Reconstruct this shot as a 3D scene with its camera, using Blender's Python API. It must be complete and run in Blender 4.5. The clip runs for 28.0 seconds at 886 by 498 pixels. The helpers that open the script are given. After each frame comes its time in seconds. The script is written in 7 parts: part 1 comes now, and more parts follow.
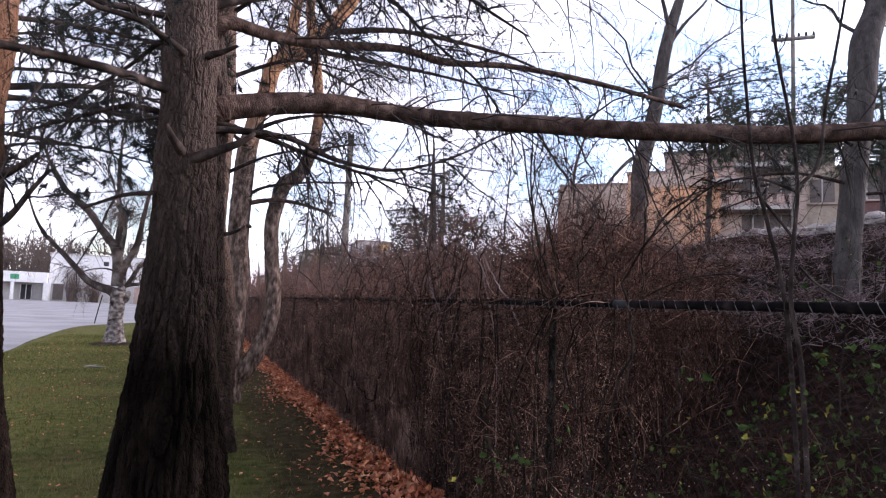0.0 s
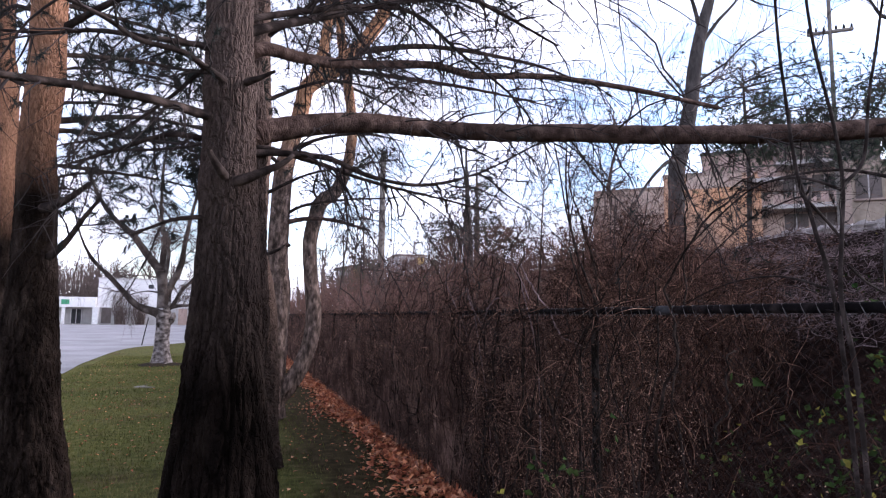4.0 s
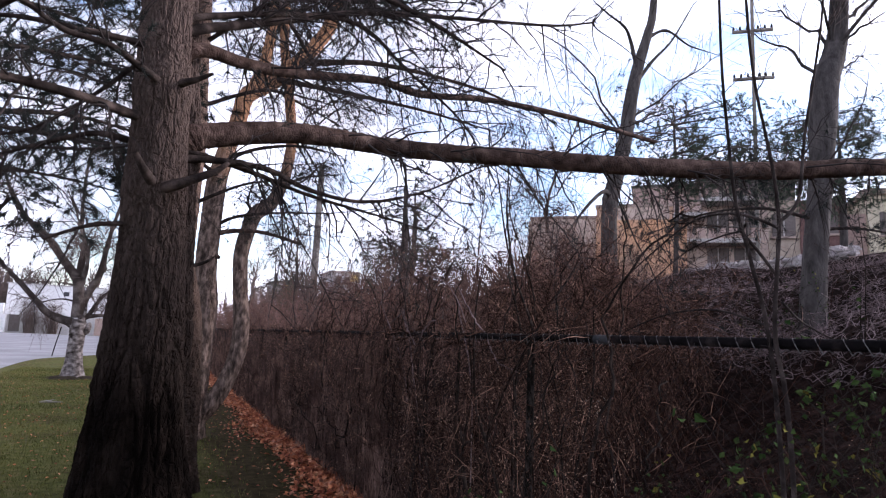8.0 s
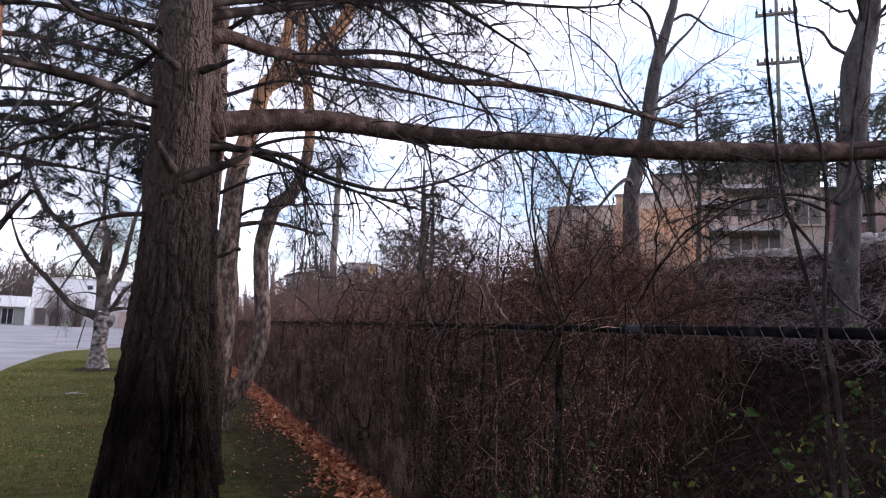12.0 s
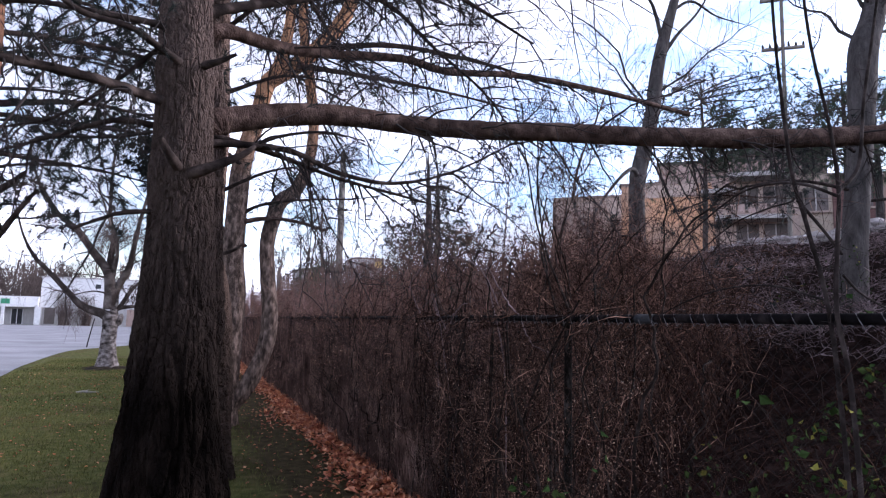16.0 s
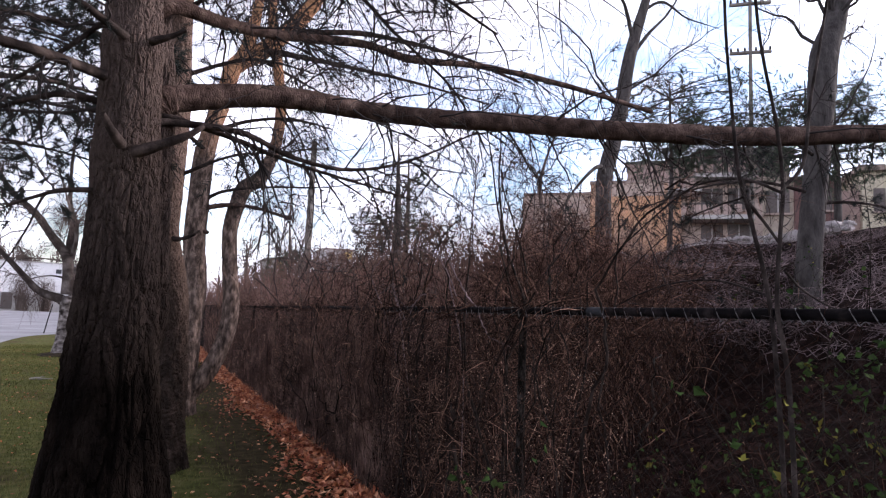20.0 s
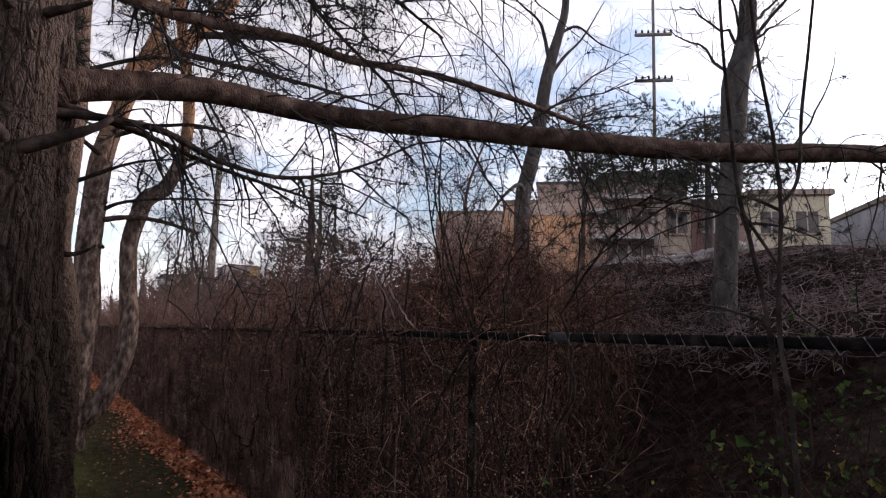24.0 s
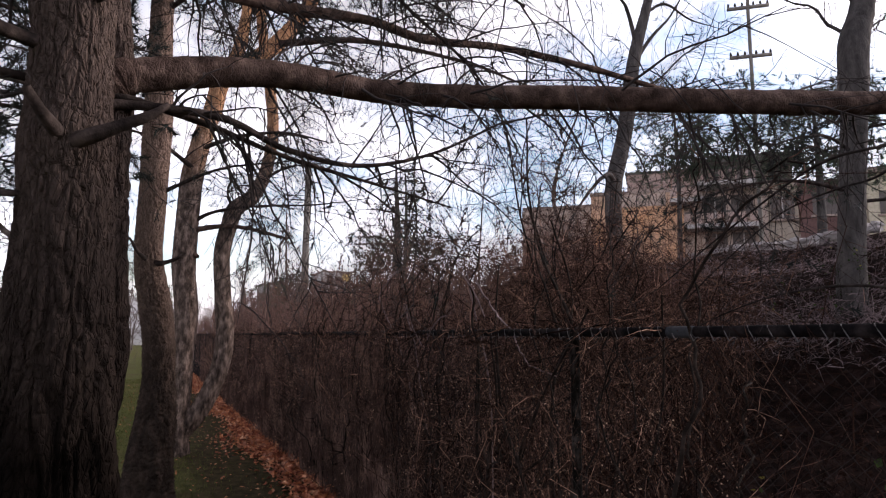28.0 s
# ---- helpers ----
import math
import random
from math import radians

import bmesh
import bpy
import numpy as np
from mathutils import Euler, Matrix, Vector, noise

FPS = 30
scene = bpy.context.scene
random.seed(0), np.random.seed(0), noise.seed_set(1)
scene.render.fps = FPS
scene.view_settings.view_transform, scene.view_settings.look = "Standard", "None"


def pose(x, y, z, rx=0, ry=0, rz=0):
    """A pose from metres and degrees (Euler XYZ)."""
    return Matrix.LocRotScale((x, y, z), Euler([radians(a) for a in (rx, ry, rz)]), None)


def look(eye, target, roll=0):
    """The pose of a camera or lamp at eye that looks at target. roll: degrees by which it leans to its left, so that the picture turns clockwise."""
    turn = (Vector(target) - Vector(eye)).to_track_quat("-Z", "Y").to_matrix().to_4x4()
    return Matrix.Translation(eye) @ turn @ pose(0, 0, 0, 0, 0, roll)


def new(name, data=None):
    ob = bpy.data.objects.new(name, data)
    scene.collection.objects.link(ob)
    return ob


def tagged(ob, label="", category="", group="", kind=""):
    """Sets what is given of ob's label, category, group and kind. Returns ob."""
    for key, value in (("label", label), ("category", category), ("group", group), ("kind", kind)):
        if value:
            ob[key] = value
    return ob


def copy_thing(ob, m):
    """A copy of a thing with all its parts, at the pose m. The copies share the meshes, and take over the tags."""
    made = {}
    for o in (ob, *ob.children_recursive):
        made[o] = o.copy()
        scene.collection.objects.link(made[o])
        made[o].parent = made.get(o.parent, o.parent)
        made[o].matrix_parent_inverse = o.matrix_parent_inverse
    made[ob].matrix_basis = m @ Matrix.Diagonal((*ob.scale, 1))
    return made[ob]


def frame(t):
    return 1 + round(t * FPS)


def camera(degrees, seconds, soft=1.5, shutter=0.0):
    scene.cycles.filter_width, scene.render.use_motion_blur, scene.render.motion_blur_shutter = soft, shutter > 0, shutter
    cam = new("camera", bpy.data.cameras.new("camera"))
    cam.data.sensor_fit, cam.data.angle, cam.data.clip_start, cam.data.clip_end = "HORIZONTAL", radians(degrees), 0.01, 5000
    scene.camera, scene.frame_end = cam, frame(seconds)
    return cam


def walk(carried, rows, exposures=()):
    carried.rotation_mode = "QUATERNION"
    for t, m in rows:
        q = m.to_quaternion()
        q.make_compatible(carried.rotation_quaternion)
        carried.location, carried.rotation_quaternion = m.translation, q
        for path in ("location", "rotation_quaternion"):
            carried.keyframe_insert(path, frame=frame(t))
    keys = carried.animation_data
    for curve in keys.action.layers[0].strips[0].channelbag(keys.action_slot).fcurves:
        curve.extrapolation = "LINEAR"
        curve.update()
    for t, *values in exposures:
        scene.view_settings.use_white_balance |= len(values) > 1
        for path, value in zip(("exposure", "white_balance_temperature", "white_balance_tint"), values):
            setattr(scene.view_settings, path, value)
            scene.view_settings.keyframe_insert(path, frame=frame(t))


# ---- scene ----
cam = camera(69.2, 28.0, 1.2)
PATH = [
    (0, (-2.283, 0.201, 1.77), (-1.567, 2.06, 1.95), 2.5),
    (0.5, (-2.287, 0.196, 1.769), (-1.58, 2.059, 1.946), 2.2),
    (1, (-2.288, 0.2, 1.773), (-1.603, 2.07, 1.952), 1.9),
    (1.5, (-2.293, 0.191, 1.774), (-1.618, 2.063, 1.969), 1.4),
    (2, (-2.297, 0.189, 1.774), (-1.666, 2.076, 1.966), 1.3),
    (2.5, (-2.3, 0.185, 1.773), (-1.665, 2.07, 1.977), 1.7),
    (3, (-2.306, 0.181, 1.776), (-1.664, 2.061, 2.013), 1.5),
    (3.5, (-2.306, 0.182, 1.772), (-1.692, 2.073, 1.994), 0.8),
    (5.5, (-2.307, 0.191, 1.772), (-1.698, 2.085, 1.978), 0.6),
    (6, (-2.309, 0.188, 1.774), (-1.685, 2.077, 1.983), 0.3),
    (6.5, (-2.303, 0.199, 1.774), (-1.663, 2.084, 1.968), 0.3),
    (7, (-2.303, 0.194, 1.773), (-1.657, 2.076, 1.973), 0.4),
    (7.5, (-2.315, 0.227, 1.773), (-1.541, 2.051, 2.044), 1.3),
    (8, (-2.298, 0.285, 1.789), (-1.505, 2.099, 2.069), 2.5),
    (8.5, (-2.283, 0.353, 1.781), (-1.563, 2.2, 2.045), 2.4),
    (9, (-2.276, 0.393, 1.787), (-1.546, 2.236, 2.049), 2.2),
    (9.5, (-2.279, 0.396, 1.787), (-1.526, 2.231, 2.042), 2.3),
    (10, (-2.281, 0.401, 1.785), (-1.531, 2.239, 2.034), 2.3),
    (10.5, (-2.289, 0.402, 1.785), (-1.513, 2.225, 2.053), 2.5),
    (11, (-2.299, 0.39, 1.785), (-1.527, 2.213, 2.068), 2.4),
    (11.5, (-2.305, 0.388, 1.787), (-1.557, 2.225, 2.048), 2.3),
    (13.5, (-2.31, 0.404, 1.785), (-1.564, 2.244, 2.022), 2.0),
    (14, (-2.308, 0.401, 1.782), (-1.587, 2.254, 1.997), 1.5),
    (14.5, (-2.305, 0.407, 1.781), (-1.586, 2.262, 1.991), 1.5),
    (15, (-2.308, 0.402, 1.781), (-1.583, 2.254, 1.998), 1.5),
    (15.5, (-2.309, 0.403, 1.783), (-1.588, 2.254, 2.014), 1.4),
    (16, (-2.306, 0.408, 1.784), (-1.575, 2.255, 2.013), 1.3),
    (16.5, (-2.292, 0.411, 1.788), (-1.539, 2.249, 2.02), 1.0),
    (17, (-2.267, 0.404, 1.792), (-1.46, 2.22, 2.02), 0.9),
    (17.5, (-2.222, 0.391, 1.781), (-1.409, 2.206, 1.992), 1.4),
    (18, (-2.233, 0.398, 1.78), (-1.475, 2.236, 1.995), 1.2),
    (18.5, (-2.257, 0.409, 1.776), (-1.53, 2.262, 1.975), 1.5),
    (19, (-2.257, 0.415, 1.777), (-1.526, 2.267, 1.967), 1.5),
    (19.5, (-2.252, 0.41, 1.781), (-1.498, 2.251, 1.978), 1.5),
    (20, (-2.209, 0.403, 1.767), (-1.393, 2.217, 1.978), 2.4),
    (20.5, (-2.224, 0.405, 1.772), (-1.442, 2.233, 1.988), 2.1),
    (21, (-2.235, 0.409, 1.777), (-1.481, 2.25, 1.986), 2.0),
    (21.5, (-2.231, 0.409, 1.776), (-1.474, 2.249, 1.983), 2.1),
    (23.5, (-2.235, 0.53, 1.774), (-1.447, 2.355, 1.986), 1.9),
    (24, (-2.233, 0.838, 1.811), (-1.175, 2.513, 2.085), 1.8),
    (24.5, (-2.101, 0.934, 1.81), (-1.015, 2.581, 2.137), 1.9),
    (25, (-2.051, 0.983, 1.798), (-1.193, 2.756, 2.148), 4.2),
    (25.5, (-2.06, 1.073, 1.798), (-1.206, 2.849, 2.142), 2.9),
    (26, (-2.077, 1.108, 1.802), (-1.247, 2.896, 2.142), 2.2),
    (26.5, (-2.074, 1.133, 1.798), (-1.257, 2.93, 2.122), 1.5),
    (27, (-2.07, 1.15, 1.798), (-1.248, 2.947, 2.109), 1.4),
    (27.5, (-2.065, 1.149, 1.8), (-1.236, 2.941, 2.116), 0.8),
    (28, (-2.067, 1.156, 1.805), (-1.246, 2.959, 2.075), 0.4),
]
walk(cam, [(t, look(eye, target, roll)) for t, eye, target, roll in PATH], [(0.0, -0.34, 6500, 19), (5.5, -0.36, 6150, 19), (7.0, -0.38, 6150, 19), (9.0, -0.56, 6500, 18), (13.5, -0.52, 6200, 18), (16.0, -0.50, 5950, 18), (18.5, -0.50, 6200, 18), (20.5, -0.50, 6600, 18), (23.4, -0.36, 6650, 18), (24.0, -1.08, 7050, 17), (25.5, -1.05, 7050, 17), (27.0, -0.90, 7000, 17), (28.0, -0.86, 7000, 17)])

# ---- light ----
SUN_AZ, SUN_EL = 95.0, 26.0  # degrees clockwise from +y, and above the horizon
world = bpy.data.worlds.new("sky")
scene.world = world
world.use_nodes = True
wn, wl = world.node_tree.nodes, world.node_tree.links
wn.clear()
w_out, w_bg, w_sky = wn.new("ShaderNodeOutputWorld"), wn.new("ShaderNodeBackground"), wn.new("ShaderNodeTexSky")
w_sky.sky_type, w_sky.sun_disc = "NISHITA", False
w_sky.sun_elevation, w_sky.sun_rotation = radians(SUN_EL), radians(SUN_AZ)
w_co, w_map, w_noise, w_ramp, w_mix, w_gain = (wn.new("ShaderNodeTexCoord"), wn.new("ShaderNodeMapping"), wn.new("ShaderNodeTexNoise"),
                                               wn.new("ShaderNodeValToRGB"), wn.new("ShaderNodeMix"), wn.new("ShaderNodeVectorMath"))
w_map.inputs["Scale"].default_value = (1.0, 1.0, 2.2)
w_noise.inputs["Scale"].default_value, w_noise.inputs["Detail"].default_value = 2.6, 7.0
w_noise.inputs["Roughness"].default_value = 0.6
w_ramp.color_ramp.elements[0].position, w_ramp.color_ramp.elements[1].position = 0.37, 0.57
w_gain.operation = "SCALE"
w_gain.inputs["Scale"].default_value = 0.50
w_mix.data_type = "RGBA"
w_grey, w_cloud = wn.new("ShaderNodeRGBToBW"), wn.new("ShaderNodeVectorMath")
w_cloud.operation = "SCALE"
w_cloud.inputs["Scale"].default_value = 1.1
wl.new(w_sky.outputs["Color"], w_grey.inputs["Color"])
wl.new(w_grey.outputs["Val"], w_cloud.inputs[0])
w_tint = wn.new("ShaderNodeVectorMath")
w_tint.operation = "MULTIPLY"
w_tint.inputs[1].default_value = (0.955, 0.99, 1.12)
wl.new(w_cloud.outputs["Vector"], w_tint.inputs[0])
wl.new(w_tint.outputs["Vector"], w_mix.inputs["B"])
wl.new(w_co.outputs["Generated"], w_map.inputs["Vector"])
wl.new(w_map.outputs["Vector"], w_noise.inputs["Vector"])
wl.new(w_noise.outputs["Fac"], w_ramp.inputs["Fac"])
wl.new(w_ramp.outputs["Color"], w_mix.inputs["Factor"])
wl.new(w_sky.outputs["Color"], w_gain.inputs[0])
wl.new(w_gain.outputs["Vector"], w_mix.inputs["A"])
wl.new(w_mix.outputs["Result"], w_bg.inputs["Color"])
w_bg.inputs["Strength"].default_value = 1.0
wl.new(w_bg.outputs["Background"], w_out.inputs["Surface"])

sun = new("sun", bpy.data.lights.new("sun", "SUN"))
sun.data.energy, sun.data.angle, sun.data.color = 5.0, radians(9), (1.0, 0.91, 0.83)
_a, _e = radians(SUN_AZ), radians(SUN_EL)
sun.matrix_basis = look((math.sin(_a) * math.cos(_e) * 50, math.cos(_a) * math.cos(_e) * 50, math.sin(_e) * 50), (0, 0, 0))


# ---- materials ----
def material(name, stops, scale=8.0, rough=0.8, bump=0.3, stretch=(1, 1, 1), fine=None, island=0.0, metal=0.0, detail=6.0, spec=0.04, high=None, flake=0.0, skew=0.0):
    """A surface of a noise-driven ramp of colours, a second finer noise, fine relief, and a tint per loose piece.
    high: (z0, z1, colour) blends another colour in between two heights."""
    m = bpy.data.materials.new(name)
    m.use_nodes = True
    n, l = m.node_tree.nodes, m.node_tree.links
    b = n["Principled BSDF"]
    b.inputs["Roughness"].default_value, b.inputs["Metallic"].default_value = rough, metal
    b.inputs["Specular IOR Level"].default_value = spec
    geo, mp = n.new("ShaderNodeNewGeometry"), n.new("ShaderNodeMapping")
    mp.inputs["Scale"].default_value = stretch
    l.new(geo.outputs["Position"], mp.inputs["Vector"])
    t1, t2, ramp = n.new("ShaderNodeTexNoise"), n.new("ShaderNodeTexNoise"), n.new("ShaderNodeValToRGB")
    t1.inputs["Scale"].default_value, t1.inputs["Detail"].default_value = scale, detail
    t2.inputs["Scale"].default_value, t2.inputs["Detail"].default_value = fine or scale * 9, 3.0
    for t in (t1, t2):
        l.new(mp.outputs["Vector"], t.inputs["Vector"])
    el = ramp.color_ramp.elements
    while len(el) < len(stops):
        el.new(0.5)
    for i, c in enumerate(stops):
        el[i].position = 0.3 + 0.4 * i / max(1, len(stops) - 1)
        el[i].color = (*c, 1)
    l.new(t1.outputs["Fac"], ramp.inputs["Fac"])
    colour = ramp.outputs["Color"]
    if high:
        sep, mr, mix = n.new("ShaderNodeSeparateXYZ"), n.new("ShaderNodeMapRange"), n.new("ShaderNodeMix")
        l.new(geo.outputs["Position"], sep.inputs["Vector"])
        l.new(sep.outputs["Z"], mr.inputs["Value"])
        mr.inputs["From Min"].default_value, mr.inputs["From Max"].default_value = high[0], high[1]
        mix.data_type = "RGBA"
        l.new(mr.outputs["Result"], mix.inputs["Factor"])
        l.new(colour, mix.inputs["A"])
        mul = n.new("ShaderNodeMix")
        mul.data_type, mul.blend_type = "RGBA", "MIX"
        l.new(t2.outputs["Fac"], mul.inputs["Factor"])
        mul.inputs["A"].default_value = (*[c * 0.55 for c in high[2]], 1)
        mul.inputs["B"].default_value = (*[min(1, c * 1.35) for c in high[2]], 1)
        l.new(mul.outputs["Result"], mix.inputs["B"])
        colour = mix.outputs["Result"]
    hsv = n.new("ShaderNodeHueSaturation")
    l.new(colour, hsv.inputs["Color"])
    add = n.new("ShaderNodeMath")
    add.operation = "MULTIPLY_ADD"
    l.new(t2.outputs["Fac"], add.inputs[0])
    add.inputs[1].default_value = 0.7
    if island:
        isl = n.new("ShaderNodeMath")
        isl.operation = "MULTIPLY_ADD"
        pw = n.new("ShaderNodeMath")
        pw.operation = "POWER"
        pw.inputs[1].default_value = skew or 1.0
        l.new(geo.outputs["Random Per Island"], pw.inputs[0])
        l.new(pw.outputs["Value"], isl.inputs[0])
        isl.inputs[1].default_value, isl.inputs[2].default_value = (island * 2.3, 0.0) if skew else (island, 0.65 - island / 2)
        l.new(isl.outputs["Value"], add.inputs[2])
        hue = n.new("ShaderNodeMath")
        hue.operation = "MULTIPLY_ADD"
        l.new(geo.outputs["Random Per Island"], hue.inputs[0])
        hue.inputs[1].default_value, hue.inputs[2].default_value = 0.02 * min(island, 1.0), 0.5 - 0.012 * min(island, 1.0)
        l.new(hue.outputs["Value"], hsv.inputs["Hue"])
    else:
        add.inputs[2].default_value = 0.65
    l.new(add.outputs["Value"], hsv.inputs["Value"])
    l.new(hsv.outputs["Color"], b.inputs["Base Color"])
    if bump:
        bp, sm = n.new("ShaderNodeBump"), n.new("ShaderNodeMath")
        sm.operation = "ADD"
        l.new(t1.outputs["Fac"], sm.inputs[0])
        l.new(t2.outputs["Fac"], sm.inputs[1])
        bp.inputs["Strength"].default_value, bp.inputs["Distance"].default_value = bump, 0.02
        height = sm.outputs["Value"]
        if flake:
            vor, mp2, mad = n.new("ShaderNodeTexVoronoi"), n.new("ShaderNodeMapping"), n.new("ShaderNodeMath")
            vor.feature = "DISTANCE_TO_EDGE"
            mp2.inputs["Scale"].default_value = (1, 1, 0.32)
            vor.inputs["Scale"].default_value, vor.inputs["Randomness"].default_value = 55, 1.0
            mix2 = n.new("ShaderNodeVectorMath")
            mix2.operation = "MULTIPLY_ADD"
            mix2.inputs[1].default_value = (0.05, 0.05, 0.05)
            l.new(t1.outputs["Color"], mix2.inputs[0])
            l.new(geo.outputs["Position"], mix2.inputs[2])
            l.new(mix2.outputs["Vector"], mp2.inputs["Vector"])
            l.new(mp2.outputs["Vector"], vor.inputs["Vector"])
            clampd = n.new("ShaderNodeMapRange")
            clampd.inputs["From Max"].default_value = 0.12
            l.new(vor.outputs["Distance"], clampd.inputs["Value"])
            mad.operation = "MULTIPLY_ADD"
            mad.inputs[1].default_value = flake
            l.new(clampd.outputs["Result"], mad.inputs[0])
            l.new(height, mad.inputs[2])
            height = mad.outputs["Value"]
        l.new(height, bp.inputs["Height"])
        l.new(bp.outputs["Normal"], b.inputs["Normal"])
    return m


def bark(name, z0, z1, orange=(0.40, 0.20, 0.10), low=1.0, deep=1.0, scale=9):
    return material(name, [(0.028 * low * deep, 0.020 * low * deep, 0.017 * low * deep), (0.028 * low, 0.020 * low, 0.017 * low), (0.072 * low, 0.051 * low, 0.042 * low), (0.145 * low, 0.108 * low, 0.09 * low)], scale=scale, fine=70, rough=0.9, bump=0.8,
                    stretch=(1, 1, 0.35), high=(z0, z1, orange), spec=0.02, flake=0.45)


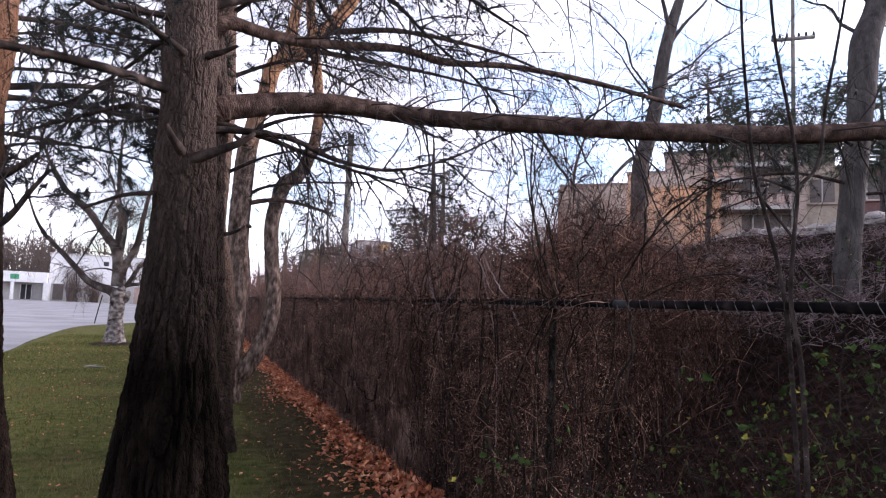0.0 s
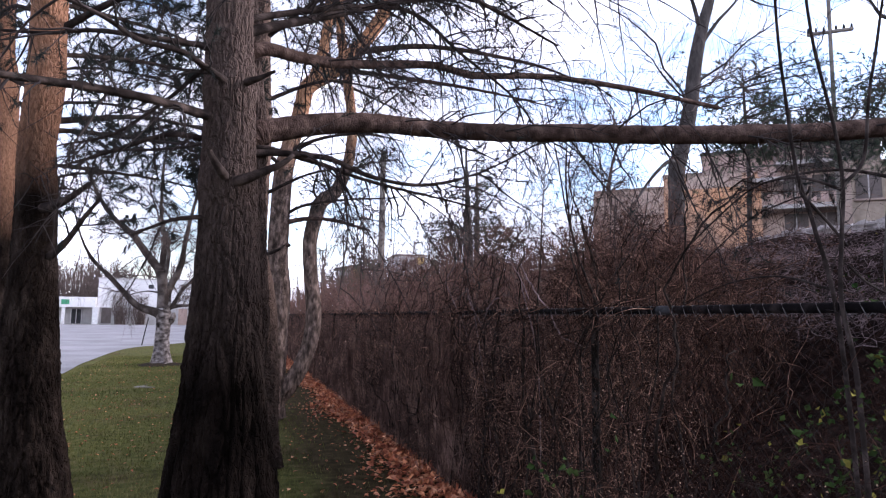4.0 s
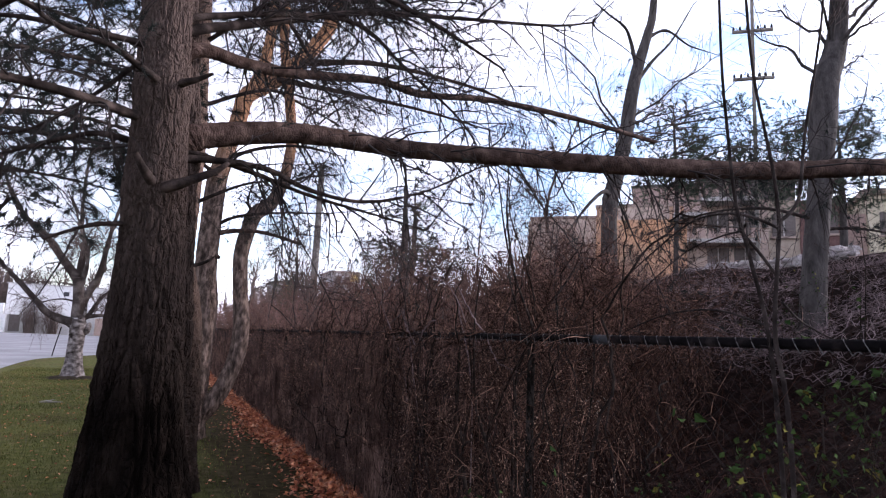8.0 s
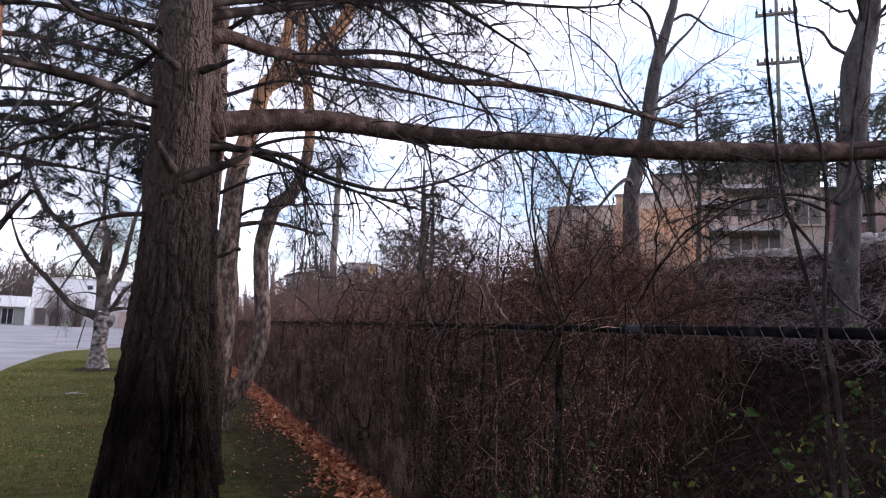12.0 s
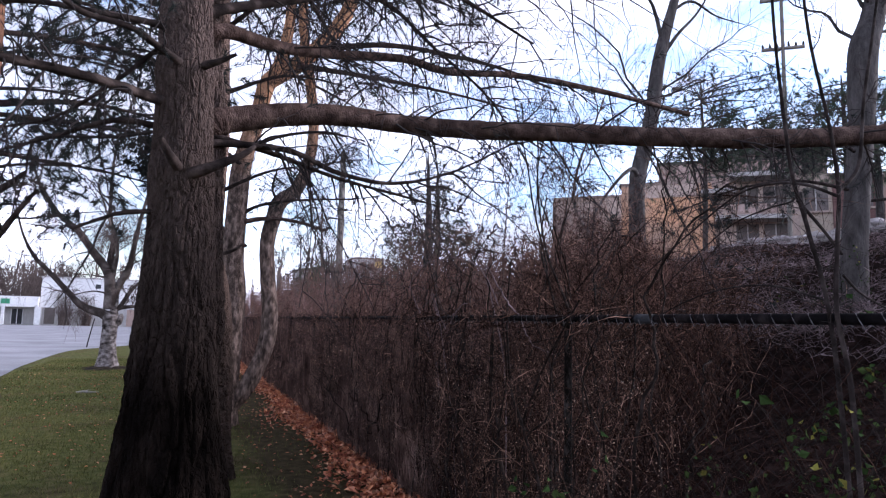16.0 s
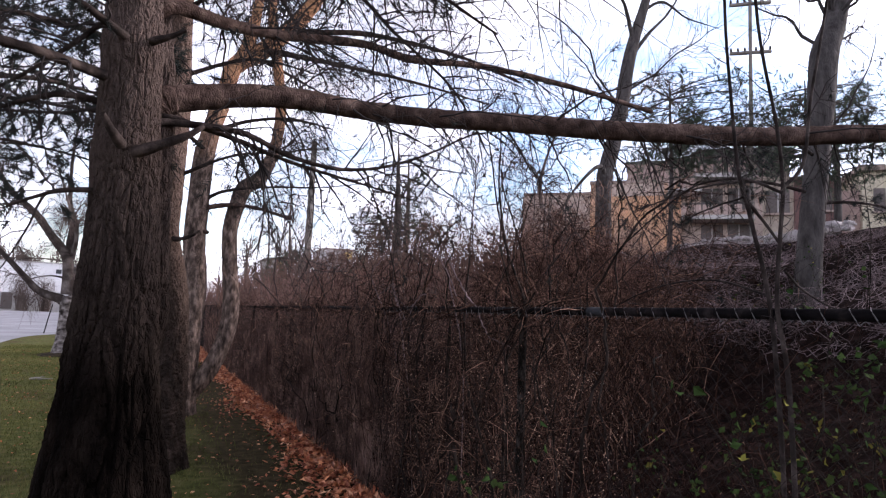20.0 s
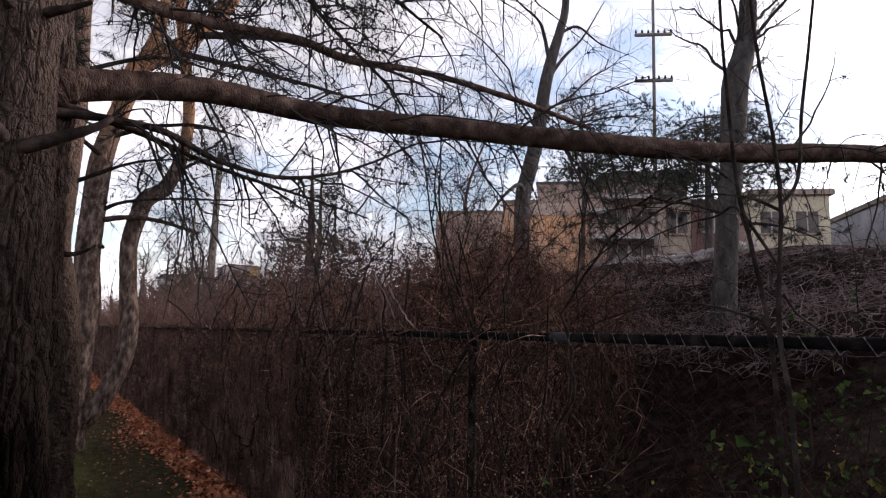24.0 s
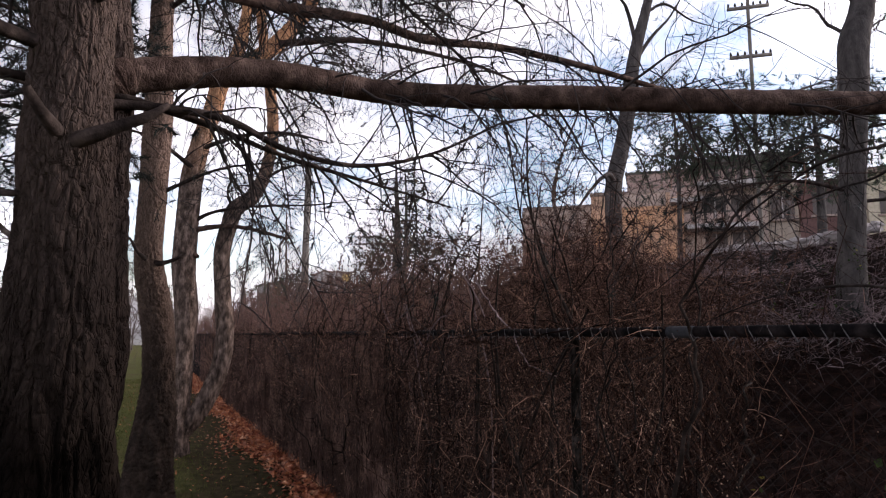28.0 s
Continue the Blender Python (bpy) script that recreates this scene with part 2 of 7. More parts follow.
M = {
    # main trunk: the shade at its foot is painted in, fading out upwards
    "bark_main": bark("grey_brown_pine_bark_shaded_foot", 1.4, 3.2, (0.090, 0.066, 0.058), 0.15),
    # path pine: lower bark darkened by hand for the shadow low on the trunk
    "bark_path": material("warm_brown_pine_bark_shaded_low", [(0.022, 0.016, 0.014), (0.036, 0.026, 0.022), (0.075, 0.053, 0.044)], scale=14, fine=60, rough=0.9, bump=0.7, stretch=(1, 1, 0.4), high=(1.4, 3.6, (0.19, 0.132, 0.108)), spec=0.02, flake=0.4),
    "bark_side": bark("orange_pine_bark", 2.5, 3.3, (0.31, 0.165, 0.105), 0.34),
    "bark_back": material("pale_tan_pine_bark", [(0.03, 0.022, 0.019), (0.12, 0.088, 0.075), (0.30, 0.222, 0.19)], scale=17, fine=50, rough=0.9, bump=0.6, stretch=(1, 1, 0.4), high=(4.2, 6.4, (0.56, 0.30, 0.17)), spec=0.02, flake=0.4),
    "limb": material("limb_bark", [(0.012, 0.0092, 0.0088), (0.03, 0.023, 0.021), (0.078, 0.059, 0.053)], scale=14, fine=90, rough=0.85, bump=0.3, spec=0.02),
    "main_limb": material("reddish_limb_bark", [(0.028, 0.018, 0.015), (0.07, 0.046, 0.039), (0.145, 0.10, 0.085)], scale=16, fine=110, rough=0.9, bump=0.45, spec=0.02, flake=0.6),
    "stem": material("dark_sapling_bark", [(0.006, 0.0042, 0.0036), (0.016, 0.0115, 0.010), (0.05, 0.037, 0.032)], scale=12, fine=60, rough=0.85, bump=0.3),
    "sapling_bark": material("grey_brown_sapling_bark", [(0.009, 0.007, 0.0065), (0.026, 0.020, 0.019), (0.07, 0.056, 0.053)], scale=12, fine=60, rough=0.85, bump=0.3),
    "twig": material("dead_twig", [(0.024, 0.0205, 0.0205), (0.058, 0.048, 0.047)], scale=5, fine=60, rough=0.85, bump=0, island=0.5, spec=0.02),
    "needle": material("pine_needles", [(0.012, 0.016, 0.0155), (0.03, 0.036, 0.033)], scale=3, fine=30, rough=0.6, bump=0, island=0.6),
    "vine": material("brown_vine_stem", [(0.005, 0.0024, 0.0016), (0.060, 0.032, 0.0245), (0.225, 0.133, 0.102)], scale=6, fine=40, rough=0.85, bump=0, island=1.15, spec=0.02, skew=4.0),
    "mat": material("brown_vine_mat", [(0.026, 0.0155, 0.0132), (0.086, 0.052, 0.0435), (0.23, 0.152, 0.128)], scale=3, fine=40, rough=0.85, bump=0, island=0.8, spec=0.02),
    # near-black: the deep shade inside the near brush is put into this colour
    "brush": material("dead_brush_stem_shaded", [(0.0045, 0.0018, 0.0014), (0.014, 0.0058, 0.0046), (0.055, 0.028, 0.022)], scale=0.7, fine=12, rough=0.9, bump=0, island=1.0, spec=0.02, skew=3.0),
    # the same brush painted paler, with sunlight and haze in its colour
    "far_brush": material("reddish_brush_sunlit", [(0.07, 0.038, 0.031), (0.16, 0.093, 0.077), (0.30, 0.19, 0.16)], scale=0.6, fine=9, rough=0.9, bump=0, island=0.8, spec=0.02),
    "dead_leaf": material("dead_leaf", [(0.20, 0.064, 0.034), (0.42, 0.155, 0.083), (0.56, 0.31, 0.20)], scale=6, fine=60, rough=0.7, bump=0, island=1.0),
    "speckle_leaf": material("curled_dry_leaf", [(0.02, 0.011, 0.0085), (0.11, 0.065, 0.05), (0.40, 0.275, 0.21)], scale=6, fine=40, rough=0.8, bump=0, island=1.0, spec=0.02, skew=2.2),
    # brown leaves darkened to near-black with the shade under the brush
    "brown_leaf": material("dry_brown_leaf_shaded", [(0.009, 0.004, 0.003), (0.032, 0.014, 0.009)], scale=4, fine=40, rough=0.8, bump=0, island=0.9),
    "green_leaf": material("green_shrub_leaf", [(0.013, 0.028, 0.009), (0.028, 0.05, 0.015), (0.066, 0.088, 0.028)], scale=5, fine=40, spec=0.02, rough=0.8, bump=0, island=0.8),
    "grass": material("grass_blade", [(0.05, 0.056, 0.017), (0.098, 0.103, 0.032), (0.155, 0.14, 0.056)], scale=0.5, fine=9, rough=0.7, bump=0, island=0.7),
    "steel": material("rusty_dark_galvanised_steel", [(0.003, 0.0026, 0.0029), (0.006, 0.005, 0.0056), (0.028, 0.022, 0.022)], scale=12, fine=90, rough=0.75, bump=0.15, metal=0.0, spec=0.02),
    "post_steel": material("mottled_galvanised_post", [(0.004, 0.0035, 0.003), (0.008, 0.0068, 0.006), (0.07, 0.06, 0.056)], scale=22, fine=140, rough=0.7, bump=0.2, spec=0.03, stretch=(1, 1, 0.5)),
    "wire": material("dull_fence_wire", [(0.010, 0.008, 0.008), (0.036, 0.030, 0.030)], scale=9, fine=50, rough=0.7, bump=0, metal=0.0),
    "knuckle": material("bare_galvanised_wire", [(0.06, 0.055, 0.056), (0.15, 0.14, 0.145)], scale=30, rough=0.6, bump=0),
    "sleeve": material("bright_galvanised_sleeve", [(0.02, 0.021, 0.024), (0.045, 0.046, 0.052)], scale=20, rough=0.55, bump=0.1, metal=0.2),
    "earth": material("dark_bare_soil", [(0.012, 0.009, 0.007), (0.028, 0.021, 0.015), (0.055, 0.04, 0.026)], scale=5, fine=40, rough=0.95, bump=0.6),
    "asphalt": material("pale_worn_asphalt", [(0.17, 0.165, 0.18), (0.22, 0.215, 0.23), (0.27, 0.26, 0.28)], scale=0.35, fine=40, rough=0.85, bump=0.15),
    "birch": material("white_birch_bark", [(0.018, 0.014, 0.012), (0.085, 0.071, 0.067), (0.19, 0.165, 0.158), (0.31, 0.28, 0.27)], scale=7.0, fine=26, rough=0.85, bump=0.6, stretch=(0.9, 0.9, 1.25)),
    "birch_limb": material("mottled_birch_limb", [(0.022, 0.017, 0.015), (0.05, 0.039, 0.035), (0.2, 0.17, 0.158)], scale=2.2, fine=20, rough=0.8, bump=0.3),
    "white": material("white_painted_wall", [(0.60, 0.59, 0.60), (0.70, 0.69, 0.70)], scale=0.4, fine=5, rough=0.8, bump=0.05),
    "block": material("pale_block_wall", [(0.36, 0.345, 0.345), (0.45, 0.43, 0.43)], scale=0.6, fine=7, rough=0.9, bump=0.1),
    "dark": material("dark_opening", [(0.03, 0.03, 0.035), (0.06, 0.06, 0.065)], scale=1, rough=0.3, bump=0),
    "tan": material("tan_brick_wall", [(0.36, 0.275, 0.235), (0.48, 0.365, 0.31), (0.58, 0.455, 0.385)], scale=1.0, fine=9, rough=0.9, bump=0.15),
    "yellow_wall": material("pale_yellow_render", [(0.46, 0.40, 0.30), (0.58, 0.51, 0.39)], scale=0.8, fine=7, rough=0.85, bump=0.05),
    "orange": material("orange_brick_wall", [(0.42, 0.31, 0.25), (0.56, 0.335, 0.225), (0.72, 0.37, 0.20)], scale=0.55, fine=9, rough=0.9, bump=0.15),
    "redbrick": material("dull_red_brick", [(0.33, 0.235, 0.205), (0.44, 0.325, 0.29)], scale=0.6, fine=9, rough=0.9, bump=0.15),
    "grey_wall": material("blue_grey_render", [(0.17, 0.18, 0.21), (0.25, 0.26, 0.30)], scale=0.8, fine=7, rough=0.85, bump=0.05),
    "roof": material("dark_grey_roof", [(0.10, 0.09, 0.087), (0.16, 0.145, 0.14)], scale=0.7, fine=8, rough=0.85, bump=0.1),
    "cream": material("cream_plaster", [(0.34, 0.275, 0.225), (0.44, 0.365, 0.30)], scale=0.6, fine=6, rough=0.85, bump=0.05),
    "stone": material("pale_stone_edging", [(0.24, 0.215, 0.21), (0.37, 0.335, 0.33), (0.52, 0.48, 0.475)], scale=2.5, fine=20, rough=0.9, bump=0.5),
    "grey_wood": material("weathered_grey_wood", [(0.14, 0.125, 0.115), (0.25, 0.23, 0.21)], scale=4, fine=40, rough=0.9, bump=0.3, stretch=(1, 1, 0.1)),
    "greybark": material("grey_tree_bark", [(0.038, 0.034, 0.033), (0.105, 0.093, 0.09)], scale=9, fine=50, rough=0.9, bump=0.5, stretch=(1, 1, 0.3)),
    "farwood": material("far_bare_wood", [(0.085, 0.065, 0.06), (0.15, 0.12, 0.11)], scale=0.2, fine=3, rough=0.9, bump=0, island=0.7),
    "conifer": material("far_conifer_needles", [(0.035, 0.052, 0.036), (0.085, 0.11, 0.075)], scale=0.5, fine=6, rough=0.8, bump=0, island=0.7),
    "pane": material("dull_window_glass", [(0.10, 0.085, 0.08), (0.15, 0.125, 0.118)], scale=1, rough=0.45, bump=0, spec=0.1),
    "slab": material("grey_concrete", [(0.27, 0.205, 0.175), (0.37, 0.285, 0.245)], scale=0.8, fine=9, rough=0.9, bump=0.1),
    "carpaint": material("dark_blue_grey_car_paint", [(0.03, 0.035, 0.05), (0.035, 0.04, 0.055)], scale=2, rough=0.25, bump=0, metal=0.3, spec=0.6),
    "glass": material("car_glass", [(0.16, 0.20, 0.25), (0.20, 0.24, 0.29)], scale=2, rough=0.08, bump=0, spec=1.0),
    "rubber": material("black_rubber", [(0.015, 0.015, 0.015), (0.025, 0.025, 0.025)], scale=20, rough=0.8, bump=0.1),
    "taillight": material("red_tail_lamp", [(0.35, 0.02, 0.02), (0.45, 0.03, 0.03)], scale=9, rough=0.2, bump=0),
    "green_sign": material("green_sign_paint", [(0.05, 0.22, 0.12), (0.07, 0.28, 0.16)], scale=3, rough=0.5, bump=0),
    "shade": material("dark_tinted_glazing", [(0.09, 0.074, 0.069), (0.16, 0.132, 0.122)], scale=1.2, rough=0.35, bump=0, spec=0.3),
    "stone_band": material("pale_stone_band", [(0.36, 0.33, 0.32), (0.48, 0.445, 0.43)], scale=1.5, fine=12, rough=0.85, bump=0.1),
    "mauve": material("mauve_brown_brick", [(0.44, 0.335, 0.285), (0.57, 0.44, 0.375)], scale=0.8, fine=9, rough=0.9, bump=0.15),
    "maroon": material("dark_red_brown_brick", [(0.10, 0.058, 0.055), (0.17, 0.098, 0.09)], scale=0.8, fine=9, rough=0.9, bump=0.15),
    "blossom": material("pale_seed_fluff", [(0.5, 0.46, 0.44), (0.66, 0.62, 0.6)], scale=20, rough=0.9, bump=0, island=0.5),
    "yellow_leaf": material("yellow_green_leaf", [(0.10, 0.095, 0.02), (0.17, 0.145, 0.035)], scale=4, fine=30, rough=0.8, spec=0.02, bump=0, island=0.8),
    "pale_vine": material("pale_grey_vine", [(0.08, 0.059, 0.062), (0.18, 0.135, 0.14), (0.35, 0.275, 0.282)], scale=3, fine=30, rough=0.85, bump=0, island=0.6, spec=0.02),
}


glow = M["lit_pane"] = bpy.data.materials.new("lit_window")
glow.use_nodes = True
glow.node_tree.nodes["Principled BSDF"].inputs["Base Color"].default_value = (0.5, 0.35, 0.12, 1)
glow.node_tree.nodes["Principled BSDF"].inputs["Emission Color"].default_value = (1.0, 0.72, 0.28, 1)
glow.node_tree.nodes["Principled BSDF"].inputs["Emission Strength"].default_value = 1.0


def ground_material():
    """Lawn, trodden soil beside the fence and shade-darkened litter on the bank, told apart by their place."""
    m = bpy.data.materials.new("lawn_soil_and_shaded_litter")
    m.use_nodes = True
    n, l = m.node_tree.nodes, m.node_tree.links
    b = n["Principled BSDF"]
    b.inputs["Roughness"].default_value, b.inputs["Specular IOR Level"].default_value = 0.95, 0.02
    geo, sep = n.new("ShaderNodeNewGeometry"), n.new("ShaderNodeSeparateXYZ")
    l.new(geo.outputs["Position"], sep.inputs["Vector"])

    def noise_node(scale, detail=6.0):
        t = n.new("ShaderNodeTexNoise")
        t.inputs["Scale"].default_value, t.inputs["Detail"].default_value = scale, detail
        l.new(geo.outputs["Position"], t.inputs["Vector"])
        return t

    def ramp(fac, stops):
        r = n.new("ShaderNodeValToRGB")
        while len(r.color_ramp.elements) < len(stops):
            r.color_ramp.elements.new(0.5)
        for e, (p, c) in zip(r.color_ramp.elements, stops):
            e.position, e.color = p, (*c, 1)
        l.new(fac, r.inputs["Fac"])
        return r.outputs["Color"]

    def blend(x0, x1, low, high, rag):
        mad, mr, mix = n.new("ShaderNodeMath"), n.new("ShaderNodeMapRange"), n.new("ShaderNodeMix")
        mad.operation = "MULTIPLY_ADD"
        l.new(big.outputs["Fac"], mad.inputs[0])
        mad.inputs[1].default_value = rag
        l.new(sep.outputs["X"], mad.inputs[2])
        l.new(mad.outputs["Value"], mr.inputs["Value"])
        mr.inputs["From Min"].default_value, mr.inputs["From Max"].default_value = x0 + rag / 2, x1 + rag / 2
        mix.data_type = "RGBA"
        l.new(mr.outputs["Result"], mix.inputs["Factor"])
        l.new(low, mix.inputs["A"])
        l.new(high, mix.inputs["B"])
        return mix.outputs["Result"]

    big, mid, fine = noise_node(0.6), noise_node(7), noise_node(60, 3)
    lawn = ramp(mid.outputs["Fac"], [(0.3, (0.042, 0.046, 0.015)), (0.5, (0.082, 0.086, 0.028)), (0.72, (0.125, 0.112, 0.046))])
    soil = ramp(mid.outputs["Fac"], [(0.3, (0.024, 0.018, 0.010)), (0.55, (0.050, 0.038, 0.019)), (0.72, (0.085, 0.058, 0.034))])
    # litter painted near-black to hold the shade below the brush
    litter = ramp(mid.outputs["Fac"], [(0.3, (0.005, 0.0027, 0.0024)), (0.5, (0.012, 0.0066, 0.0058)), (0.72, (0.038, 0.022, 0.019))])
    worn = ramp(mid.outputs["Fac"], [(0.3, (0.04, 0.032, 0.014)), (0.5, (0.078, 0.06, 0.028)), (0.72, (0.115, 0.085, 0.045))])
    patch, span, blot = noise_node(0.9, 5.0), n.new("ShaderNodeMapRange"), n.new("ShaderNodeMix")
    span.inputs["From Min"].default_value, span.inputs["From Max"].default_value = 0.48, 0.68
    blot.data_type = "RGBA"
    l.new(patch.outputs["Fac"], span.inputs["Value"])
    l.new(span.outputs["Result"], blot.inputs["Factor"])
    l.new(lawn, blot.inputs["A"])
    l.new(worn, blot.inputs["B"])
    lawn = blot.outputs["Result"]
    c = blend(-1.75, -1.25, lawn, soil, 0.9)
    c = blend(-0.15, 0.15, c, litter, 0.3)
    hsv, mul = n.new("ShaderNodeHueSaturation"), n.new("ShaderNodeMath")
    mul.operation = "MULTIPLY_ADD"
    l.new(fine.outputs["Fac"], mul.inputs[0])
    mul.inputs[1].default_value, mul.inputs[2].default_value = 0.9, 0.55
    l.new(c, hsv.inputs["Color"])
    l.new(mul.outputs["Value"], hsv.inputs["Value"])
    l.new(hsv.outputs["Color"], b.inputs["Base Color"])
    bp = n.new("ShaderNodeBump")
    bp.inputs["Strength"].default_value, bp.inputs["Distance"].default_value = 0.7, 0.04
    l.new(fine.outputs["Fac"], bp.inputs["Height"])
    l.new(bp.outputs["Normal"], b.inputs["Normal"])
    return m


# ---- mesh helpers ----
rng = np.random.default_rng(7)


def mesh(name, verts, faces, mat, smooth=True):
    """A mesh from arrays: faces is an (n, k) array of equal faces, or a list of such arrays."""
    verts = np.ascontiguousarray(np.reshape(verts, (-1, 3)), dtype=np.float32)
    faces = [np.asarray(f, dtype=np.int32) for f in (faces if isinstance(faces, list) else [faces])]
    me = bpy.data.meshes.new(name)
    me.vertices.add(len(verts))
    me.vertices.foreach_set("co", verts.ravel())
    loops = np.concatenate([f.ravel() for f in faces])
    sizes = np.concatenate([np.full(len(f), f.shape[1]) for f in faces])
    me.loops.add(len(loops))
    me.loops.foreach_set("vertex_index", loops)
    me.polygons.add(len(sizes))
    me.polygons.foreach_set("loop_start", np.r_[0, np.cumsum(sizes)[:-1]].astype(np.int32))
    me.polygons.foreach_set("use_smooth", np.full(len(sizes), smooth))
    me.update(calc_edges=True)
    me.validate()
    if mat:
        me.materials.append(mat)
    return me


def thing(name, label, category, group="", kind="", at=(0, 0, 0)):
    ob = new(name)
    ob.location = at
    ob.empty_display_size = 0.2
    return tagged(ob, label, category, group, kind)


def part(name, me, parent, label="", kind=""):
    """Links a mesh (in world space) as a part of a thing, or of a part that itself lies in world space."""
    ob = new(name, me)
    ob.parent = parent
    if not parent.parent:
        ob.matrix_parent_inverse = Matrix.Translation(-parent.location)
    return tagged(ob, label, "", "", kind)


def unit(v):
    return v / np.maximum(np.linalg.norm(v, axis=-1, keepdims=True), 1e-9)


def tubes(P, R, sides=3, capped=False):
    """Tubes along the paths P (n, r, 3) with radii R (n, r)."""
    P, R = np.asarray(P, float), np.asarray(R, float)
    n, r = P.shape[:2]
    T = unit(np.gradient(P, axis=1))
    ref = np.where(np.abs(T[:, :1, 2:]) > 0.8, np.array([1.0, 0.2, 0.0]), np.array([0.1, 0.2, 1.0]))
    U = unit(np.cross(T, np.broadcast_to(ref, T.shape)))
    V = np.cross(T, U)
    a = np.arange(sides) * 2 * np.pi / sides
    verts = P[:, :, None] + R[:, :, None, None] * (np.cos(a)[:, None] * U[:, :, None] + np.sin(a)[:, None] * V[:, :, None])
    i = np.arange(n * r * sides).reshape(n, r, sides)
    j = np.roll(i, -1, axis=2)
    faces = np.stack([i[:, :-1], i[:, 1:], j[:, 1:], j[:, :-1]], -1).reshape(-1, 4)
    out = [faces]
    if capped:
        out.append(i[:, -1].reshape(n, sides))
        out.append(i[:, 0, ::-1].reshape(n, sides))
    return verts.reshape(-1, 3), out


def join(chunks):
    """One set of vertices and faces from several."""
    verts, faces, base = [], {}, 0
    for v, fs in chunks:
        for f in fs if isinstance(fs, list) else [fs]:
            faces.setdefault(f.shape[1], []).append(f + base)
        verts.append(v)
        base += len(v)
    return np.concatenate(verts), [np.concatenate(f) for f in faces.values()]


def spline(points, count):
    """A smooth path through control points."""
    p = np.asarray(points, float)
    p = np.concatenate([[2 * p[0] - p[1]], p, [2 * p[-1] - p[-2]]])
    s = np.linspace(0, len(points) - 1 - 1e-6, count)
    k = s.astype(int)
    t = (s - k)[:, None]
    a, b, c, d = p[k], p[k + 1], p[k + 2], p[k + 3]
    return 0.5 * (2 * b + (c - a) * t + (2 * a - 5 * b + 4 * c - d) * t**2 + (3 * b - a - 3 * c + d) * t**3)


def lattice(p, seed=0):
    """Smooth value noise, 0 to 1, at points (n, 3)."""
    q = np.floor(p).astype(np.int64)
    f = p - q
    f = f * f * (3 - 2 * f)
    total = 0
    for dx in (0, 1):
        for dy in (0, 1):
            for dz in (0, 1):
                h = (q[:, 0] + dx) * 374761393 + (q[:, 1] + dy) * 668265263 + (q[:, 2] + dz) * 2147483647 + seed * 974711
                h = (h ^ (h >> 13)) * 1274126177 & 0xFFFFFFFF
                h = ((h ^ (h >> 16)) & 0xFFFF) / 65535.0
                w = np.abs(1 - dx - f[:, 0]) * np.abs(1 - dy - f[:, 1]) * np.abs(1 - dz - f[:, 2])
                total = total + h * w
    return total


def cells(p, seed=0):
    """Distance to the nearest border between random cells, about 0 to 1, at points (n, 3)."""
    q = np.floor(p).astype(np.int64)
    f1, f2 = np.full(len(p), 9.0), np.full(len(p), 9.0)
    for dx in (-1, 0, 1):
        for dy in (-1, 0, 1):
            for dz in (-1, 0, 1):
                c = q + (dx, dy, dz)
                d2 = 0
                for k, m in enumerate((1274126177, 668265263, 374761393)):
                    h = c[:, 0] * 73856093 ^ c[:, 1] * 19349663 ^ c[:, 2] * 83492791 ^ (seed * 7919 + k * 104729)
                    h = (h ^ (h >> 13)) * m & 0xFFFFFFFF
                    h = ((h ^ (h >> 15)) & 0xFFFF) / 65535.0
                    d2 = d2 + (c[:, k] + h - p[:, k]) ** 2
                d = np.sqrt(d2)
                f2 = np.where(d < f1, f1, np.minimum(f2, d))
                f1 = np.minimum(f1, d)
    return f2 - f1


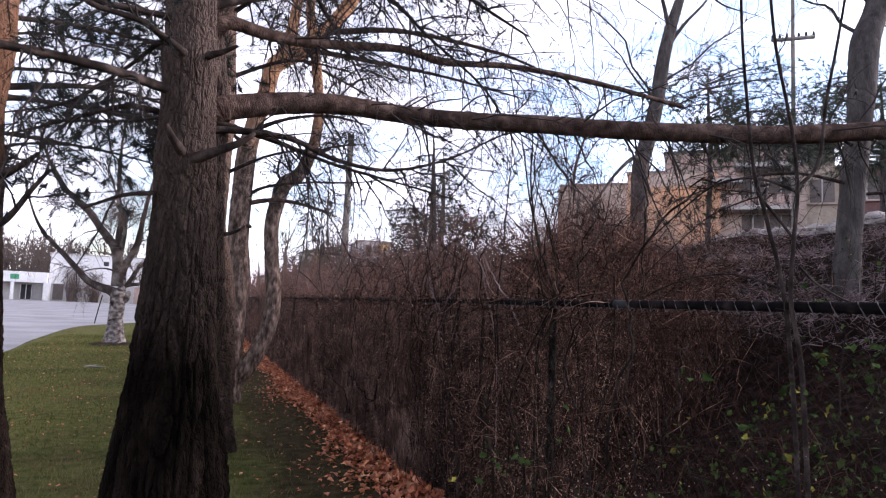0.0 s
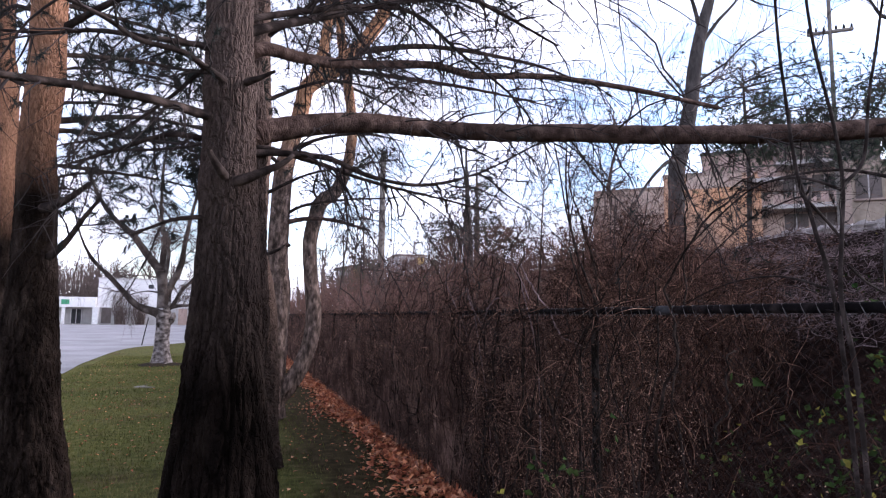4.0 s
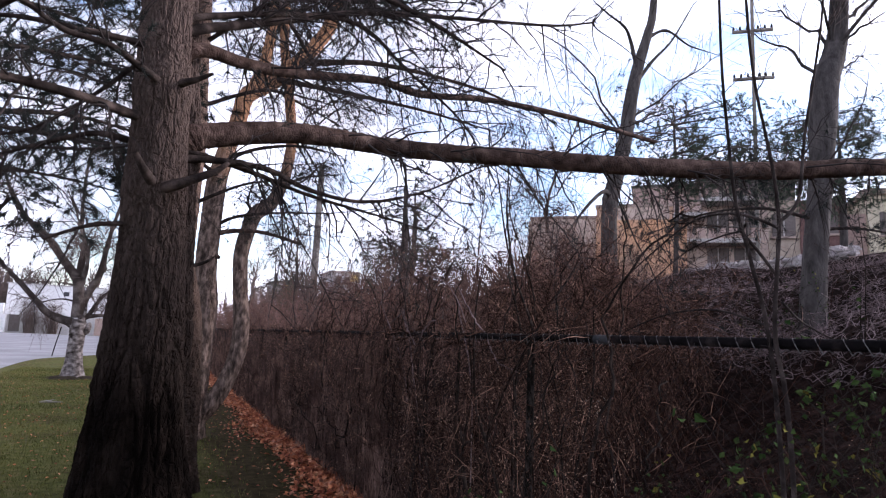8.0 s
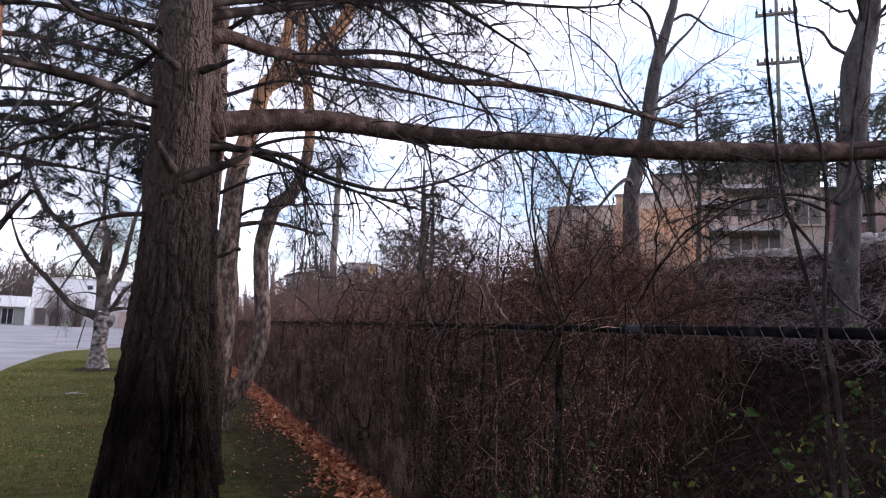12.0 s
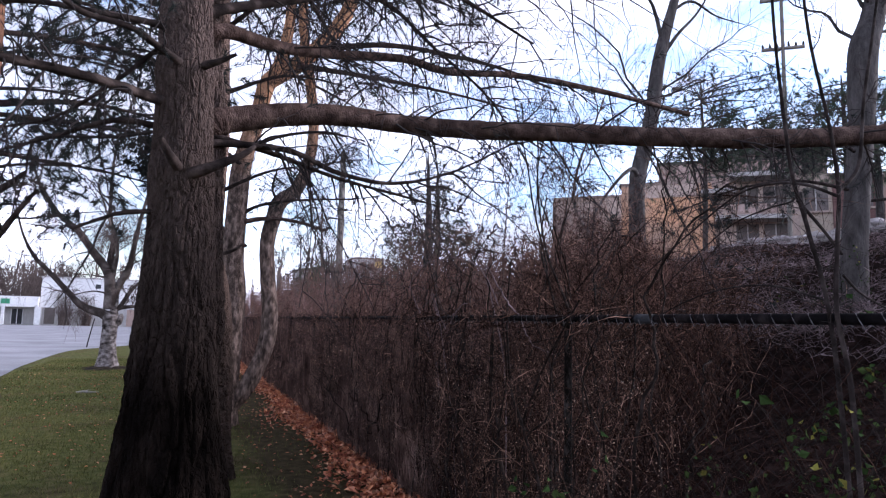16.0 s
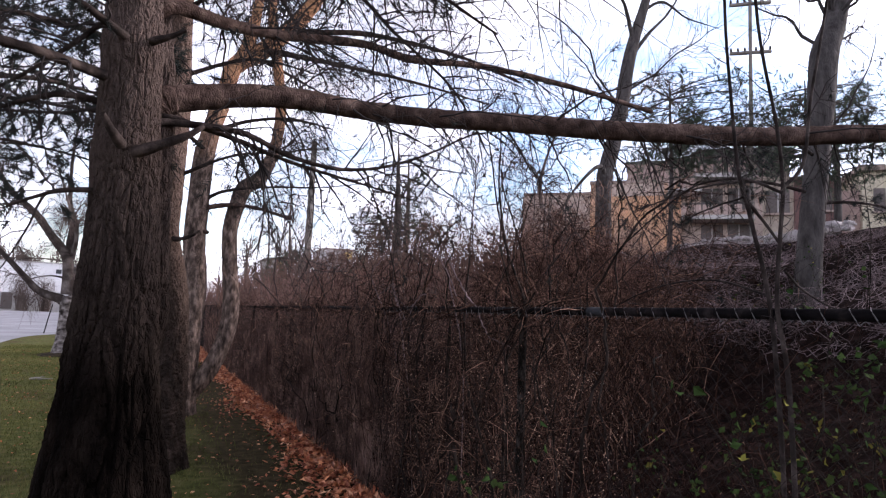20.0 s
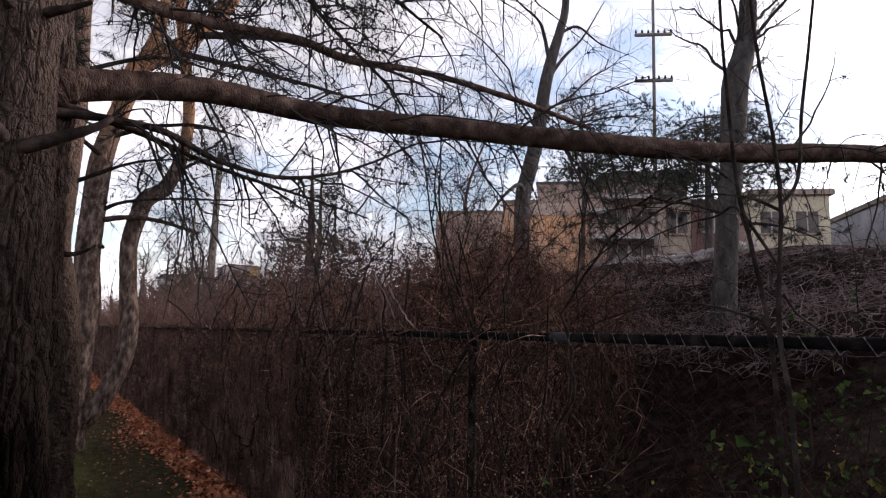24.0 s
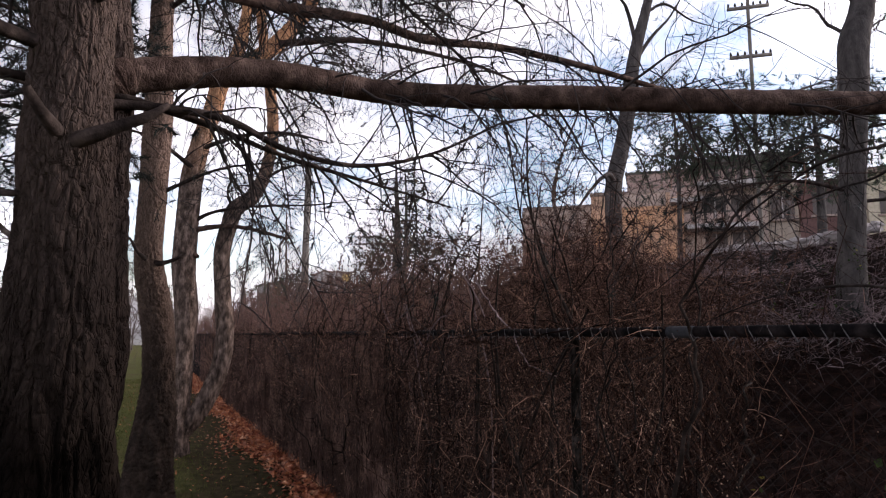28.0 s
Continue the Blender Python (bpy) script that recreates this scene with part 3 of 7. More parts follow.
def bark_tube(points, radii, sides=96, step=0.02, depth=0.02, plate=(0.045, 0.17), flutes=0.0, seed=0, flare=0.0, crackle=0.17, top_plate=None, flake=0.15):
    """A trunk with ridged, fissured bark: the surface is broken into long plates between furrows, shorter towards top_plate."""
    length = np.linalg.norm(np.diff(np.asarray(points, float), axis=0), axis=1).sum()
    n = max(8, int(length / step))
    P = spline(points, n)
    R = np.interp(np.linspace(0, 1, n), np.linspace(0, 1, len(radii)), radii)
    v, f = tubes(P[None], np.ones((1, n)), sides)
    v = v.reshape(n, sides, 3) - P[:, None]
    a = np.arange(sides) * 2 * np.pi / sides
    arc = np.cumsum(np.r_[0, np.linalg.norm(np.diff(P, axis=0), axis=1)])
    circ = np.percentile(R, 75) / plate[0]
    size = np.interp(arc, (0.9, 2.6), (plate[1], top_plate or plate[1]))
    along = np.cumsum(np.r_[0, np.diff(arc)] / size)
    q = np.stack([np.broadcast_to(np.cos(a) * circ, (n, sides)), np.broadcast_to(np.sin(a) * circ, (n, sides)),
                  np.broadcast_to(along[:, None], (n, sides))], -1).reshape(-1, 3)
    warp = np.stack([lattice(q * 1.1 + 7, seed + k) - 0.5 for k in range(3)], -1)
    q2 = q + (1.1, 1.1, 0.7) * warp
    crack = np.clip(cells(q2, seed + 5) / crackle, 0, 1)
    minor = np.clip(cells(q2 * (1.9, 1.9, 2.6) + 3.3, seed + 9) / 0.35, 0, 1)
    lump = lattice(q2 * 0.6 + 31, seed + 6)
    rough = 0.5 * (lattice(q * (5, 5, 9), seed + 8) + lattice(q * (11, 11, 22), seed + 4)) - 0.5
    d = (0.75 * crack * crack * (3 - 2 * crack) + flake * minor + 0.30 * lump - 0.70 - flake + 0.6 * rough).reshape(n, sides)
    scale = np.clip(R / R.mean(), 0.35, 1.2)[:, None]
    if top_plate:
        scale = np.interp(arc, (0.6, 1.6, 2.5), (1.0, 0.75, 0.30))[:, None]
    fl = flutes * (np.cos(5 * a + 1.3 + seed) + 0.7 * np.cos(3 * a + 0.4))[None] * np.clip(1.25 - arc / 2.2, 0.25, 1)[:, None]
    base = flare * np.exp(-arc / 0.35)[:, None] * (1 + 0.5 * np.cos(5 * a + seed))[None]
    rad = R[:, None] * (1 + fl) + depth * scale * d + base
    return (P[:, None] + v * rad[..., None]).reshape(-1, 3), f


def offshoots(P, count, length, spread=0.9, droop=0.0, bend=0.5, rings=6, start=0.15, jitter=0.12, radius=0.004, up=0.0, end=1.0):
    """Side twigs of the paths P (n, r, 3): returns their paths and radii."""
    n, r = P.shape[:2]
    w = np.linalg.norm(np.diff(P, axis=1), axis=-1).sum(1)
    k = rng.choice(n, count, p=w / w.sum())
    s = rng.uniform(start, end, count) * (r - 1.001)
    i = s.astype(int)
    t = (s - i)[:, None]
    o = P[k, i] * (1 - t) + P[k, i + 1] * t
    tan = unit(P[k, i + 1] - P[k, i])
    side = rng.normal(size=(count, 3))
    side = unit(side - (side * tan).sum(-1, keepdims=True) * tan)
    d = unit(tan * (1 - spread * 0.6) + side * spread + np.array([0, 0, up]))
    L = length * rng.uniform(0.35, 1.0, count)
    u = np.linspace(0, 1, rings)
    Q = o[:, None] + d[:, None] * (u[None, :, None] * L[:, None, None])
    curl = unit(rng.normal(size=(count, 3)))
    Q = Q + (bend * L)[:, None, None] * (u**2)[None, :, None] * curl[:, None] * 0.5
    Q[:, :, 2] -= droop * L[:, None] * (u**2)[None]
    wob = rng.normal(size=(count, rings, 3)) * (jitter * L / rings)[:, None, None]
    wob[:, 0] = 0
    Q = Q + np.cumsum(wob, axis=1)
    rad = radius * (0.6 + 0.4 * L / length)[:, None] * (1 - 0.75 * u)[None]
    return Q, rad


def tufts(P, count, needles=14, size=0.055, width=0.0022, start=0.4, tips=False):
    """Needle tufts along the twigs P: thin three-cornered blades."""
    n, r = P.shape[:2]
    k = rng.integers(0, n, count)
    s = np.full(count, r - 1.001) if tips else rng.uniform(start, 1, count) * (r - 1.001)
    i = s.astype(int)
    t = (s - i)[:, None]
    o = P[k, i] * (1 - t) + P[k, i + 1] * t
    tan = unit(P[k, i + 1] - P[k, i])
    o = np.repeat(o, needles, 0) + np.repeat(tan, needles, 0) * rng.uniform(-0.5, 0.5, (count * needles, 1)) * size
    d = unit(np.repeat(tan, needles, 0) * 0.75 + rng.normal(size=(count * needles, 3)) * 0.6)
    w = unit(np.cross(d, rng.normal(size=d.shape))) * width
    L = size * rng.uniform(0.7, 1.25, (len(d), 1))
    v = np.stack([o - w, o + w, o + d * L], 1).reshape(-1, 3)
    return v, [np.arange(len(v)).reshape(-1, 3)]


def leaves(o, size, flat=0.0, aspect=0.62, fold=0.25):
    """Pointed leaves, folded along the middle, at the points o; flat: how far they lie down."""
    n = len(o)
    d = rng.normal(size=(n, 3))
    d[:, 2] *= 1 - flat
    d = unit(d)
    up = rng.normal(size=(n, 3)) * (1 - flat) + np.array([0, 0, 1.0]) * (0.25 + flat)
    w = unit(np.cross(d, up))
    nrm = np.cross(w, d)
    L = (size * rng.uniform(0.55, 1.25, n))[:, None]
    mid = o + d * L * 0.45
    tip = o + d * L + nrm * L * rng.uniform(-0.25, 0.3, (n, 1))
    lift = nrm * L * fold * rng.uniform(0.1, 1.2, (n, 1))
    v = np.stack([o, mid + w * L * aspect / 2 + lift, tip, mid - w * L * aspect / 2 + lift, mid], 1).reshape(-1, 3)
    b = np.arange(n)[:, None] * 5
    f = np.concatenate([b + [0, 4, 1], b + [4, 2, 1], b + [0, 3, 4], b + [4, 3, 2]])
    return v, [f]


def box(x0, x1, y0, y1, z0, z1, bevel=0.0):
    """A box with bevelled edges, as a bmesh-built set of vertices and faces."""
    bm = bmesh.new()
    bmesh.ops.create_cube(bm, size=1.0)
    for v in bm.verts:
        v.co = ((x0 + x1) / 2 + v.co.x * (x1 - x0), (y0 + y1) / 2 + v.co.y * (y1 - y0), (z0 + z1) / 2 + v.co.z * (z1 - z0))
    if bevel:
        bmesh.ops.bevel(bm, geom=bm.edges[:], offset=bevel, segments=2, affect="EDGES")
    bm.verts.index_update()
    v = np.array([w.co[:] for w in bm.verts])
    fs = {}
    for f in bm.faces:
        fs.setdefault(len(f.verts), []).append([w.index for w in f.verts])
    bm.free()
    return v, [np.array(f) for f in fs.values()]


def turned(chunk, angle, about):
    """Turns vertices round an upright axis."""
    v, f = chunk
    c, s = math.cos(angle), math.sin(angle)
    q = v - np.array(about)
    return np.stack([q[:, 0] * c - q[:, 1] * s, q[:, 0] * s + q[:, 1] * c, q[:, 2]], -1) + np.array(about), f


def rod(points, radii, count=24, sides=12):
    P = spline(points, count)
    R = np.interp(np.linspace(0, 1, count), np.linspace(0, 1, len(radii)), radii)
    return tubes(P[None], R[None], sides, capped=True)


# ---- ground ----
def bank(x, y):
    """The height of the ground: level lawn, and the bank that rises behind the fence."""
    x, y = np.asarray(x, float), np.asarray(y, float)
    t = np.clip((x - 0.35) / 10.1, 0, 1)
    rise = 3.72 * (0.55 * t + 0.45 * t * t * (3 - 2 * t)) + np.clip(x - 10.45, 0, 30) * 0.03
    fade = np.clip((150 - y) / 90, 0.0, 1) * np.clip((y + 80) / 60, 0, 1)
    lump = 0.10 * (np.sin(x * 1.9 + y * 0.7) + np.sin(y * 1.3 - x * 0.8)) * np.clip((x - 0.6) / 1.5, 0, 1) * np.clip((60 - x) / 30, 0, 1)
    return rise * fade + lump


gx = np.unique(np.concatenate([np.linspace(-6, 12, 91), np.linspace(-60, 60, 61), np.array([-1500, -700, -300, -150, -90, 90, 150, 300, 700, 1500])]))
gy = np.unique(np.concatenate([np.linspace(-4, 30, 86), np.linspace(-60, 160, 89), np.array([-1500, -700, -300, -120, 200, 300, 500, 900, 1500, 3000])]))
GX, GY = np.meshgrid(gx, gy)
GZ = bank(GX, GY)
gi = np.arange(GX.size).reshape(GX.shape)
gf = np.stack([gi[:-1, :-1], gi[:-1, 1:], gi[1:, 1:], gi[1:, :-1]], -1).reshape(-1, 4)
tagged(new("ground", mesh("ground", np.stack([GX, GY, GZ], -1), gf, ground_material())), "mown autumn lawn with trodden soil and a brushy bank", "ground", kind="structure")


def lot():
    """The pale parking area, whose edge bends round the lawn."""
    edge = spline([(-6.6, -30, 0), (-7.0, 12, 0), (-7.0, 21, 0), (-7.4, 27, 0), (-7.5, 37, 0), (-6.0, 42, 0), (-4.6, 48, 0), (-4.2, 60, 0), (-4.2, 118, 0)], 120)
    z = 0.012
    rows = np.stack([np.stack([edge[:, 0], edge[:, 1], np.full(120, z)], -1), np.stack([edge[:, 0] - 8, edge[:, 1], np.full(120, z + 0.02)], -1),
                     np.stack([np.full(120, -120.0), edge[:, 1], np.full(120, z + 0.02)], -1)], 1)
    i = np.arange(360).reshape(120, 3)
    f = np.stack([i[:-1, :-1], i[1:, :-1], i[1:, 1:], i[:-1, 1:]], -1).reshape(-1, 4)
    tagged(new("road", mesh("road", rows, f, M["asphalt"])), "pale grey worn asphalt parking area", "parking lot", kind="structure")


lot()


# ---- pines ----
def resampled(polys, rings):
    return np.stack([spline(p, rings) for p in polys])


def limb_parts(tree, polys, radii, label="", bark_mat=None):
    """Each limb as a part with knobbly bark; returns the limbs' paths."""
    for n, (p, (r0, r1)) in enumerate(zip(polys, radii)):
        big = r0 > 0.025
        v, f = bark_tube(p, [r0 * 1.35, r0, (r0 + r1) / 2, r1], sides=24 if big else 10, step=0.015 if big else 0.03, depth=0.07 * r0,
                         plate=(0.03, 0.10), seed=20 + n)
        nodes = 1 + 0.07 * (lattice(np.repeat(np.linspace(0, len(p) * 2.4, len(v))[:, None], 3, 1), 50 + n) > 0.72)
        ctr = v.reshape(-1, 24 if big else 10, 3).mean(1, keepdims=True)
        v = (ctr + (v.reshape(ctr.shape[0], -1, 3) - ctr) * nodes.reshape(ctr.shape[0], -1)[:, :1, None]).reshape(-1, 3)
        part("limb", mesh("limb", v, f, bark_mat if bark_mat and r0 > 0.08 else M["main_limb"] if r0 > 0.03 else M["limb"]), tree, label)
    return resampled(polys, 14)


def pine(name, label, trunk, radii, limbs, limb_radii, mat, crown_seed, detail=1.0, twigs=(260, 1500, 2600), needles=900, flare=0.06, sides=96, step=0.02, depth=0.018, crown=True, upper=(5.0, 0.9), plates=(0.045, 0.17), twin=None, lean_side=False, crackle=0.17, top_plate=None, flake=0.15, flutes=0.028):
    base = trunk[0]
    tree = thing(name, label, "pine tree", "pines along the fence", at=(base[0], base[1], 0))
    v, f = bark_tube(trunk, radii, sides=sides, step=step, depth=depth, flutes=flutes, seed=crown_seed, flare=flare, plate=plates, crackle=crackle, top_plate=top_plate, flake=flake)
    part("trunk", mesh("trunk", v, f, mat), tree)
    if twin:
        v, f = bark_tube(*twin, sides=110, step=0.01, depth=0.030, flutes=0.03, seed=crown_seed + 1, plate=(0.034, 0.30), crackle=0.2, top_plate=0.16, flake=0.25)
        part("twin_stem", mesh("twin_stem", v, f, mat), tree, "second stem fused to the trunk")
    top = np.array(trunk[-1], float)
    chunks, green = [], []
    if limbs:
        P = limb_parts(tree, limbs, limb_radii, bark_mat=mat)
        P = P[np.linalg.norm(P[:, 0] - P[:, -1], axis=1) > 0.42]
        if lean_side:
            west = P[:, -1, 0] < base[0] - 0.3
            a, ra = offshoots(P[west], 60, 0.6, spread=0.75, droop=0.1, radius=0.007, rings=8, start=0.25, bend=0.6)
            b, rb = offshoots(a, 260, 0.30, spread=0.85, droop=0.2, radius=0.0032, rings=6, bend=0.7)
            chunks += [tubes(a, ra, 5), tubes(b, rb, 4)]
            green.append(tufts(b[b[:, -1, 2] > 2.62], 420, needles=18, size=0.045, width=0.0013, start=0.4))
            bough = resampled([[(-2.45, 3.76, 2.70), (-2.7, 4.15, 2.73), (-3.0, 4.25, 2.72), (-3.3, 4.3, 2.67)], [(-2.62, 4.05, 2.74), (-2.95, 4.3, 2.81), (-3.2, 4.35, 2.83)]], 14)
            a, ra = offshoots(bough, 46, 0.24, spread=0.75, radius=0.005, rings=6, start=0.3, bend=0.5)
            a = np.concatenate([bough[:, ::2][:, :6], a])
            ra = np.concatenate([np.full((2, 6), 0.009), ra])
            chunks.append(tubes(a, ra, 5))
            green.append(tufts(a, 200, needles=18, size=0.045, width=0.0013, start=0.35))
            P = P[~west]
        a, ra = offshoots(P, twigs[0], 0.75, spread=0.75, droop=0.25, radius=0.0075, rings=8, start=0.22, bend=0.6)
        b, rb = offshoots(a, twigs[1], 0.34, spread=0.85, droop=0.35, radius=0.0034, rings=6, bend=0.7)
        c, rc = offshoots(b, twigs[2], 0.16, spread=0.9, droop=0.3, radius=0.0021, rings=4, bend=0.7)
        chunks += [tubes(a, ra, 5), tubes(b, rb, 4), tubes(c, rc, 3)]
        green.append(tufts(c, needles, tips=True))
        green.append(tufts(b, needles // 2, start=0.75))
    # upper crown, out of view, made wide and dense to block overhead sky
    if crown:
        z0, z1 = upper[0], top[2]
        n = 46
        h = rng.uniform(0, 1, n)
        o = spline(trunk, 200)
        at = np.array([o[np.argmin(np.abs(o[:, 2] - (z0 + (z1 - z0) * t)))] for t in h])
        az = rng.uniform(0, 2 * np.pi, n)
        L = (3.4 - 2.0 * h) * upper[1]
        u = np.linspace(0, 1, 9)
        d = np.stack([np.cos(az), np.sin(az), np.full(n, 0.18)], -1)
        Q = at[:, None] + d[:, None] * (u[None, :, None] * L[:, None, None])
        Q[:, :, 2] -= 0.12 * L[:, None] * u[None] ** 2
        Q[:, 1:] += np.cumsum(rng.normal(size=(n, 8, 3)) * 0.035, 1)
        chunks.append(tubes(Q, 0.032 * (1 - 0.8 * u)[None] * (1.2 - 0.6 * h)[:, None], 6))
        a, ra = offshoots(Q, 420, 0.9, spread=0.8, droop=0.1, radius=0.007, rings=6)
        b, rb = offshoots(a, 1700, 0.32, spread=0.8, radius=0.0035, rings=4)
        chunks += [tubes(a, ra, 4), tubes(b, rb, 3)]
        green.append(tufts(b, int(6500 * detail), needles=18, size=0.09, width=0.004, start=0.2))
    if chunks:
        part("twig_spray", mesh("twig_spray", *join(chunks), M["twig"]), tree, "bare dead twigs", "stuff")
        part("needle_foliage", mesh("needles", *join(green), M["needle"], smooth=False), tree, "sparse dark green needles", "stuff")
    return tree


# the pine beside the camera
pine("pine_tree", "old pine with furrowed grey-brown bark and bare low limbs",
     [(-2.325, 3.74, -0.05), (-2.33, 3.74, 0.45), (-2.335, 3.73, 0.87), (-2.338, 3.73, 1.12), (-2.345, 3.72, 1.38), (-2.345, 3.72, 1.63), (-2.348, 3.72, 1.92), (-2.352, 3.72, 2.2), (-2.362, 3.72, 2.36), (-2.365, 3.71, 2.46), (-2.368, 3.72, 2.58), (-2.375, 3.72, 2.84), (-2.38, 3.71, 2.97), (-2.385, 3.72, 3.1), (-2.40, 3.72, 3.5), (-2.42, 3.73, 5.2), (-2.36, 3.76, 8.0), (-2.40, 3.76, 10.8)],
     [0.345, 0.312, 0.278, 0.243, 0.202, 0.186, 0.166, 0.150, 0.148, 0.153, 0.140, 0.130, 0.138, 0.127, 0.120, 0.110, 0.085, 0.03],
     [[(-2.26, 3.80, 2.74), (-2.18, 3.80, 2.79), (-1.86, 3.84, 2.88), (-1.55, 3.85, 2.92), (-1.18, 3.88, 2.93), (-0.83, 3.65, 2.88), (-0.48, 3.38, 2.84), (-0.17, 3.12, 2.79), (0.29, 2.9, 2.78), (0.73, 2.75, 2.80), (1.5, 2.5, 2.88), (2.2, 2.4, 2.95)],
      [(-2.30, 3.75, 3.20), (-2.2, 3.76, 3.25), (-1.99, 3.9, 3.28), (-1.73, 4.1, 3.36), (-1.43, 4.3, 3.47), (-1.01, 4.5, 3.6), (-0.62, 4.6, 3.61), (0.01, 4.7, 3.72), (0.88, 4.8, 3.76), (1.87, 4.9, 3.74)],
      [(-2.36, 3.74, 3.26), (-2.26, 3.72, 3.33), (-1.87, 3.91, 3.56), (-1.34, 4.1, 3.84), (-0.68, 4.26, 4.06), (0.33, 4.38, 4.3), (0.85, 4.5, 4.51)],
      [(-2.28, 3.74, 2.63), (-2.18, 3.76, 2.66), (-1.85, 3.76, 2.66), (-1.56, 3.92, 2.61), (-1.2, 4.04, 2.61), (-0.79, 4.12, 2.74), (-0.29, 4.2, 3.02)],
      [(-2.28, 3.76, 2.69), (-2.18, 3.78, 2.69), (-1.9, 3.81, 2.64), (-1.54, 3.98, 2.59), (-1.06, 4.14, 2.55), (-0.59, 4.3, 2.51)],
      [(-2.36, 3.76, 3.34), (-2.23, 3.76, 3.43), (-1.66, 3.98, 3.69), (-1.24, 4.19, 3.81), (-0.85, 4.36, 3.66), (-0.34, 4.48, 3.39), (0.01, 4.6, 3.01)],
      [(-2.40, 3.68, 2.80), (-2.51, 3.62, 2.80), (-2.69, 3.35, 2.76), (-2.92, 3.2, 2.74), (-3.07, 3.05, 2.7), (-3.24, 2.9, 2.66)],
      [(-2.42, 3.68, 3.15), (-2.52, 3.64, 3.17), (-2.76, 3.55, 3.14), (-3.02, 3.6, 3.16), (-3.29, 3.7, 3.15), (-3.75, 3.8, 3.17)],
      [(-2.40, 3.72, 2.68), (-2.49, 3.74, 2.70), (-2.67, 3.75, 2.71), (-2.9, 3.9, 2.66), (-3.11, 4.05, 2.61), (-3.3, 4.2, 2.58)],
      [(-2.43, 3.74, 3.13), (-2.52, 3.76, 3.09), (-2.68, 3.73, 2.9), (-2.95, 3.87, 2.72), (-3.24, 4.0, 2.66)],
      [(-2.40, 3.68, 2.27), (-2.49, 3.66, 2.27), (-2.6, 3.57, 2.24), (-2.68, 3.63, 2.22), (-2.81, 3.7, 2.17)],
      [(-2.37, 3.70, 2.97), (-2.41, 3.58, 2.98), (-2.49, 3.50, 3.0), (-2.61, 3.39, 3.03), (-2.78, 3.32, 3.03), (-2.94, 3.26, 3.1), (-3.2, 3.2, 3.17)],
      [(-2.37, 3.70, 2.455), (-2.34, 3.60, 2.45), (-2.27, 3.53, 2.465), (-2.19, 3.50, 2.50), (-2.11, 3.50, 2.545), (-2.05, 3.52, 2.60)],
      [(-2.365, 3.70, 2.46), (-2.38, 3.58, 2.47), (-2.42, 3.49, 2.51), (-2.46, 3.44, 2.57)],
      [(-2.35, 3.70, 2.97), (-2.30, 3.60, 2.985), (-2.23, 3.54, 3.0), (-2.16, 3.50, 3.03)],
      [(-2.35, 3.76, 3.7), (-1.7, 3.95, 3.98), (-0.9, 4.1, 3.95), (-0.1, 4.3, 3.8)],
      [(-2.45, 3.7, 3.6), (-3.0, 3.5, 3.8), (-3.6, 3.3, 3.75)],
      [(-2.35, 3.76, 3.9), (-1.9, 4.4, 4.1), (-1.4, 5.2, 4.0), (-0.9, 6.0, 3.8)]],
     [(0.054, 0.048), (0.031, 0.020), (0.024, 0.007), (0.016, 0.006), (0.014, 0.005), (0.017, 0.005), (0.022, 0.014), (0.015, 0.006), (0.015, 0.005), (0.012, 0.005), (0.012, 0.007), (0.017, 0.008), (0.027, 0.011), (0.026, 0.013), (0.020, 0.008), (0.024, 0.008), (0.02, 0.007), (0.022, 0.006)],
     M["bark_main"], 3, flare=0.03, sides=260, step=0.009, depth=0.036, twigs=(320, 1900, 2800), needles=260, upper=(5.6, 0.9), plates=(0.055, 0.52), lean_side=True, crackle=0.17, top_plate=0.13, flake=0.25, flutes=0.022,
     twin=([(-2.31, 3.78, 1.1), (-2.255, 3.80, 1.38), (-2.225, 3.80, 1.70), (-2.237, 3.81, 2.1), (-2.25, 3.83, 2.5), (-2.26, 3.85, 2.8), (-2.30, 3.84, 3.3), (-2.36, 3.80, 4.2)], [0.05, 0.085, 0.10, 0.085, 0.078, 0.09, 0.065, 0.05]))


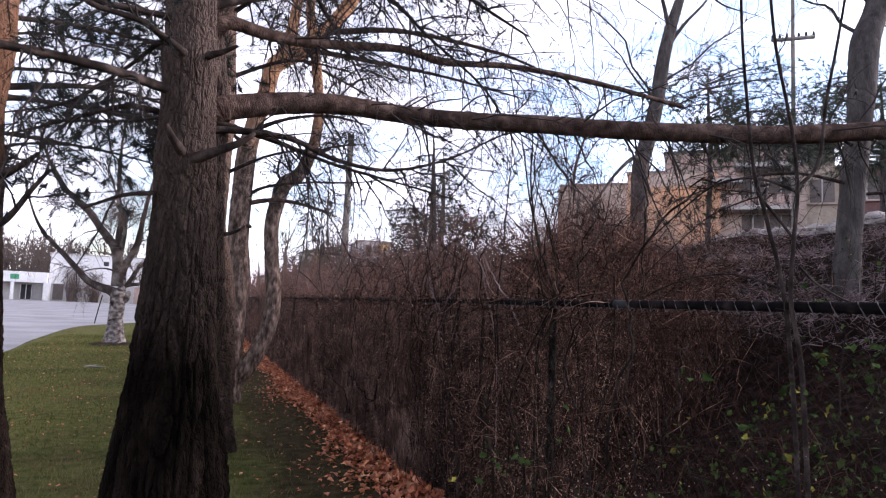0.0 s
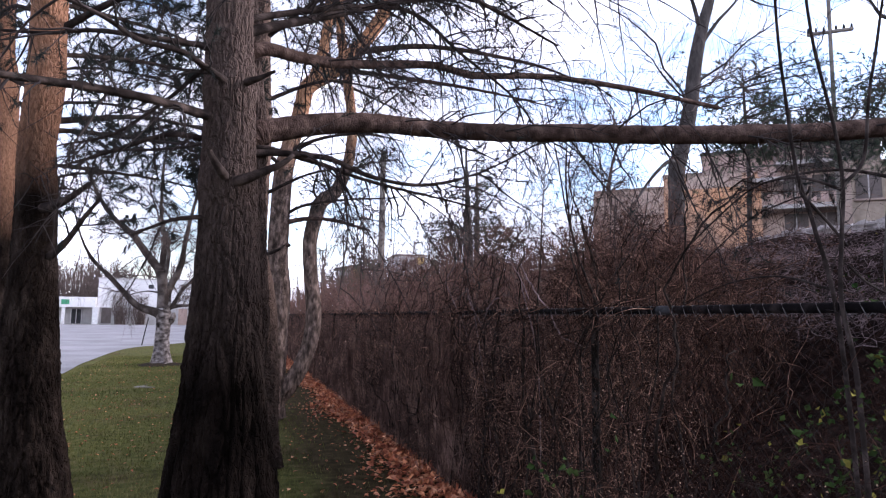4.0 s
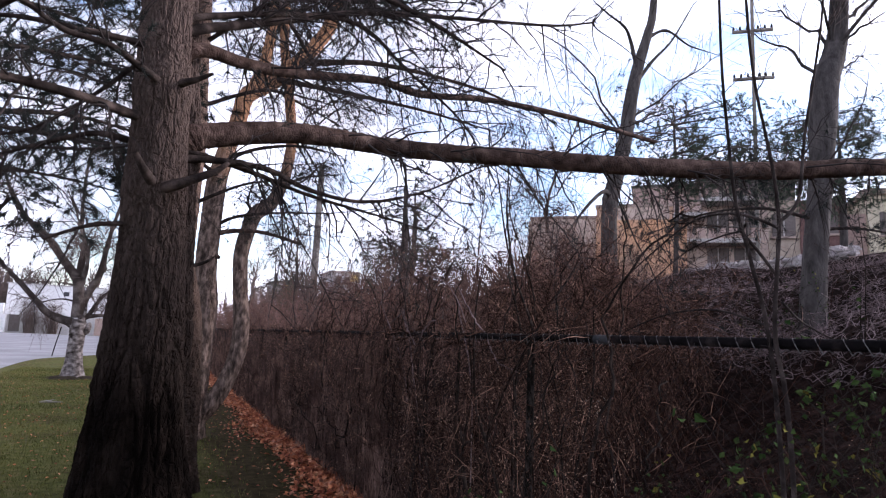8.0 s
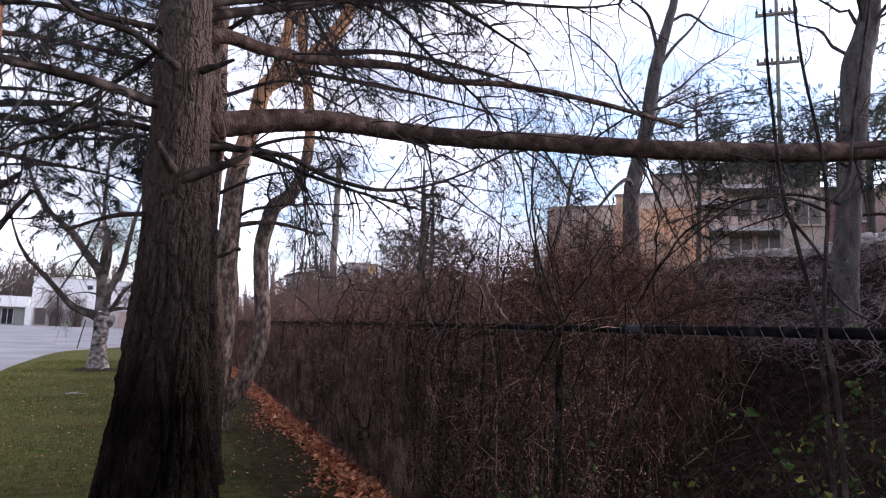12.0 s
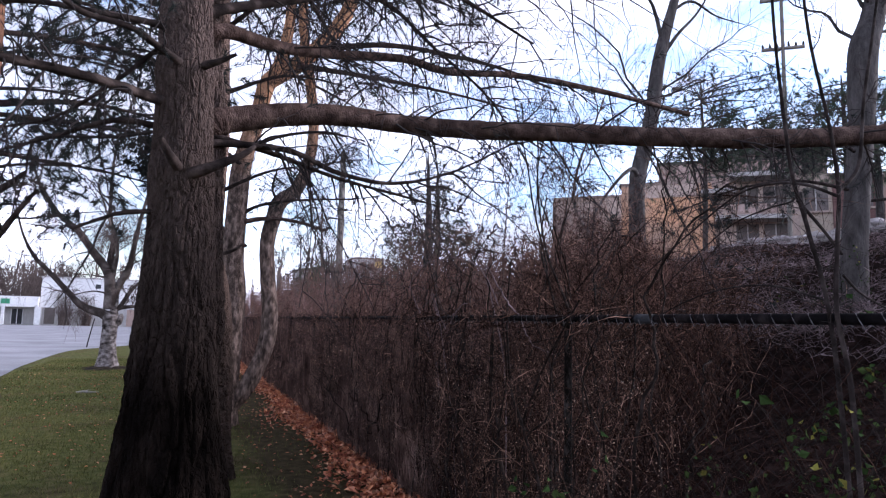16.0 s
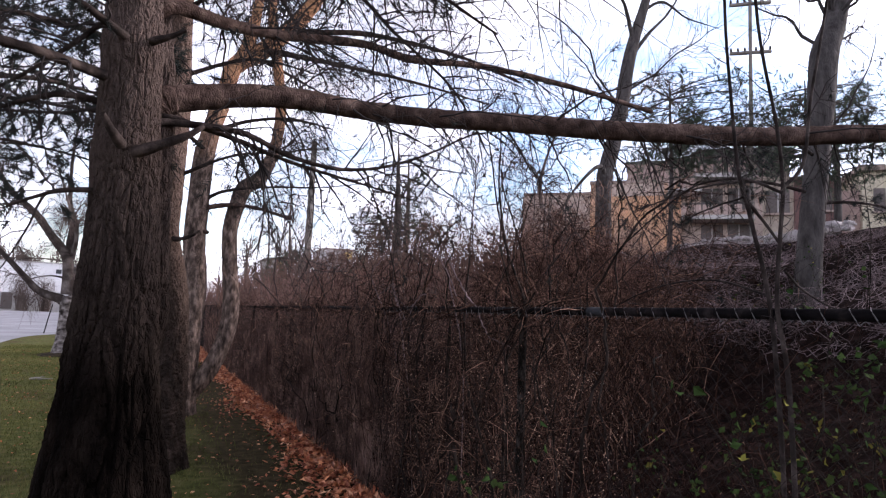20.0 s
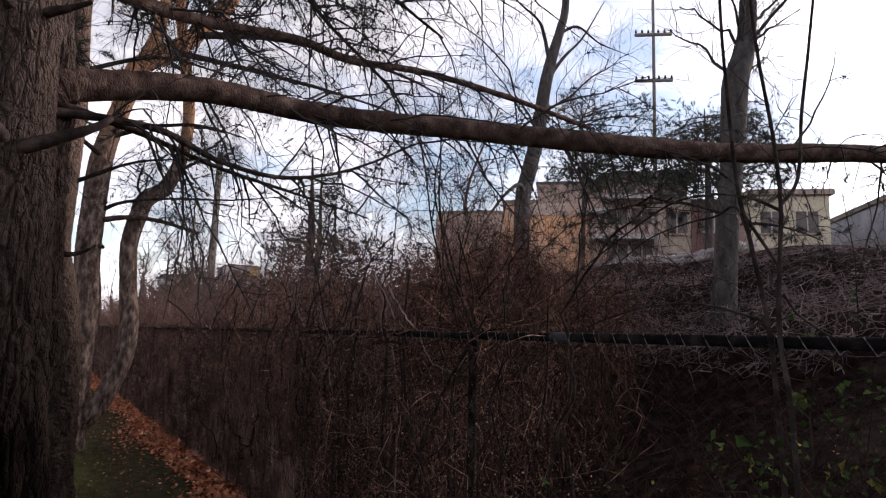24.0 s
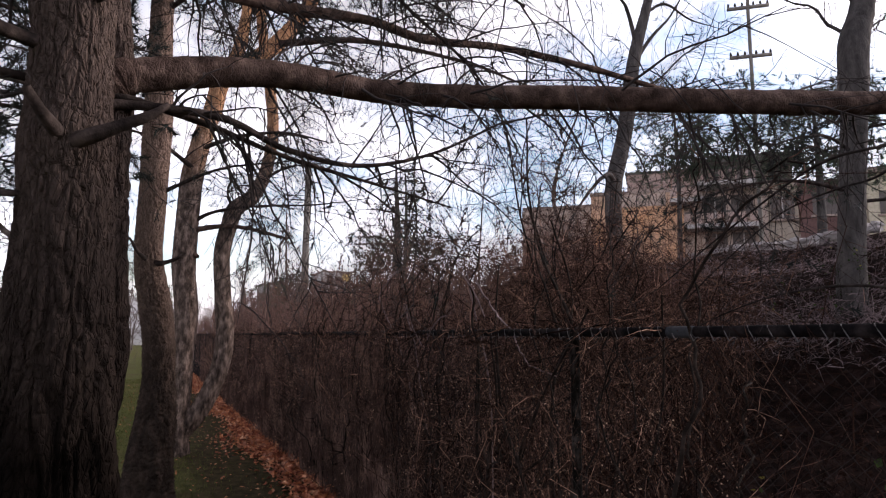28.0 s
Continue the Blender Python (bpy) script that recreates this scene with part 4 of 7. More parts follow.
pine("pine_tree", "pine with furrowed dark base and orange upper trunk on the lawn",
     [(-3.36, 4.8, -0.05), (-3.40, 4.8, 0.45), (-3.44, 4.8, 0.86), (-3.48, 4.8, 1.18), (-3.50, 4.8, 1.51), (-3.51, 4.8, 1.83), (-3.52, 4.8, 2.17), (-3.53, 4.8, 2.51), (-3.55, 4.8, 2.85), (-3.53, 4.8, 3.25), (-3.54, 4.8, 3.72), (-3.60, 4.8, 6.0), (-3.66, 4.8, 9.5)],
     [0.25, 0.21, 0.187, 0.172, 0.162, 0.145, 0.125, 0.117, 0.107, 0.113, 0.105, 0.09, 0.03],
     [[(-3.48, 4.72, 2.42), (-3.36, 4.62, 2.44), (-3.26, 4.56, 2.50), (-3.18, 4.5, 2.56)], [(-3.45, 4.75, 2.10), (-3.33, 4.68, 2.20), (-3.22, 4.62, 2.36), (-3.13, 4.58, 2.48)],
      [(-3.5, 4.8, 3.0), (-3.0, 5.2, 3.2), (-2.5, 5.6, 3.25)], [(-3.5, 4.8, 3.6), (-3.0, 4.6, 3.85), (-2.4, 4.5, 3.9)],
      [(-3.55, 4.8, 3.2), (-4.1, 4.9, 3.4), (-4.7, 5.1, 3.4)]],
     [(0.024, 0.012), (0.020, 0.010), (0.018, 0.006), (0.02, 0.006), (0.02, 0.006)], M["bark_side"], 9, sides=170, step=0.012, depth=0.03, plates=(0.040, 0.22), top_plate=0.12, flake=0.25, crackle=0.2, twigs=(34, 130, 200), needles=70)

pine("pine_tree", "slim pine behind the others with orange bark on the lawn",
     [(-4.56, 8.0, -0.05), (-4.58, 8.0, 1.0), (-4.63, 8.0, 2.06), (-4.67, 8.0, 2.81), (-4.77, 8.0, 4.22), (-4.85, 8.0, 5.0), (-4.9, 8.0, 9)],
     [0.25, 0.19, 0.165, 0.145, 0.14, 0.135, 0.03], [[(-4.6, 8, 3.0), (-4.1, 8.1, 3.3), (-3.4, 8.3, 3.4)], [(-4.7, 8, 4.0), (-3.9, 8.3, 4.2), (-3.2, 8.5, 4.2)]],
     [(0.02, 0.006), (0.02, 0.006)], M["bark_side"], 14, sides=60, step=0.03, twigs=(30, 120, 160), needles=40, upper=(6.0, 0.9))

pine("pine_tree", "pine with flared base and ash-brown bark beside the leaf path",
     [(-2.003, 8.2, -0.05), (-1.987, 8.2, 0.3), (-1.98, 8.2, 0.6), (-1.95, 8.2, 0.98), (-1.94, 8.2, 1.37), (-1.965, 8.2, 1.78), (-2.034, 8.2, 2.19), (-2.107, 8.2, 2.6), (-2.103, 8.2, 3.15), (-2.103, 8.2, 3.59), (-2.103, 8.2, 4.04), (-2.125, 8.2, 4.81), (-2.145, 8.2, 5.5), (-2.186, 8.2, 6.5), (-2.203, 8.2, 10)],
     [0.238, 0.217, 0.205, 0.184, 0.15, 0.15, 0.151, 0.132, 0.133, 0.138, 0.143, 0.115, 0.11, 0.101, 0.028],
     [[(-2.1, 8.2, 3.2), (-1.5, 8.0, 3.5), (-0.9, 7.8, 3.6)], [(-2.1, 8.2, 4.4), (-1.3, 8.3, 4.8), (-0.4, 8.4, 4.8)], [(-2.1, 8.2, 4.4), (-2.9, 8.0, 4.6), (-3.7, 7.8, 4.6)],
      [(-2.06, 8.14, 2.52), (-1.98, 8.02, 2.50), (-1.86, 7.95, 2.54), (-1.78, 7.9, 2.6)], [(-2.10, 8.12, 2.52), (-2.2, 8.0, 2.60), (-2.28, 7.9, 2.72)], [(-2.1, 8.2, 5.2), (-1.4, 7.6, 5.6), (-0.6, 7.2, 5.6)]],
     [(0.018, 0.006), (0.022, 0.007), (0.02, 0.006), (0.024, 0.012), (0.02, 0.010), (0.022, 0.006)], M["bark_path"], 21, flare=0.08, plates=(0.034, 0.11), flake=0.3, depth=0.026, upper=(6.4, 0.9), sides=110, step=0.018, twigs=(90, 700, 1200), needles=160)

pine("pine_tree", "pine that forks high up with orange bark at the fork",
     [(-1.66, 12.0, -0.05), (-1.62, 12.0, 0.5), (-1.57, 12.0, 1.1), (-1.55, 12.0, 1.51), (-1.53, 12.0, 2.15), (-1.61, 12.0, 2.84), (-1.60, 12.0, 3.59), (-1.57, 12.0, 4.33), (-1.46, 12.0, 4.92), (-1.31, 12.0, 5.49), (-1.22, 12.0, 5.95), (-1.07, 12.0, 6.15), (-0.82, 12.0, 6.33), (-0.60, 12.0, 6.54), (-0.28, 12.0, 6.9), (0.02, 12.0, 7.32), (0.25, 12.0, 7.8), (0.6, 12.0, 9.0), (0.9, 12.0, 11)],
     [0.24, 0.20, 0.175, 0.160, 0.165, 0.180, 0.175, 0.170, 0.150, 0.145, 0.145, 0.158, 0.155, 0.145, 0.135, 0.132, 0.125, 0.09, 0.03],
     [[(-1.10, 12.0, 6.08), (-1.0, 12.0, 6.4), (-0.90, 12.0, 6.9), (-0.84, 12.0, 7.6), (-0.84, 12.0, 9.0), (-0.8, 12.0, 10.5)],
      [(-1.55, 11.95, 2.98), (-1.47, 11.9, 3.04), (-1.42, 11.85, 3.02)],
      [(-1.55, 11.95, 3.55), (-1.30, 11.9, 3.72), (-0.95, 11.8, 3.82), (-0.4, 11.7, 3.9), (0.35, 11.5, 3.95), (1.2, 11.3, 4.1)],
      [(-1.5, 11.95, 3.45), (-1.1, 11.8, 3.52), (-0.7, 11.7, 3.50), (-0.1, 11.6, 3.36)],
      [(-1.42, 11.9, 4.8), (-0.9, 11.7, 5.0), (-0.2, 11.5, 5.1), (0.5, 11.4, 5.0)],
      [(-1.5, 11.9, 4.4), (-2.2, 11.7, 4.8), (-2.9, 11.6, 4.9)], [(-0.9, 12.0, 6.3), (-0.1, 12.2, 6.1), (0.8, 12.3, 5.8)], [(-0.7, 11.9, 6.4), (0.4, 11.4, 6.2), (1.8, 11.0, 6.0), (3.2, 10.6, 5.7)], [(-0.3, 11.9, 6.8), (0.9, 11.0, 6.7), (2.4, 10.2, 6.3), (3.4, 9.8, 5.9)]],
     [(0.105, 0.05), (0.045, 0.03), (0.026, 0.008), (0.036, 0.026), (0.03, 0.01), (0.03, 0.01), (0.03, 0.01), (0.04, 0.012), (0.045, 0.012)], M["bark_back"], 33, detail=0.4, upper=(7.9, 0.9), sides=90, step=0.02, plates=(0.034, 0.10), flake=0.3, twigs=(190, 1300, 2000), needles=330)

pine("pine_tree", "young pine with an S-shaped leaning trunk above the leaf path",
     [(-1.95, 12.0, -0.05), (-1.76, 12.0, 0.18), (-1.51, 12.0, 0.38), (-1.28, 12.0, 0.63), (-1.09, 12.0, 1.0), (-0.97, 12.0, 1.41), (-0.94, 12.0, 1.86), (-1.0, 12.0, 2.4), (-1.05, 12.0, 3.1), (-0.96, 12.0, 3.6), (-0.87, 12.0, 3.87), (-0.62, 12.0, 4.08), (-0.45, 12.0, 4.45), (-0.36, 12.0, 4.87), (-0.34, 12.0, 5.44), (-0.47, 12.0, 6.35), (-0.58, 12.0, 6.97), (-0.62, 12.0, 7.6), (-0.6, 12.0, 9.5)],
     [0.20, 0.18, 0.165, 0.148, 0.140, 0.138, 0.138, 0.128, 0.128, 0.134, 0.135, 0.122, 0.108, 0.098, 0.096, 0.09, 0.087, 0.08, 0.03],
     [[(-0.5, 12.0, 4.35), (-0.1, 11.8, 4.6), (0.5, 11.6, 4.7)], [(-0.36, 12.0, 5.2), (0.0, 12.0, 5.24), (0.3, 12.0, 5.2)], [(-0.45, 12.0, 6.2), (-0.9, 11.7, 6.6), (-1.6, 11.6, 6.7)], [(-0.9, 12.0, 3.85), (-1.02, 11.95, 4.1), (-0.95, 11.9, 4.45)]],
     [(0.025, 0.008), (0.03, 0.008), (0.025, 0.008), (0.02, 0.01)], M["bark_back"], 41, detail=0.4, upper=(7.7, 0.8), sides=60, step=0.03, depth=0.012, flare=0.03, twigs=(100, 600, 1000), needles=200)


def needle_boughs(tree, polys, radii, sprays, tuft_count, size=0.07):
    """Boughs with soft needle brushes at the twig ends, added to a standing pine."""
    for p, r in zip(polys, radii):
        part("limb", mesh("limb", *rod(p, [r, r * 0.7, r * 0.3], 26, 9), M["limb"]), tree)
    P = resampled(polys, 14)
    a, ra = offshoots(P, sprays, 0.55, spread=0.7, droop=0.05, radius=0.006, rings=7, start=0.2, bend=0.5, up=0.1)
    b, rb = offshoots(a, sprays * 4, 0.26, spread=0.8, droop=0.1, radius=0.0032, rings=5, bend=0.6, up=0.15)
    part("twig_spray", mesh("twig_spray", *join([tubes(a, ra, 5), tubes(b, rb, 4)]), M["twig"]), tree, "bare dead twigs", "stuff")
    part("needle_foliage", mesh("needles", *tufts(b, tuft_count, needles=24, size=size, width=0.0022, start=0.6), M["needle"], smooth=False), tree, "soft dark green needle brushes", "stuff")


needle_boughs(bpy.data.objects["pine_tree.001"],
              [[(-3.48, 4.8, 2.95), (-3.2, 5.2, 3.05), (-2.8, 5.6, 3.15), (-2.3, 6.0, 3.2)], [(-3.5, 4.8, 2.72), (-3.25, 5.3, 2.80), (-2.9, 5.8, 2.86), (-2.5, 6.2, 2.85)],
               [(-3.5, 4.8, 3.45), (-3.1, 5.2, 3.62), (-2.6, 5.6, 3.72), (-2.1, 5.9, 3.75)], [(-3.5, 4.8, 3.8), (-3.2, 5.4, 4.0), (-2.8, 6.0, 4.15), (-2.4, 6.5, 4.15)],
               [(-3.55, 4.8, 3.7), (-3.9, 5.3, 3.95), (-4.2, 5.9, 4.05), (-4.4, 6.5, 4.0)]], (0.017, 0.015, 0.018, 0.017, 0.017), 130, 1300, 0.08)
needle_boughs(bpy.data.objects["pine_tree.002"],
              [[(-4.7, 8.0, 3.6), (-4.2, 8.2, 3.8), (-3.6, 8.4, 3.85), (-3.0, 8.5, 3.8)], [(-4.72, 8.0, 4.3), (-4.1, 8.3, 4.6), (-3.5, 8.6, 4.7), (-2.9, 8.8, 4.65)],
               [(-4.8, 8.0, 5.0), (-4.2, 8.0, 5.3), (-3.5, 8.1, 5.4), (-2.9, 8.2, 5.3)], [(-4.7, 8.0, 3.1), (-4.3, 8.4, 3.2), (-3.8, 8.8, 3.2)]], (0.02, 0.02, 0.022, 0.018), 130, 1300, 0.095)


# unseen pines added behind the camera to block the sky light from there
for x, y, a in ((-2.6, -4.4, 40), (-4.6, -1.2, 150), (-3.2, -8.6, 250)):
    copy_thing(bpy.data.objects["pine_tree.003"], pose(x, y, 0, 0, 0, a))


# ---- fence ----
POSTS, PITCH, RAIL = [4.0 + 2.96 * k for k in range(-2, 15)], 2.96, 1.83
fence = thing("chain_link_fence", "dark chain-link fence with steel posts overgrown by brown vines", "fence", at=(0, 4.0, 0))
zig = np.arange(53)
wire_y = np.arange(0.0, PITCH - 0.02, 0.037)
swing = 0.0185 * np.where((zig[None] + np.arange(len(wire_y))[:, None]) % 2 == 0, 1.03, -1.03)
W = np.stack([np.broadcast_to(0.005 * np.sin(zig * np.pi / 2)[None], swing.shape), 0.0185 + wire_y[:, None] + swing, np.broadcast_to(0.03 + zig * 0.0343, swing.shape)], -1)
wire_mesh = mesh("wire_mesh", *tubes(W, np.full(W.shape[:2], 0.0014), 3), M["wire"])
post_mesh = mesh("post", *join([rod([(0, 0, -0.1), (0, 0, 0.9), (0, 0, 1.80)], [0.025, 0.025, 0.025], 4, 14), rod([(0, 0, 1.79), (0, 0, 1.83), (0, 0, 1.862)], [0.03, 0.03, 0.012], 5, 14)]), M["post_steel"])
rail_mesh = mesh("rail", *rod([(0, 0, RAIL), (0, PITCH / 2, RAIL + 0.003), (0, PITCH, RAIL)], [0.0225] * 3, 5, 14), M["steel"])
tie_mesh = mesh("tie", *rod([(-0.027, 0, RAIL - 0.02), (0.0, 0.012, RAIL + 0.029), (0.027, 0.02, RAIL - 0.02), (0.0, 0.01, RAIL - 0.05)], [0.0025] * 4, 12, 5), M["wire"])


def fence_part(name, me, y, label="", x=0.0):
    ob = new(name, me)
    ob.parent = fence
    ob.location = (x, y - 4.0, 0)
    return tagged(ob, label)


for k, y in enumerate(POSTS):
    fence_part("post", post_mesh, y)
    if k < len(POSTS) - 1:
        fence_part("rail", rail_mesh, y)
        fence_part("wire_mesh", wire_mesh, y, x=-0.03)
        for j in range(7):
            fence_part("tie", tie_mesh, y + 0.25 + 0.42 * j)
knuckle = mesh("knuckle", *join([rod([(-0.03, 0.0, RAIL - 0.035), (-0.0245, 0.022, RAIL - 0.006), (-0.012, 0.045, RAIL + 0.022), (0.008, 0.055, RAIL + 0.0235)], [0.0021] * 4, 9, 5),
                                 rod([(-0.03, 0.0, RAIL - 0.035), (-0.027, -0.018, RAIL - 0.02), (-0.022, -0.03, RAIL - 0.028)], [0.0018] * 3, 6, 5)]), M["knuckle"])
for k in range(64):
    fence_part("mesh_knuckle", knuckle, 1.15 + 0.095 * k + 0.012 * math.sin(k * 2.4))
part("sleeve", mesh("sleeve", *rod([(0, 3.16, RAIL), (0, 3.23, RAIL), (0, 3.31, RAIL)], [0.026] * 3, 5, 14), M["sleeve"]), fence, "bright galvanised rail sleeve")


# ---- vines and brush ----
def stems(base, height, lean, wob, rings, radius, droop=0.0):
    """Upright wavering stems from base (n, 3)."""
    n = len(base)
    u = np.linspace(0, 1, rings)
    d = rng.normal(size=(n, 3)) * lean
    d[:, 2] = 1
    d = unit(d)
    P = base[:, None] + d[:, None] * (u[None, :, None] * height[:, None, None])
    step = rng.normal(size=(n, rings, 3)) * (wob * height / rings)[:, None, None]
    step[:, 0] = 0
    P = P + np.cumsum(step, 1)
    hang = unit(rng.normal(size=(n, 2)))
    P[:, :, :2] += (droop * height)[:, None, None] * (u**2.5)[None, :, None] * hang[:, None]
    P[:, :, 2] -= (droop * height)[:, None] * 0.7 * (u**3)[None]
    R = np.asarray(radius)[:, None] * (1 - 0.7 * u)[None]
    return P, R


def vine_tangle():
    t = thing("vine_tangle", "tangle of bare brown vines climbing the wire fence", "vines", kind="stuff", at=(0, 7, 0))
    n = 1450
    y = np.concatenate([rng.uniform(0.6, 24, 1150), rng.uniform(-9, 0.8, 300)])
    base = np.stack([rng.uniform(0.03, 0.55, n), y, np.zeros(n)], -1)
    base[:, 2] = bank(base[:, 0], y) - 0.02
    P, R = stems(base, rng.uniform(0.9, 2.5, n), 0.16, 0.8, 22, np.where(rng.uniform(0, 1, n) < 0.10, rng.uniform(0.007, 0.012, n), rng.uniform(0.0022, 0.005, n)), rng.uniform(0, 0.35, n))
    a, ra = offshoots(P, 4200, 0.55, spread=0.8, droop=0.15, radius=0.0024, rings=9, bend=0.9, start=0.1, jitter=0.45)
    b, rb = offshoots(a, 4200, 0.22, spread=0.9, radius=0.0015, rings=4, bend=0.8)
    R *= np.clip(y / 6.0, 0.4, 1.0)[:, None]
    thick = R[:, 0] > 0.006
    # vines nearer than 3.7 m get the shade-darkened brush colour
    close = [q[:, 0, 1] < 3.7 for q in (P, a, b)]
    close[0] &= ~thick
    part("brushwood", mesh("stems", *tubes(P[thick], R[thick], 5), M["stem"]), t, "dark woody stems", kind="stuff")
    part("brushwood", mesh("stems", *join([tubes(P[close[0]], R[close[0]], 5), tubes(a[close[1]], ra[close[1]] * 0.6, 3), tubes(b[close[2]], rb[close[2]] * 0.6, 3)]), M["brush"]), t, "fine vine stems with shade in their dark colour", kind="stuff")
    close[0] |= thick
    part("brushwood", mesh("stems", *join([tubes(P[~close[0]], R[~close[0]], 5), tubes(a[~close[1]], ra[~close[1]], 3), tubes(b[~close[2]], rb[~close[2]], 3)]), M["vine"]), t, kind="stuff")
    o = b[rng.integers(0, len(b), 16000), rng.integers(0, 4, 16000)] + rng.normal(size=(16000, 3)) * 0.02
    o2 = np.stack([rng.uniform(-0.07, 0.25, 15000), 3.2 + 10 * rng.uniform(0, 1, 15000) ** 1.2, 1.85 * rng.uniform(0, 1, 15000)], -1)
    o3 = np.stack([rng.uniform(-0.06, 0.2, 9000), rng.uniform(3.0, 8.0, 9000), 1.5 * rng.uniform(0, 1, 9000)], -1)
    o = np.concatenate([o, o2, o3])
    part("dry_foliage", mesh("dry_leaves", *leaves(o, 0.008 + 0.0012 * np.clip(o[:, 1], 2, 12)), M["speckle_leaf"], smooth=False), t, "small dry brown leaves", "stuff")
    # a close mat of vines over the far fence bays
    n = 2100
    y = 6.2 + 22 * rng.uniform(0, 1, n) ** 1.1
    base = np.stack([rng.uniform(-0.10, 0.02, n), y, np.full(n, -0.02)], -1)
    P, R = stems(base, rng.uniform(0.7, 2.0, n), 0.12, 0.75, 18, rng.uniform(0.0015, 0.0035, n), rng.uniform(0, 0.15, n))
    P[:, :, 0] = np.clip(P[:, :, 0], -0.12, 0.05) + 0.01 * np.sin(P[:, :, 2] * 9)
    a, ra = offshoots(P, 6500, 0.4, spread=0.8, droop=0.1, radius=0.0024, rings=7, jitter=0.4, bend=0.9, start=0.05)
    a[:, :, 0] = np.clip(a[:, :, 0], -0.14, 0.1)
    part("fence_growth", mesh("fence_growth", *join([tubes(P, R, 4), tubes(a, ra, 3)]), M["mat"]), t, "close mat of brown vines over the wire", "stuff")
    # bundles climbing the far posts
    yp = np.repeat(4.0 + PITCH * np.arange(1, 8), 90)
    n = len(yp)
    base = np.stack([rng.uniform(-0.085, -0.035, n), yp + rng.uniform(-0.09, 0.09, n), np.full(n, -0.02)], -1)
    P, R = stems(base, rng.uniform(0.9, 2.0, n), 0.03, 0.4, 18, rng.uniform(0.002, 0.005, n), np.zeros(n))
    P[:, :, 0] = np.clip(P[:, :, 0], -0.12, -0.036)
    part("post_growth", mesh("post_growth", *tubes(P, R, 4), M["mat"]), t, "brown vines wound round the posts", "stuff")
    # loops along the top rail
    m = 260
    yy = rng.uniform(3.5, 26, m)
    L = rng.uniform(0.3, 1.0, m)
    u = np.linspace(0, 1, 9)
    Q = np.stack([rng.normal(0, 0.05, (m, 1)) + 0.04 * np.sin(u * 9)[None], yy[:, None] + L[:, None] * u[None], RAIL + rng.normal(0.0, 0.03, (m, 1)) + 0.035 * np.sin(u * 7 + 1)[None]], -1)
    Q = Q + np.cumsum(rng.normal(size=Q.shape) * 0.012, 1)
    q2, r2 = offshoots(Q, 900, 0.28, spread=0.95, radius=0.002, rings=5, bend=0.9, up=0.35)
    part("rail_growth", mesh("rail_vines", *join([tubes(Q, np.full(Q.shape[:2], 0.0038), 5), tubes(q2, r2, 3)]), M["vine"]), t, "pale vine loops along the rail", "stuff")


vine_tangle()


